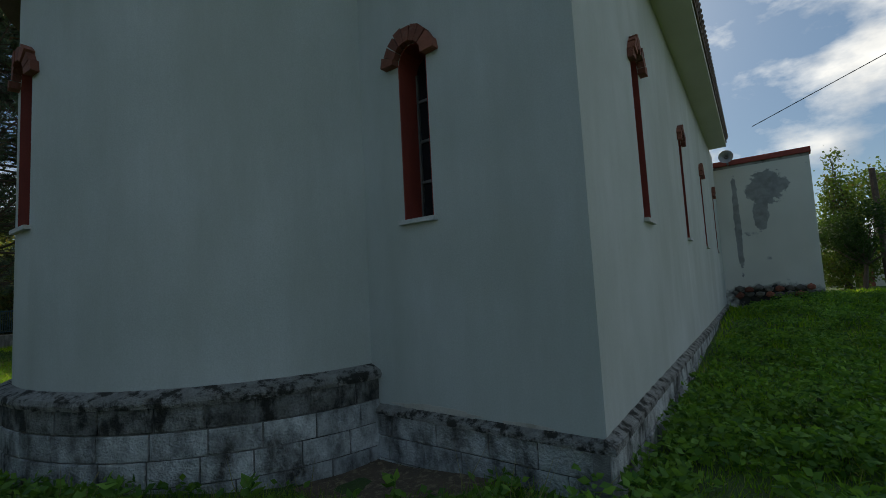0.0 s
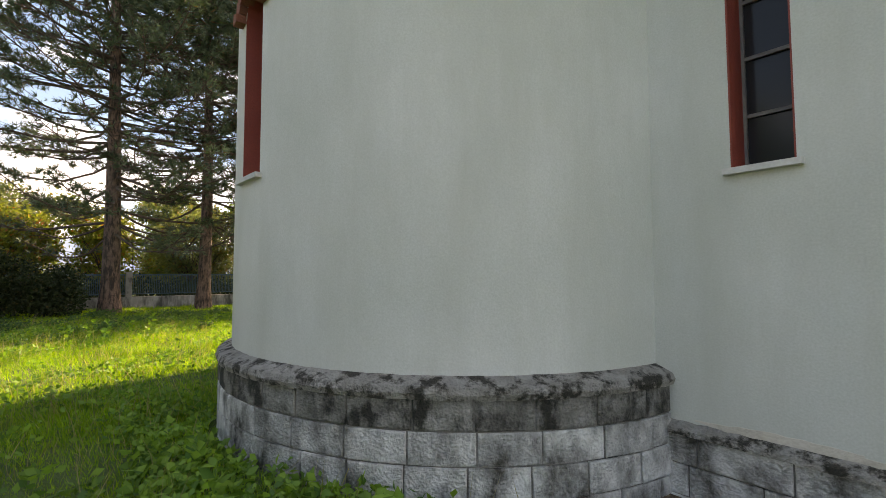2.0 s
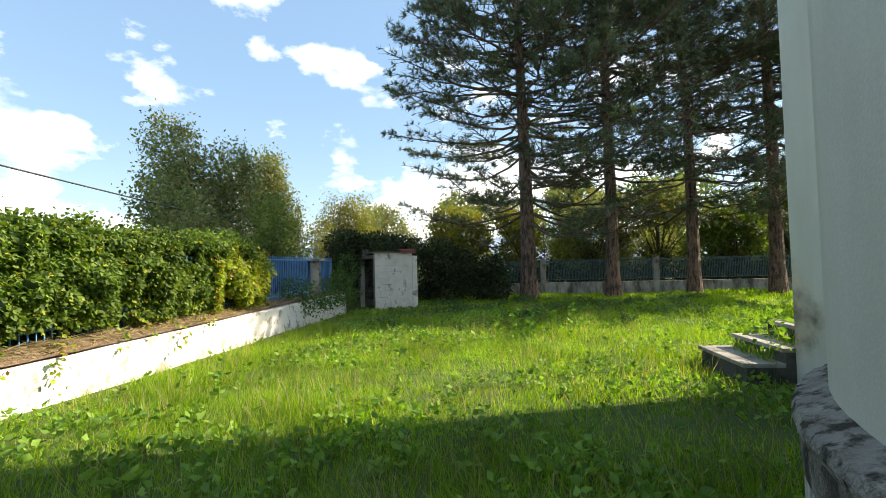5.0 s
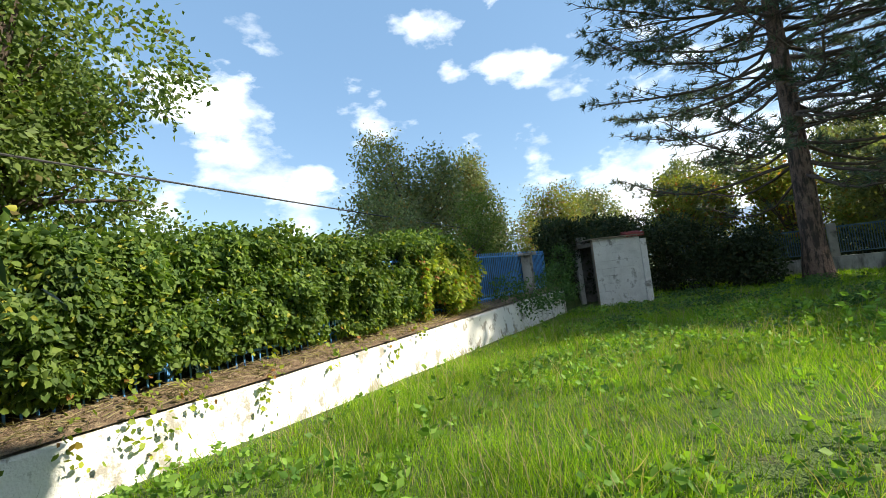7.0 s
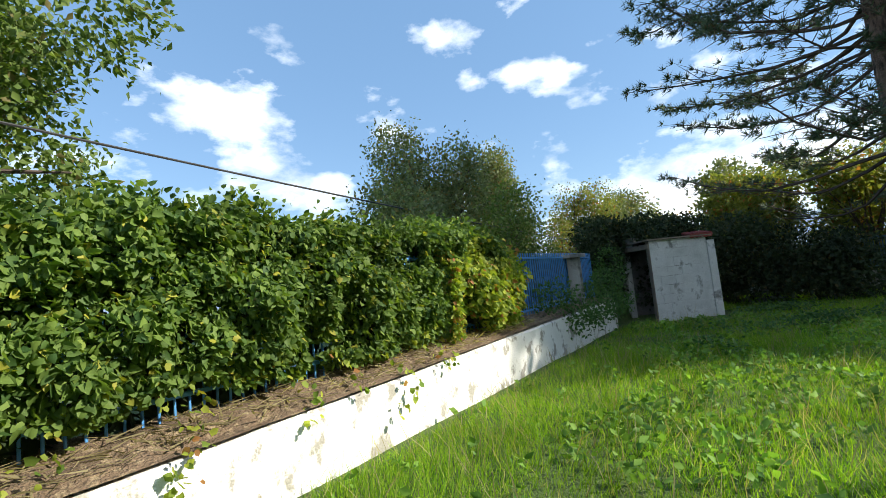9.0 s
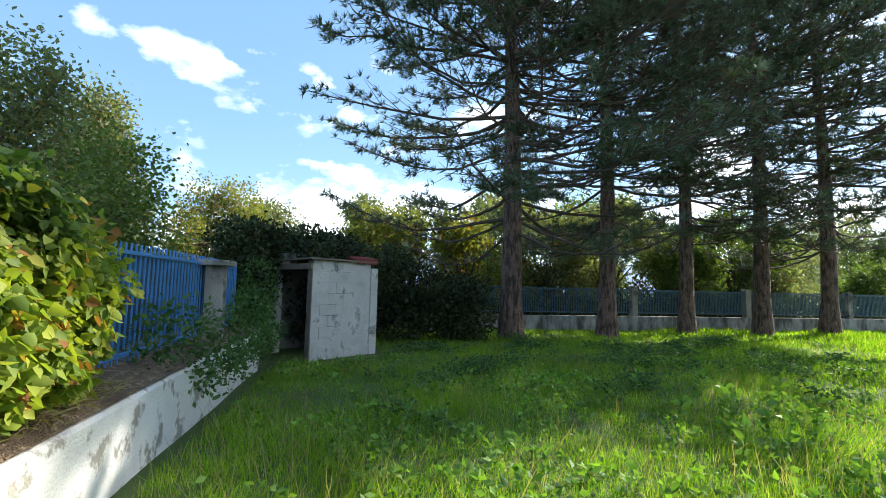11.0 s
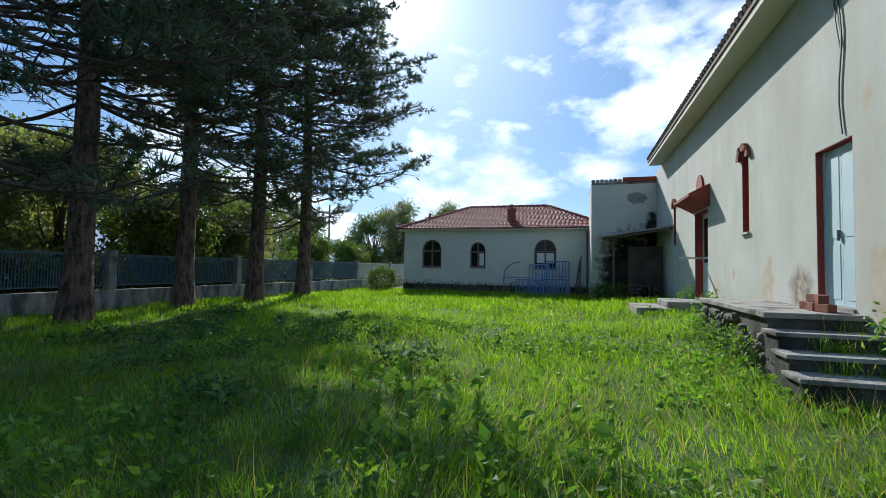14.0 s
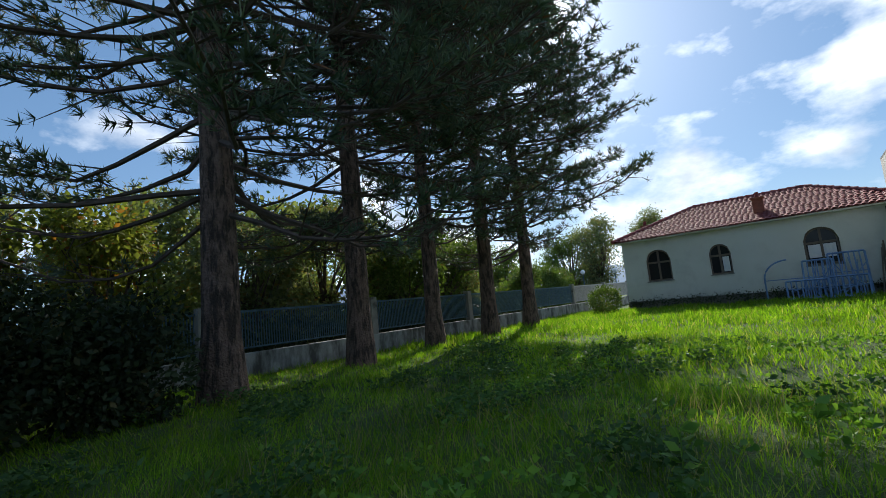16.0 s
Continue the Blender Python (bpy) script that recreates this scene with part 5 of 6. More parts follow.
part("roof", boxes((-2.6, 3.7, -0.25, 3.2, 1.7, 1.82), bevel=0.02), TILE, out_a)
part("door", boxes((-1.2, -0.5, -0.04, 0.0, -0.4, 1.3)), BRICKRED, out_a)
silo = tagged(empty("stone_tower", (5.2, 40.0, 0)), "ruined grey stone tower stump far beyond the annex", "tower")
bm = bmesh.new()
tube(bm, [(0, 0, -0.5), (0, 0, 7.2)], [0.9, 0.8], 14)
part("shaft", bm, RUBBLE, silo)
# distant hills
rh = random.Random(2)
hv, hf = [], []
NA = 180
for i in range(NA):
    a = 2 * math.pi * i / NA
    for k, (r, s) in enumerate(((1300, 0.0), (1700, 0.55), (2200, 1.0), (2900, 0.2))):
        h = 120 + 130 * noise.noise((math.cos(a) * 2.2, math.sin(a) * 2.2, 4)) + 45 * noise.noise((math.cos(a) * 9, math.sin(a) * 9, k))
        hv.append((-15 + r * math.cos(a), r * math.sin(a), max(5, h) * s - 12))
for i in range(NA):
    for k in range(3):
        j = (i + 1) % NA
        hf.append((i * 4 + k, i * 4 + k + 1, j * 4 + k + 1, j * 4 + k))
tagged(new("backdrop", raw_mesh("backdrop", hv, hf, HILL)), "hazy blue wooded hills on the horizon", "hills", kind="structure")

# bare earth in the damp corner by the apse
ev, ef = [], []
for j in range(13):
    for i in range(31):
        x, y = -4.6 + 0.115 * i, 1.75 + 0.13 * j
        ev.append((x, y, ground_z(x, y) + 0.012 + 0.012 * noise.noise((x * 5, y * 5, 1))))
for j in range(12):
    for i in range(30):
        cx, cy = -4.6 + 0.115 * (i + 0.5), 1.75 + 0.13 * (j + 0.5)
        if ((cx + 3.1) / 1.2) ** 2 + ((cy - 3.0) / 0.62) ** 2 + 0.35 * noise.noise((cx * 2.5, cy * 2.5, 6)) < 1:
            ef.append((j * 31 + i, j * 31 + i + 1, (j + 1) * 31 + i + 1, (j + 1) * 31 + i))
tagged(new("ground_soil", raw_mesh("ground_soil", ev, ef, EARTH)), "bare damp brown earth in the corner by the apse", "ground", kind="structure")


# ---- plants ----
NEEDLES = []
for k in range(9):
    a, e = k * 2.399, 0.2 + 0.8 * ((k * 4) % 9) / 9
    d = np.array([math.cos(a) * math.sin(e * 1.35), math.cos(e * 1.35), math.sin(a) * math.sin(e * 1.35)])
    s = np.cross(d, (0.3, 0.5, 0.8))
    s /= np.linalg.norm(s)
    NEEDLES += [tuple(-s * 0.075), tuple(s * 0.075), tuple(d)]
NEEDLE_F = [(3 * k, 3 * k + 1, 3 * k + 2) for k in range(9)]


def trunk_mesh(bm, h, r, lean, rng, sides=14):
    pts, rad = [], []
    n = 16
    for i in range(n + 1):
        s = i / n
        pts.append((lean[0] * s + 0.10 * math.sin(s * 5 + lean[1] * 3), lean[1] * s + 0.10 * math.sin(s * 4 + 1), h * s))
        rad.append(r * (1 - 0.82 * s) * (1 + 0.35 * math.exp(-s * 45)))
    tube(bm, pts, rad, sides)
    for v in bm.verts:
        d = 1 + 0.05 * noise.noise((v.co.x * 9, v.co.y * 9, v.co.z * 2.5))
        v.co.x *= d
        v.co.y *= d
    return pts


def pine(x, y, h, r, reach, low, seed, lean=(0, 0), label=""):
    """A tall pine: trunk, tiers of long limbs, needle tufts at the ends of twigs."""
    rng = np.random.default_rng(seed)
    root = tagged(empty("pine_tree", (x, y, ground_z(x, y) - 0.05)), label, "tree", "row of pines")
    bm = bmesh.new()
    axis = trunk_mesh(bm, h, r, lean, rng)
    part("trunk", bm, BARK, root, "reddish-brown plated bark")
    limbs = bmesh.new()
    tip_p, tip_d, size = [], [], []
    z = low
    while z < h - 0.6:
        s = z / h
        c = np.array(axis[min(15, int(s * 16))])
        for _ in range(rng.integers(2, 5) if z < low + 3.5 else rng.integers(4, 7)):
            az = rng.uniform(0, 2 * math.pi)
            rel = (z - low) / (h - low)
            L = reach * (0.62 + 0.5 * math.sin(min(1.0, rel * 1.6 + 0.25) * math.pi * 0.62)) * (1 - rel ** 2.2) * rng.uniform(0.6, 1.08) + 0.4
            out = np.array([math.cos(az), math.sin(az), 0.0])
            side = np.array([-math.sin(az), math.cos(az), 0.0])
            bend = rng.uniform(-0.38, 0.38)
            droop = rng.uniform(0.10, 0.28) * (1.15 - rel) - 0.30 * rel
            pts = []
            for i in range(7):
                t = i / 6
                pts.append(c + out * L * t + side * L * bend * t * t + np.array([0, 0, z - c[2] + L * (-droop * math.sin(t * 2.2) + 0.20 * t * t)]) + rng.normal(size=3) * 0.07 * (i > 0))
            rb = 0.014 + 0.0085 * L
            tube(limbs, pts, [rb * (1 - 0.8 * i / 6) for i in range(7)], 5)
            bare = rel < 0.10 and rng.random() < 0.18
            high = z > 11.5
            n_sub = int(L / (0.42 if high else 0.24))
            for k in range(n_sub):
                t = 0.30 + 0.70 * ((k + rng.random()) / n_sub) ** 0.7
                i = min(5, int(t * 6))
                p = np.array(pts[i]) * (1 - (t * 6 - i)) + np.array(pts[i + 1]) * (t * 6 - i)
                sgn = 1 if k % 2 else -1
                d = out * rng.uniform(0.5, 0.9) + side * sgn * rng.uniform(0.4, 1.0) + np.array([0, 0, rng.uniform(-0.25, 0.45)])
                d /= np.linalg.norm(d)
                sl = (0.42 + 0.30 * L * (1 - t)) * rng.uniform(0.7, 1.25)
                q = p + d * sl + np.array([0, 0, 0.10 * sl])
                tube(limbs, [p, q], [0.012 + 0.006 * sl, 0.006], 3)
                if bare:
                    continue
                m = max(2, int(sl / (0.18 if high else 0.105)))
                for j in range(m):
                    f = 0.25 + 0.80 * (j + rng.random() * 0.6) / m
                    size.append(rng.uniform(0.34, 0.48) if high else rng.uniform(0.19, 0.31))
                    tip_p.append(p + (q - p) * f + rng.normal(size=3) * 0.07)
                    tip_d.append(d + np.array([0, 0, 0.55]) + rng.normal(size=3) * 0.35)
        z += rng.uniform(0.36, 0.66)
    tagged(part("limb_work", limbs, TWIG, root), kind="stuff")
    tip_p, tip_d, size = np.array(tip_p), np.array(tip_d), np.array(size)
    gap = np.array([noise.noise((a * 0.75 + seed, b * 0.75, c * 1.15)) + 0.5 * noise.noise((a * 2.0, b * 2.0 + seed, c * 2.6)) for a, b, c in tip_p])
    keep = (gap > np.where(rng.random(len(gap)) < 0.12, -1.0, 0.17)) | (tip_p[:, 2] > 11.5)
    tip_p, tip_d, size = tip_p[keep], tip_d[keep], size[keep]
    me = scatter("crown", NEEDLES, NEEDLE_F, tip_p, frames_along(tip_d, rng), size, NEEDLE)
    cr = new("crown", me)
    cr.parent = root
    return root


PINES = [(-26.15, 0.98, 21, 0.36, 6.3, 3.6, 31, (0.1, -0.1)), (-26.75, 4.75, 22, 0.31, 5.6, 4.2, 32, (0.0, 0.15)), (-27.35, 8.50, 21, 0.28, 5.4, 4.3, 33, (-0.1, 0.0)),
         (-27.50, 12.15, 22, 0.31, 5.4, 4.1, 34, (0.15, -0.2)), (-27.60, 15.45, 21, 0.31, 5.4, 3.7, 35, (0.1, 0.2))]
for px, py, ph, pr, reach, low, seed, lean in PINES:
    pine(px, py, ph, pr, reach, low, seed, lean, "tall dark pine with long drooping limbs in a fence row")


def crown_points(rng, blobs, count, tight=0.75):
    """Leaf places, thicker towards the outside of each blob (x, y, z, rx, ry, rz)."""
    vol = np.array([b[3] * b[4] * b[5] for b in blobs]) ** 0.7
    which = rng.choice(len(blobs), count, p=vol / vol.sum())
    b = np.array(blobs)[which]
    d = unit(rng.normal(size=(count, 3)))
    rad = rng.uniform(0, 1, count) ** (1 / 3) * (1 - tight) + tight * rng.uniform(0.70, 1.02, count)
    return b[:, :3] + d * b[:, 3:] * rad[:, None], d


def tree(name, x, y, h, blobs, leaf_mat, count, leaf, seed, label, r=0.16, shape=LEAF, clump=0.35, group="", fork=0.35):
    """A broad-leaved tree: forked trunk and limbs to every mass of leaves, twig clumps of single leaves."""
    rng = np.random.default_rng(seed)
    root = tagged(empty(name, (x, y, ground_z(x, y) - 0.03)), label, "tree" if "tree" in name else "shrub", group)
    bm = bmesh.new()
    k = Vector((0.1, -0.05, h * fork))
    tube(bm, [(0, 0, 0), (0.04, 0.02, h * fork * 0.5), k], [r * 1.25, r, r * 0.85], 9)
    part("trunk", bm, TWIG, root)
    bm = bmesh.new()
    for b in blobs:
        e = Vector(b[:3])
        for _ in range(3):
            q = e + Vector(rng.normal(size=3) * np.array(b[3:]) * 0.45)
            m = k.lerp(q, 0.5) + Vector(rng.normal(size=3) * 0.18)
            tube(bm, [k, m, q], [r * 0.5, r * 0.28, r * 0.06], 5)
    tagged(part("limb_work", bm, TWIG, root), kind="stuff")
    nc = max(12, count // 22)
    c, d = crown_points(rng, blobs, nc)
    per = count // nc
    pos = (c[:, None, :] + rng.normal(size=(nc, per, 3)) * clump).reshape(-1, 3)
    way = (d[:, None, :] * 0.6 + rng.normal(size=(nc, per, 3)) * 0.7).reshape(-1, 3) + np.array([0, 0, -0.25])
    me = scatter("crown", shape[0], shape[1], pos, frames_along(way, rng), rng.uniform(0.6, 1.2, len(pos)) * leaf, leaf_mat)
    cr = new("crown", me)
    cr.parent = root
    return root


def masses(rng, h, w, n, low=0.3, spire=1.0):
    """Uneven masses of a crown of height h and half-width w."""
    out = []
    for i in range(n):
        z = h * (low + (0.92 - low) * (i + 0.5) / n)
        q = math.sin(math.pi * min(1, max(0.12, (z / h - low * 0.7) / (1.05 - low * 0.7)))) ** 0.7
        a, rr = rng.uniform(0, 6.28), w * q * rng.uniform(0.2, 0.92)
        s = w * rng.uniform(0.20, 0.44)
        out.append((rr * math.cos(a), rr * math.sin(a), z, s / spire ** 0.7, s / spire ** 0.7, s * rng.uniform(0.65, 0.95) * spire))
    return out


rt2 = np.random.default_rng(77)
# big tree and shrubs beyond the blue fence
tree("tree", -8.9, -11.2, 8.2, masses(rt2, 7.6, 3.2, 52, 0.12), BROAD, 90000, 0.13, 41, "full green broad-leaved tree beyond the hedge", 0.22, clump=0.20)
tree("tree", -3.5, -12.0, 8.5, masses(rt2, 8.5, 3.6, 12, 0.22), BROAD, 9000, 0.17, 42, "green broad-leaved tree beyond the hedge", 0.2)
tree("tree", -24.0, -13.5, 7.6, masses(rt2, 6.6, 3.3, 34, 0.08, 2.3), OLIVE, 34000, 0.155, 43, "grey-green willow with browning twigs", 0.18, clump=0.26)
tree("tree", -29.0, -13.0, 8.0, masses(rt2, 7.2, 2.7, 28, 0.08, 2.3), OLIVE, 26000, 0.155, 44, "grey-green willow beyond the fence", 0.16, clump=0.26)
tree("tree", -33.5, -10.5, 6.0, masses(rt2, 5.6, 2.8, 22, 0.08, 1.6), AUTUMN, 22000, 0.15, 45, "yellowing tree beyond the fence", 0.14, clump=0.26)
tree("shrub", -17.5, -9.6, 4.0, masses(rt2, 4.0, 2.0, 8, 0.08), OLIVE, 8000, 0.12, 46, "thin willow shrub behind the hedge", 0.08, clump=0.3)
tree("shrub", -20.5, -8.8, 3.6, masses(rt2, 3.6, 1.9, 8, 0.08), BROAD, 9000, 0.11, 47, "dense green shrub behind the blue fence", 0.08, clump=0.26)
# thicket beyond the pine-side railing
spots = [(-33, -3.0, 5.0, 2.4, AUTUMN), (-34, 1.5, 5.2, 2.6, AUTUMN), (-33.5, 5.5, 5.8, 2.5, OLIVE), (-34.5, 9.5, 6.4, 2.8, OLIVE), (-33.0, 13.0, 4.6, 2.2, BROAD), (-34.0, 17.0, 6.4, 2.6, BROAD),
         (-35.5, 21.0, 5.6, 2.6, OLIVE), (-33.5, 25.5, 3.4, 1.9, BROAD), (-40.0, 5.0, 8.0, 3.4, OLIVE), (-41.0, 13.0, 8.5, 3.6, BROAD), (-42.0, -3.0, 7.5, 3.4, OLIVE),
         (-44.0, 22.0, 7.0, 3.6, BROAD), (-38.0, -8.5, 6.2, 3.0, OLIVE), (-36.5, 36.0, 3.6, 2.2, BROAD)]
for i, (x, y, h, w, m) in enumerate(spots):
    tree("tree", x, y, h, masses(rt2, h, w, 18, 0.05), m, 13000, 0.21 if h < 7 else 0.27, 60 + i, "thicket tree beyond the railing, dark against the light" if m is not AUTUMN else "yellow-green thicket tree beyond the railing", 0.12, clump=0.24, group="thicket beyond the railing", fork=0.2)
far = [(-41.0, 52.0, 9.5, 3.2, BROAD), (-36.5, 50.0, 10.2, 3.4, OLIVE), (-31.5, 53.0, 10.0, 3.2, OLIVE), (-47.0, 46.0, 8.0, 3.5, BROAD), (-27.0, 56.0, 8.0, 3.2, BROAD), (-52.0, 40.0, 9.0, 4.0, OLIVE)]
for i, (x, y, h, w, m) in enumerate(far):
    tree("tree", x, y, h, masses(rt2, h, w, 20, 0.06), m, 13000, 0.26, 90 + i, "tall far tree behind the house", 0.2, clump=0.36, group="far trees behind the house", fork=0.2)
for i in range(6):
    x, y = -66 - 3.2 * i, 70 + 1.5 * i
    tree("tree", x, y, 15, [(0, 0, 2.5 + 1.9 * k, 1.1, 1.1, 1.5) for k in range(7)], OLIVE, 2500, 0.4, 110 + i, "slim tall far poplar tree", 0.2, clump=0.4, group="far poplars", fork=0.15)
# beyond the annex
tree("cypress_tree", 1.9, 27.0, 6.4, [(0, 0, 0.9 + 0.62 * k, 1.25 * (1 - k / 9.5), 1.25 * (1 - k / 9.5), 0.6) for k in range(9)], BROAD, 9000, 0.16, 120, "pointed yellow-green conifer beyond the annex", 0.12, clump=0.16, fork=0.1)
tree("tree", 2.3, 25.0, 3.6, masses(rt2, 3.6, 1.5, 8, 0.45), MULBERRY, 7000, 0.12, 121, "small dark leafy fruit tree on a forked trunk", 0.08, clump=0.2, fork=0.3)
tree("tree", 5.5, 34.0, 6.0, masses(rt2, 6.0, 3.0, 8, 0.2), BROAD, 6000, 0.2, 122, "green tree beyond the outbuilding", 0.14)

# the overhanging mulberry beside the path
rng = np.random.default_rng(130)
mul = tagged(empty("mulberry_tree", (-6.3, -4.0, ground_z(-6.3, -4.0) - 0.03)), "young mulberry with broad leaves that hang over the path", "tree")
bm = bmesh.new()
tube(bm, [(0, 0, 0), (0.05, 0.02, 0.9), (0.0, 0.1, 1.6), (0.1, 0.1, 2.6), (0.2, 0.1, 3.6)], [0.10, 0.085, 0.075, 0.055, 0.02], 9)
part("trunk", bm, TWIG, mul)
bm = bmesh.new()
lp, ld = [], []
for k in range(54):
    high = k % 3 == 0
    out_low = k > 43
    z0 = rng.uniform(2.7, 3.5) if high else rng.uniform(0.9, 3.2)
    az = rng.uniform(0.2, 1.5) if high else rng.uniform(-0.6, 2.6)
    L = rng.uniform(1.5, 2.5) if high else rng.uniform(0.7, 1.6)
    if out_low:
        z0, az, L = rng.uniform(1.1, 2.3), rng.uniform(1.35, 1.85), rng.uniform(1.4, 2.0)
    p0 = np.array([0.05, 0.08, z0])
    d = np.array([math.cos(az), math.sin(az), rng.uniform(-0.15, 0.4)])
    pts = [p0 + d * L * t + np.array([0, 0, -0.35 * L * t * t]) for t in np.linspace(0, 1, 6)]
    tube(bm, pts, [0.018 * (1 - 0.8 * i / 5) for i in range(6)], 5)
    for j in range(20):
        t = rng.uniform(0.25, 1.0)
        p = p0 + d * L * t + np.array([0, 0, -0.35 * L * t * t]) + rng.normal(size=3) * 0.09
        lp.append(p)
        ld.append(d * 0.4 + np.array([0, 0, -0.7]) + rng.normal(size=3) * 0.45)
tagged(part("limb_work", bm, TWIG, mul), kind="stuff")
lp, ld = np.array(lp), np.array(ld)
cr = new("crown", scatter("crown", HEART[0], HEART[1], lp, frames_along(ld, rng), rng.uniform(0.09, 0.18, len(lp)), MULBERRY))
cr.parent = mul


# vine hedge over the blue fence
VINELEAF = ([(0, 0, 0), (0.36, 0.12, 0.12), (0.30, 0.58, 0.06), (0, 1, -0.08), (-0.30, 0.58, 0.06), (-0.36, 0.12, 0.12)], [(0, 1, 2), (0, 2, 3), (0, 3, 4), (0, 4, 5)])


def hedge(name, mat, x0, x1, count, seed, label, open_at=-0.45, top=1.95, low=0.62, leaf=0.068, front=-5.98, deep=0.9):
    rng = np.random.default_rng(seed)
    x = rng.uniform(x0, x1, count)
    wob = np.array([0.26 * noise.noise((a * 0.8, 1.0, 7.0)) + 0.18 * noise.noise((a * 2.3, 4.0, 2.0)) for a in x])
    on_top = rng.random(count) < 0.34
    z = np.where(on_top, top + wob + rng.normal(size=count) * 0.10, low + (top - low) * rng.uniform(0.0, 1.02, count) + wob * 0.5)
    sag = np.array([0.34 * noise.noise((a * 1.5, b * 1.7, 3.0)) + 0.26 * noise.noise((a * 3.4, b * 3.4, 8.0)) for a, b in zip(x, z)])
    y = np.where(on_top, front - rng.uniform(0.0, 1.0, count) * deep, front + sag + 0.22 * np.sin((z - low) * 2.2) - np.abs(rng.normal(size=count)) * 0.12)
    gap = np.array([noise.noise((a * 1.1, b * 1.4, 11.0)) for a, b in zip(x, z)])
    keep = on_top | (gap > open_at) & ((z > low + 0.26) | (gap > open_at + 0.33))
    pos = np.stack((x, y, z), axis=1)[keep]
    way = np.stack((rng.normal(size=count) * 0.6, np.where(on_top, 0.35, 0.55) + rng.normal(size=count) * 0.45, np.where(on_top, 0.1, -0.65) + rng.normal(size=count) * 0.4), axis=1)[keep]
    ob = new(name, scatter(name, VINELEAF[0], VINELEAF[1], pos, frames_along(way, rng), rng.uniform(0.55, 1.3, len(pos)) * leaf, mat))
    return tagged(ob, label, "vine", kind="stuff")


hedge("vine_hedge", VINE, -15.3, -1.0, 96000, 140, "thick green hop vine hanging over the fence")
# inner layer in near-black green, so the hedge's inner shade is in the colour
hedge("vine_shade", DARKLEAF, -15.2, -1.0, 15000, 141, "inner vine leaves coloured dark for the shade inside the hedge", open_at=-2.0, top=1.75, low=0.46, leaf=0.14, front=-6.36, deep=0.6)
hedge("yellow_vine", YELLOWVINE, -15.8, -13.6, 6000, 142, "yellowing vine leaves at the end of the hedge", top=1.6, low=0.55, leaf=0.078, front=-5.86, deep=0.3)
rng = np.random.default_rng(143)
tx, tz = [], []
for c, zlow in ((-8.6, 0.1), (-8.9, -0.05), (-9.1, 0.15), (-9.7, 0.3), (-10.3, 0.05), (-10.5, 0.3), (-11.2, 0.3), (-12.4, 0.1), (-13.3, 0.35), (-7.6, 0.3), (-8.1, 0.2), (-6.5, 0.3), (-9.4, 0.35), (-11.8, 0.4), (-12.9, 0.4)):
    k = int(46 * (0.85 - zlow))
    f = np.linspace(0, 1, k)
    tz.append(0.80 + (zlow - 0.80) * f + rng.normal(size=k) * 0.03)
    tx.append(c + rng.uniform(-0.25, 0.25) * f + 0.07 * np.sin(f * 7 + c) + rng.normal(size=k) * 0.045)
tx, tz = np.concatenate(tx), np.concatenate(tz)
tp = np.stack((tx, -5.53 - 0.36 * np.clip((tz - 0.42) / 0.3, 0, 1) + rng.normal(size=len(tx)) * 0.03, tz), axis=1)
tw_ = np.stack((rng.normal(size=len(tx)) * 0.5, 0.5 + rng.normal(size=len(tx)) * 0.3, -0.5 + rng.normal(size=len(tx)) * 0.4), axis=1)
tagged(new("trailing_vine", scatter("trailing_vine", LOBED[0], LOBED[1], tp, frames_along(tw_, rng), rng.uniform(0.035, 0.070, len(tp)), YELLOWVINE)), "yellow-green vine trails over the white wall", "vine", kind="stuff")


# brambles over and beside the shed
def heap(name, blobs, mat, count, leaf, seed, label):
    rng = np.random.default_rng(seed)
    p, d = crown_points(rng, blobs, count, 0.8)
    p[:, 2] = np.maximum(p[:, 2], -0.1)
    ob = new(name, scatter(name, LEAF[0], LEAF[1], p + rng.normal(size=p.shape) * 0.08, frames_along(d * 0.6 + rng.normal(size=d.shape) * 0.7, rng), rng.uniform(0.6, 1.2, count) * leaf, mat))
    return tagged(ob, label, "bramble", kind="stuff")


rbm = random.Random(150)
lumps = [(-23.6 + rbm.uniform(-0.9, 0.8), -5.4 + rbm.uniform(-0.9, 1.0), 2.35 + rbm.uniform(-0.1, 0.25), rbm.uniform(0.35, 0.7), rbm.uniform(0.35, 0.7), rbm.uniform(0.2, 0.42)) for _ in range(14)]
for _ in range(60):
    bx, by = rbm.uniform(-28.3, -23.6), rbm.uniform(-7.0, -0.2)
    if by > -3.2 and bx > -24.6:
        bx -= 1.6
    hi = 2.5 - 0.34 * max(0.0, by + 4.0)
    lumps.append((bx, by, rbm.uniform(0.2, hi), rbm.uniform(0.45, 0.85), rbm.uniform(0.45, 0.85), rbm.uniform(0.35, 0.75)))
lumps += [(-22.7 + rbm.uniform(-0.5, 0.4), -6.5 + rbm.uniform(-0.3, 0.3), rbm.uniform(0.5, 2.4), 0.5, 0.45, 0.5) for _ in range(10)]
heap("bramble", lumps, DARKLEAF, 42000, 0.13, 150, "dark bramble thicket round the ruined shed")
heap("undergrowth", [(-30.4 - rbm.uniform(0, 1.6), -1.0 + 0.42 * i, rbm.uniform(0.2, 0.95), rbm.uniform(0.4, 0.8), rbm.uniform(0.5, 0.9), rbm.uniform(0.4, 0.75)) for i in range(58)], DARKLEAF, 20000, 0.16, 153, "dark undergrowth behind the railing")
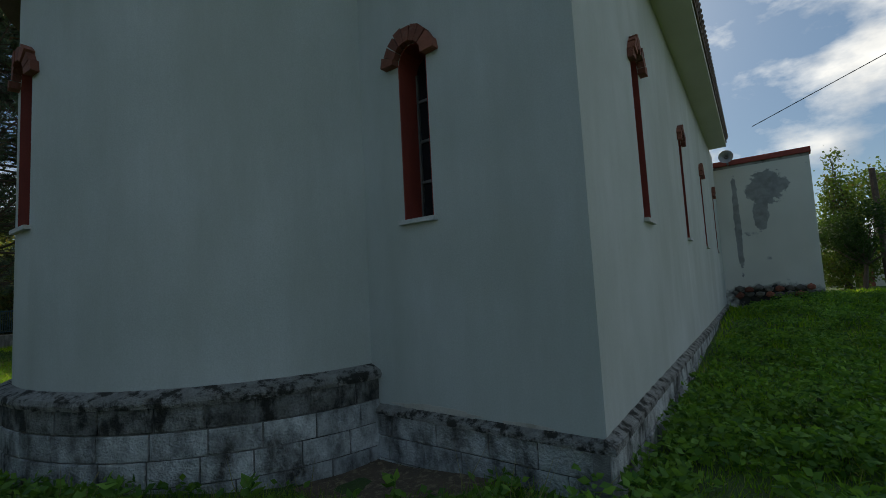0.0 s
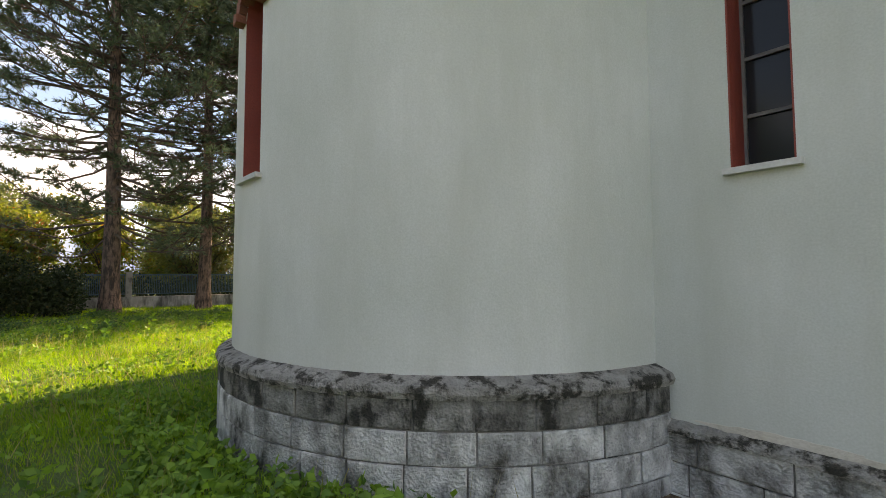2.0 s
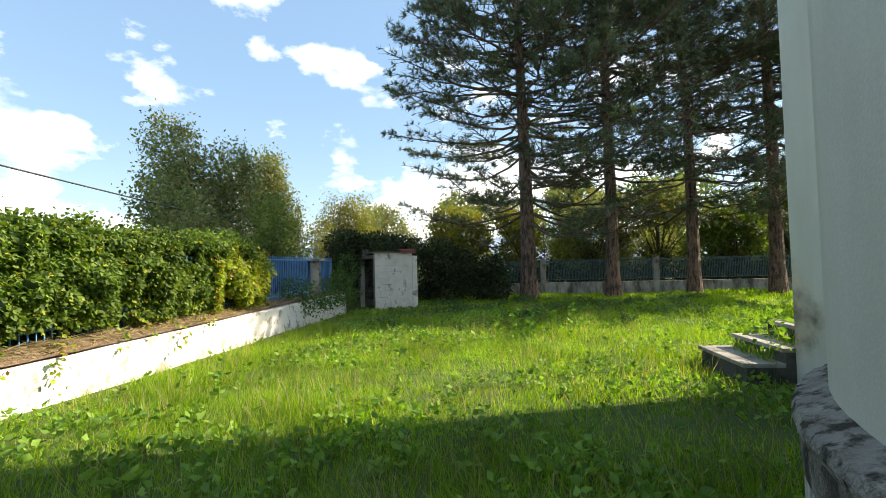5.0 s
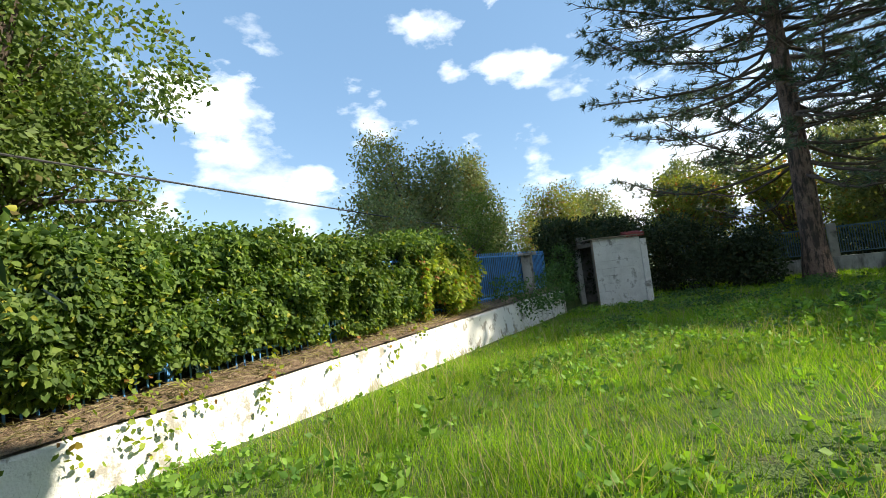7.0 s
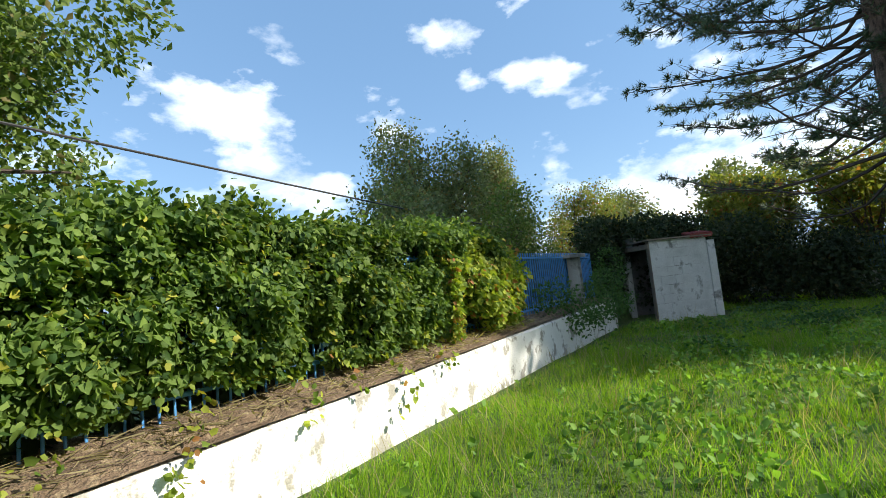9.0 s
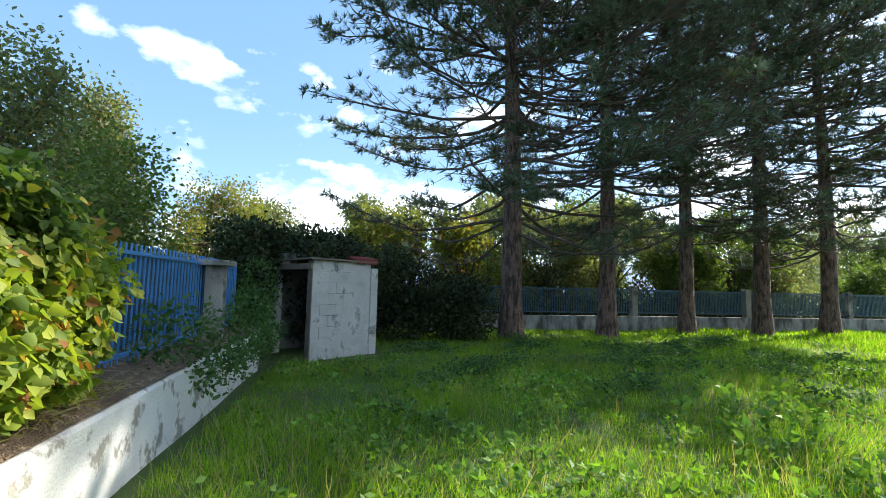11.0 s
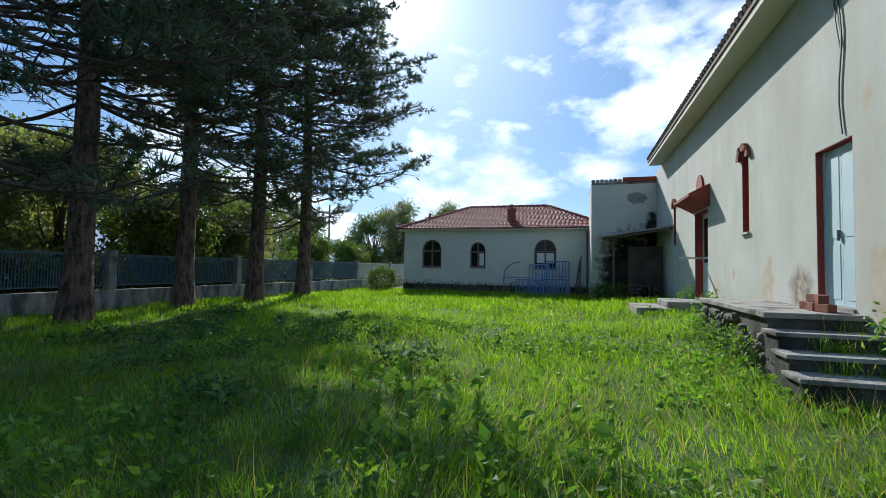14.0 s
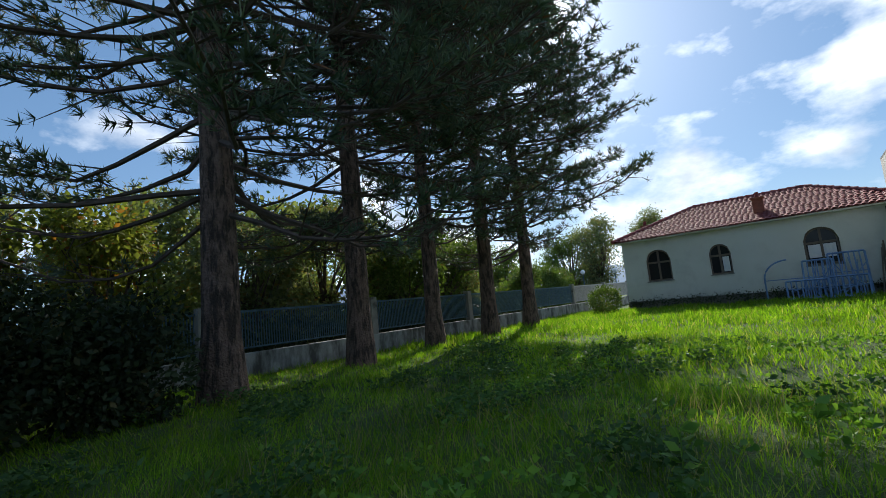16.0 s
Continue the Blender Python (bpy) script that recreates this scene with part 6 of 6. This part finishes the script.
heap("ivy", [(-20.9, -5.9, 0.85, 0.9, 0.35, 0.5), (-19.4, -5.95, 0.75, 0.8, 0.25, 0.3), (-17.4, -5.9, 0.8, 0.9, 0.25, 0.35), (-21.9, -6.0, 1.2, 0.5, 0.4, 0.8)] + [(-21.6 + 0.33 * i, -5.55 - 0.12 * (i % 2), 0.45 - 0.05 * (i % 4), 0.26, 0.14, 0.16 + 0.05 * (i % 3)) for i in range(14)], NETTLE, 4200, 0.085, 151, "green creeper along the wall by the shed")
heap("shrub", [(-26.6, 22.6, 0.5, 0.9, 0.8, 0.75)], BROAD, 2600, 0.13, 152, "round green shrub by the pine-side fence")

# creeper over the shed's doorway and roof edge
sp = [at_shed(u, d, z) for u, d, z in ((-0.12, 1.75, 1.55), (-0.12, 1.95, 0.9), (-0.10, 1.9, 0.4), (-0.1, 1.5, 1.95), (0.3, 0.35, 2.06), (0.75, 0.4, 2.10), (1.2, 0.55, 2.08), (0.2, 1.0, 2.2), (0.8, 1.2, 2.3), (1.4, 1.2, 2.25))]
heap("ivy", [(SC[0] + a, SC[1] + b, c, 0.32, 0.32, 0.40 if c < 2 else 0.24) for a, b, c in sp], DARKLEAF, 5200, 0.10, 154, "dark creeper hanging over the shed doorway")
# weeds at wall bases, on the steps and along the house
for nm, spots_, mt, cnt, lf, sd, lb in (
        ("weeds", [(-11.75, 11.0, 0.25, 0.25, 0.25, 0.35), (-11.7, 13.3, 0.3, 0.25, 0.3, 0.4), (-11.62, 3.4, 0.45, 0.15, 0.4, 0.35), (-11.6, 10.6, 0.25, 0.15, 0.2, 0.45), (-12.8, 10.7, 0.0, 0.3, 0.3, 0.2), (-12.7, 7.6, 0.2, 0.3, 0.3, 0.22)], WEED, 900, 0.10, 155, "leafy weeds at the foot of the church wall"),
        ("weeds", [(-12.72, 4.4 + 0.33 * i, 0.02 + 0.09 * (i % 3), 0.10, 0.2, 0.14) for i in range(10)], WEED, 1100, 0.07, 156, "small weeds in the rubble of the porch"),
        ("weeds", [(-25.5 + 0.62 * i, 24.05, 0.08 + 0.05 * (i % 3), 0.38, 0.12, 0.16) for i in range(18)], DARKLEAF, 2200, 0.10, 157, "dark weeds along the base of the house"),
        ("weeds", [(-14.2 + 0.42 * i, 19.6 - 0.2 * (i % 3), 0.25, 0.35, 0.3, 0.32 + 0.1 * (i % 2)) for i in range(7)], WEED, 1600, 0.10, 158, "tall weeds before the sooty lean-to")):
    tagged(heap(nm, spots_, mt, cnt, lf, sd, lb), lb, "weeds", kind="stuff")
rng = np.random.default_rng(159)
pp = np.concatenate([np.stack((rng.normal(cx, 0.14, k), rng.normal(cy, 0.05, k), np.full(k, cz)), axis=1) for cx, cy, cz, k in ((-12.1, 3.60, 0.25, 60), (-11.85, 3.58, 0.25, 40), (-12.2, 3.16, 0.06, 60), (-11.8, 3.12, 0.06, 50), (-11.65, 4.0, 0.46, 25))])
wy = np.column_stack((rng.normal(size=(len(pp), 2)) * 0.35, np.ones(len(pp))))
SPEAR = ([(-0.035, 0, 0), (0.035, 0, 0), (0, 1, 0.25)], [(0, 1, 2)])
tagged(new("grass_tuft", scatter("grass_tuft", SPEAR[0], SPEAR[1], pp, frames_along(wy, rng), rng.uniform(0.10, 0.24, len(pp)), GRASS)), "grass tufts growing in the joints of the steps", "grass", kind="stuff")
# dry stems and litter on the bank
lx = rng.uniform(-16, -2, 2600)
ls = rng.uniform(0.03, 0.45, 2600)
lp2 = np.stack((lx, np.array([wall_y(a) for a in lx]) - ls, 0.36 + 0.12 * np.array([smooth(-9, -19, a) for a in lx]) + 0.06 + 0.10 * ls / 0.45 + rng.uniform(0, 0.03, 2600)), axis=1)
lw = np.column_stack((rng.normal(size=(2600, 2)), rng.normal(size=2600) * 0.15 + 0.05))
tagged(new("dry_litter", scatter("dry_litter", SPEAR[0], SPEAR[1], lp2, frames_along(lw, rng), rng.uniform(0.06, 0.22, 2600), SEEDHEAD)), "dry straw and dead vine stems on the wall top", "litter", kind="stuff")

# ---- grass ----
PATHLINE = [(1.0, -0.3), (-4.5, -0.2), (-7.0, -1.0), (-9.0, -2.6), (-11.8, -3.9), (-14.0, -3.2), (-18.5, -2.6)]


def path_distance(p):
    best = np.full(len(p), 1e9)
    for (ax, ay), (bx, by) in zip(PATHLINE, PATHLINE[1:]):
        d = np.array([bx - ax, by - ay])
        t = np.clip(((p - (ax, ay)) @ d) / (d @ d), 0, 1)
        best = np.minimum(best, np.linalg.norm(p - (np.array([ax, ay]) + t[:, None] * d), axis=1))
    return best


def on_grass(p):
    x, y = p[:, 0], p[:, 1]
    ok = (y > -5.55) & (x > -28.9) & ~((x > WEST_X - 0.08) & (x < EAST_X + 0.12 - 0.0568 * (y - FRONT_Y)) & (y > FRONT_Y - 0.1) & (y < 20.5))
    ok &= np.hypot(x - APSE[0], y - APSE[1]) > APSE_R + 0.2
    ok &= ~((x > -12.75) & (x < -11.4) & (y > 2.7) & (y < 7.5)) & ~((x > -13.5) & (x < -11.4) & (y > 11.0) & (y < 13.2))
    ok &= ~((x > HX0 - 0.05) & (x < HX1) & (y > HY0 - 0.06)) & ~((x > AX0) & (x < AX1) & (y > AY0 - 0.05) & (y < AY1))
    ok &= ((x + 3.1) / 1.1) ** 2 + ((y - 3.0) / 0.52) ** 2 > 1.0
    ok &= ~((x < -21.7) & (x > -24.2) & (y < -3.3))
    return ok


BLADE = ([(-0.5, 0, 0), (0.5, 0, 0), (-0.38, 0.5, 0.07), (0.38, 0.5, 0.07), (0.0, 1.0, 0.32)], [(0, 1, 3), (0, 3, 2), (2, 3, 4)])


def blades(name, lo, hi, per_m2, length, width, seed, mat, label, area=(-29, 6, -5.5, 24.5), clump=True):
    rng = np.random.default_rng(seed)
    x0, x1, y0, y1 = area
    n = int((x1 - x0) * (y1 - y0) * per_m2)
    p = np.stack((rng.uniform(x0, x1, n), rng.uniform(y0, y1, n)), axis=1)
    d = path_distance(p)
    p = p[(d >= lo) & (d < hi)]
    p = p[on_grass(p)]
    patch = np.array([noise.noise((a * 0.55, b * 0.55, 2.0)) + 0.6 * noise.noise((a * 2.1, b * 2.1, 5.0)) for a, b in p])
    if clump:
        keep = rng.random(len(p)) < np.clip(0.78 + 0.6 * patch, 0.25, 1)
        p, patch = p[keep], patch[keep]
    n = len(p)
    pos = np.column_stack((p, ground_many(p) - 0.015))
    lean = np.array([[noise.noise((a * 0.4, b * 0.4, 9.0)), noise.noise((a * 0.4, b * 0.4, 19.0))] for a, b in p])
    way = np.column_stack((lean[:, 0] * 0.55 + rng.normal(size=n) * 0.36, lean[:, 1] * 0.55 + rng.normal(size=n) * 0.36, np.ones(n)))
    size = length * rng.uniform(0.45, 1.25, n) * (1 + 0.55 * patch)
    wide = width * rng.uniform(0.7, 1.3, n)
    rot = frames_along(way, rng)
    tv, tf = np.array(BLADE[0]), np.array(BLADE[1])
    loc = tv[None] * np.stack((wide, size, size), axis=1)[:, None, :]
    v = pos[:, None, :] + np.einsum("nij,nkj->nki", rot, loc)
    f = tf[None] + (np.arange(n) * len(tv))[:, None, None]
    return tagged(new(name, raw_mesh(name, v.reshape(-1, 3), f.reshape(-1, 3), mat)), label, "grass", kind="stuff")


blades("grass", 0.0, 3.2, 1750, 0.145, 0.0056, 161, GRASS, "long green meadow grass along the walked line")
blades("grass", 3.2, 7.0, 880, 0.15, 0.0080, 162, GRASS, "green meadow grass of the churchyard")
blades("grass", 7.0, 14.0, 340, 0.165, 0.015, 163, GRASS, "green meadow grass of the churchyard")
blades("grass", 14.0, 60.0, 150, 0.20, 0.032, 164, GRASS, "distant meadow grass of the churchyard")
blades("seed_grass", 0.0, 9.0, 44, 0.36, 0.007, 165, SEEDHEAD, "dry seed stalks above the grass", area=(-22, 0, -5.5, 3))

rng = np.random.default_rng(170)
n = 9000
p = np.stack((rng.uniform(-22, 5, n), rng.uniform(-5.4, 8, n)), axis=1)
p = np.concatenate((p, np.stack((rng.uniform(-9, -1, 3500), rng.uniform(-2, 3.2, 3500)), axis=1)))
p = p[on_grass(p)]
shade = np.array([noise.noise((a * 0.5, b * 0.5, 31.0)) for a, b in p])
p = p[(shade > 0.08) | (rng.random(len(p)) < 0.12)]
per = 7
pos = np.repeat(np.column_stack((p, ground_many(p) + 0.02)), per, axis=0)
pos[:, :2] += rng.normal(size=(len(pos), 2)) * 0.035
pos[:, 2] += rng.uniform(0.0, 0.13, len(pos))
way = np.column_stack((rng.normal(size=(len(pos), 2)), rng.uniform(0.1, 0.8, len(pos))))
tagged(new("weeds", scatter("weeds", LEAF[0], LEAF[1], pos, frames_along(way, rng), rng.uniform(0.05, 0.11, len(pos)), WEED)), "low broad-leaved weeds among the grass", "weeds", kind="stuff")

# leafy patches in the shade of the pines
p = np.stack((rng.uniform(-25.5, -15.5, 8000), rng.uniform(-4.5, 8, 8000)), axis=1)
p = p[on_grass(p)]
tuft = np.array([noise.noise((a * 0.8, b * 0.8, 51.0)) + 0.6 * noise.noise((a * 2.2, b * 2.2, 53.0)) for a, b in p])
near = 0.26 + 0.12 * np.maximum(0, p[:, 0] + 19.5)
p, tuft = p[tuft > near], tuft[tuft > near]
pos = np.repeat(np.column_stack((p, ground_many(p) + 0.06 + 0.10 * tuft)), 8, axis=0)
pos[:, :2] += rng.normal(size=(len(pos), 2)) * 0.06
pos[:, 2] += rng.uniform(-0.04, 0.15, len(pos))
way = np.column_stack((rng.normal(size=(len(pos), 2)), rng.uniform(-0.1, 0.7, len(pos))))
tagged(new("weeds", scatter("weeds", LEAF[0], LEAF[1], pos, frames_along(way, rng), rng.uniform(0.045, 0.095, len(pos)), NETTLE)), "dark nettle patches in the shade of the pines", "weeds", kind="stuff")

# dense leafy ground cover beside the east wall
p = np.stack((rng.uniform(-1.2, 6, 9500), 1.2 + 19 * rng.uniform(0, 1, 9500) ** 1.5), axis=1)
p = p[on_grass(p)]
tuft = np.array([noise.noise((a * 1.3, b * 1.3, 41.0)) for a, b in p])
p, tuft = p[tuft > -0.12], tuft[tuft > -0.12]
pos = np.repeat(np.column_stack((p, ground_many(p) + 0.05 + 0.16 * np.maximum(tuft, 0))), 10, axis=0)
pos[:, :2] += rng.normal(size=(len(pos), 2)) * 0.06
pos[:, 2] += rng.uniform(-0.03, 0.16, len(pos))
way = np.column_stack((rng.normal(size=(len(pos), 2)), rng.uniform(-0.1, 0.6, len(pos))))
tagged(new("weeds", scatter("weeds", LEAF[0], LEAF[1], pos, frames_along(way, rng), rng.uniform(0.05, 0.11, len(pos)), WEED)), "dense leafy ground cover beside the church wall", "weeds", kind="stuff")

# tall single weeds near the walked line
me = None
rw = np.random.default_rng(171)
for i, (x, y, h) in enumerate(((-15.55, 0.05, 0.50), (-16.5, -0.35, 0.45), (-16.0, 0.9, 0.5), (-14.9, 0.35, 0.4), (-17.6, 0.8, 0.5), (-18.3, 0.3, 0.45), (-17.0, 1.5, 0.5), (-15.2, 1.2, 0.4), (-16.4, 0.2, 0.55), (-16.15, 0.45, 0.45), (-16.8, 0.5, 0.5), (-15.7, -0.3, 0.4), (-17.3, 0.1, 0.45), (-12.6, -1.9, 0.35), (-10.4, -3.6, 0.35), (-5.2, 0.45, 0.32), (-4.1, 1.15, 0.30), (-3.55, 1.9, 0.25), (-2.6, 2.6, 0.28), (-5.8, 0.45, 0.3))):
    root = tagged(empty("weed_plant", (x, y, ground_z(x, y) - 0.01)), "tall leafy weed standing above the grass", "weed", "tall weeds")
    bm = bmesh.new()
    tube(bm, [(0, 0, 0), (0.02, 0.01, h * 0.5), (0.03, 0.03, h)], [0.006, 0.005, 0.002], 5)
    part("stem", bm, WEED, root)
    k = 16
    zz = rw.uniform(0.12, 1.0, k) * h
    pp = np.stack((0.03 * zz / h, 0.02 * zz / h, zz), axis=1)
    ww = np.column_stack((rw.normal(size=(k, 2)), rw.uniform(0.2, 0.9, k)))
    lv = new("leaves", scatter("leaves", LEAF[0], LEAF[1], pp, frames_along(ww, rw), rw.uniform(0.08, 0.16, k), WEED))
    lv.parent = root

# ---- plinth blocks ----
rk = random.Random(44)


def block(parent, at, u0, u1, z0, z1, proud, mat=PLINTH):
    bm = bmesh.new()
    e = 0.010
    v = []
    n = 4
    for d, i in ((0.03, 0.0), (-proud + 0.006, 0.0), (-proud, e)):
        v.append([[bm.verts.new(at(u0 + i + (u1 - u0 - 2 * i) * k / n, d + 0.004 * rk.uniform(-1, 1), z)) for k in range(n + 1)] for z in (z0 + i, z1 - i)])
    for a, b in zip(v, v[1:]):
        for k in range(n):
            bm.faces.new((a[0][k], a[0][k + 1], b[0][k + 1], b[0][k]))
            bm.faces.new((a[1][k], b[1][k], b[1][k + 1], a[1][k + 1]))
        bm.faces.new((a[0][0], b[0][0], b[1][0], a[1][0]))
        bm.faces.new((a[0][n], a[1][n], b[1][n], b[0][n]))
    for k in range(n):
        bm.faces.new((v[2][0][k], v[2][0][k + 1], v[2][1][k + 1], v[2][1][k]))
    part("block", bm, mat, parent)


def at_ring(u, d, z):
    a = u / P_R
    return (APSE[0] + (P_R - d) * math.sin(a) + 6.3, APSE[1] - (P_R - d) * math.cos(a) - 12, z)


for r in range(5):
    z1 = 0.61 - 0.235 * r
    u, end = -join_a * P_R - 0.22 * (r % 2), join_a * P_R
    while u < end:
        w = rk.uniform(0.40, 0.50)
        a, b = max(u, -join_a * P_R), min(u + w - 0.014, end)
        if b - a > 0.08:
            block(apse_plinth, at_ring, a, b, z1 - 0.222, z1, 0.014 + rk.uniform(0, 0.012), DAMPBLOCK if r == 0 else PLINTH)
        u += w
for r in range(4):
    z1 = 0.25 - 0.235 * r
    u = -3.75 - 0.2 * (r % 2)
    while u < EAST_X:
        w = rk.uniform(0.45, 0.60)
        a, b = max(u, -3.72), min(u + w - 0.014, EAST_X + 0.055)
        if b - a > 0.08:
            block(front_plinth, lambda q, d, z: (q + 6.3, FRONT_Y - 0.03 + d - 12, z), a, b, z1 - 0.222, z1, 0.015 + rk.uniform(0, 0.014))
        u += w
for r in range(5):
    u = FRONT_Y - 0.02 - 0.2 * (r % 2)
    while u < 15.0:
        w = rk.uniform(0.45, 0.62)
        z1 = plinth_top_east(u + w / 2) - 0.085 - 0.235 * r
        a, b = max(u, FRONT_Y - 0.05), u + w - 0.014
        if z1 > -0.2:
            block(east_plinth, lambda q, d, z: (east_x(q) + 0.03 - d + 6.3, q - 12, z), a, b, z1 - 0.215, z1, 0.012 + rk.uniform(0, 0.016))
        u += w
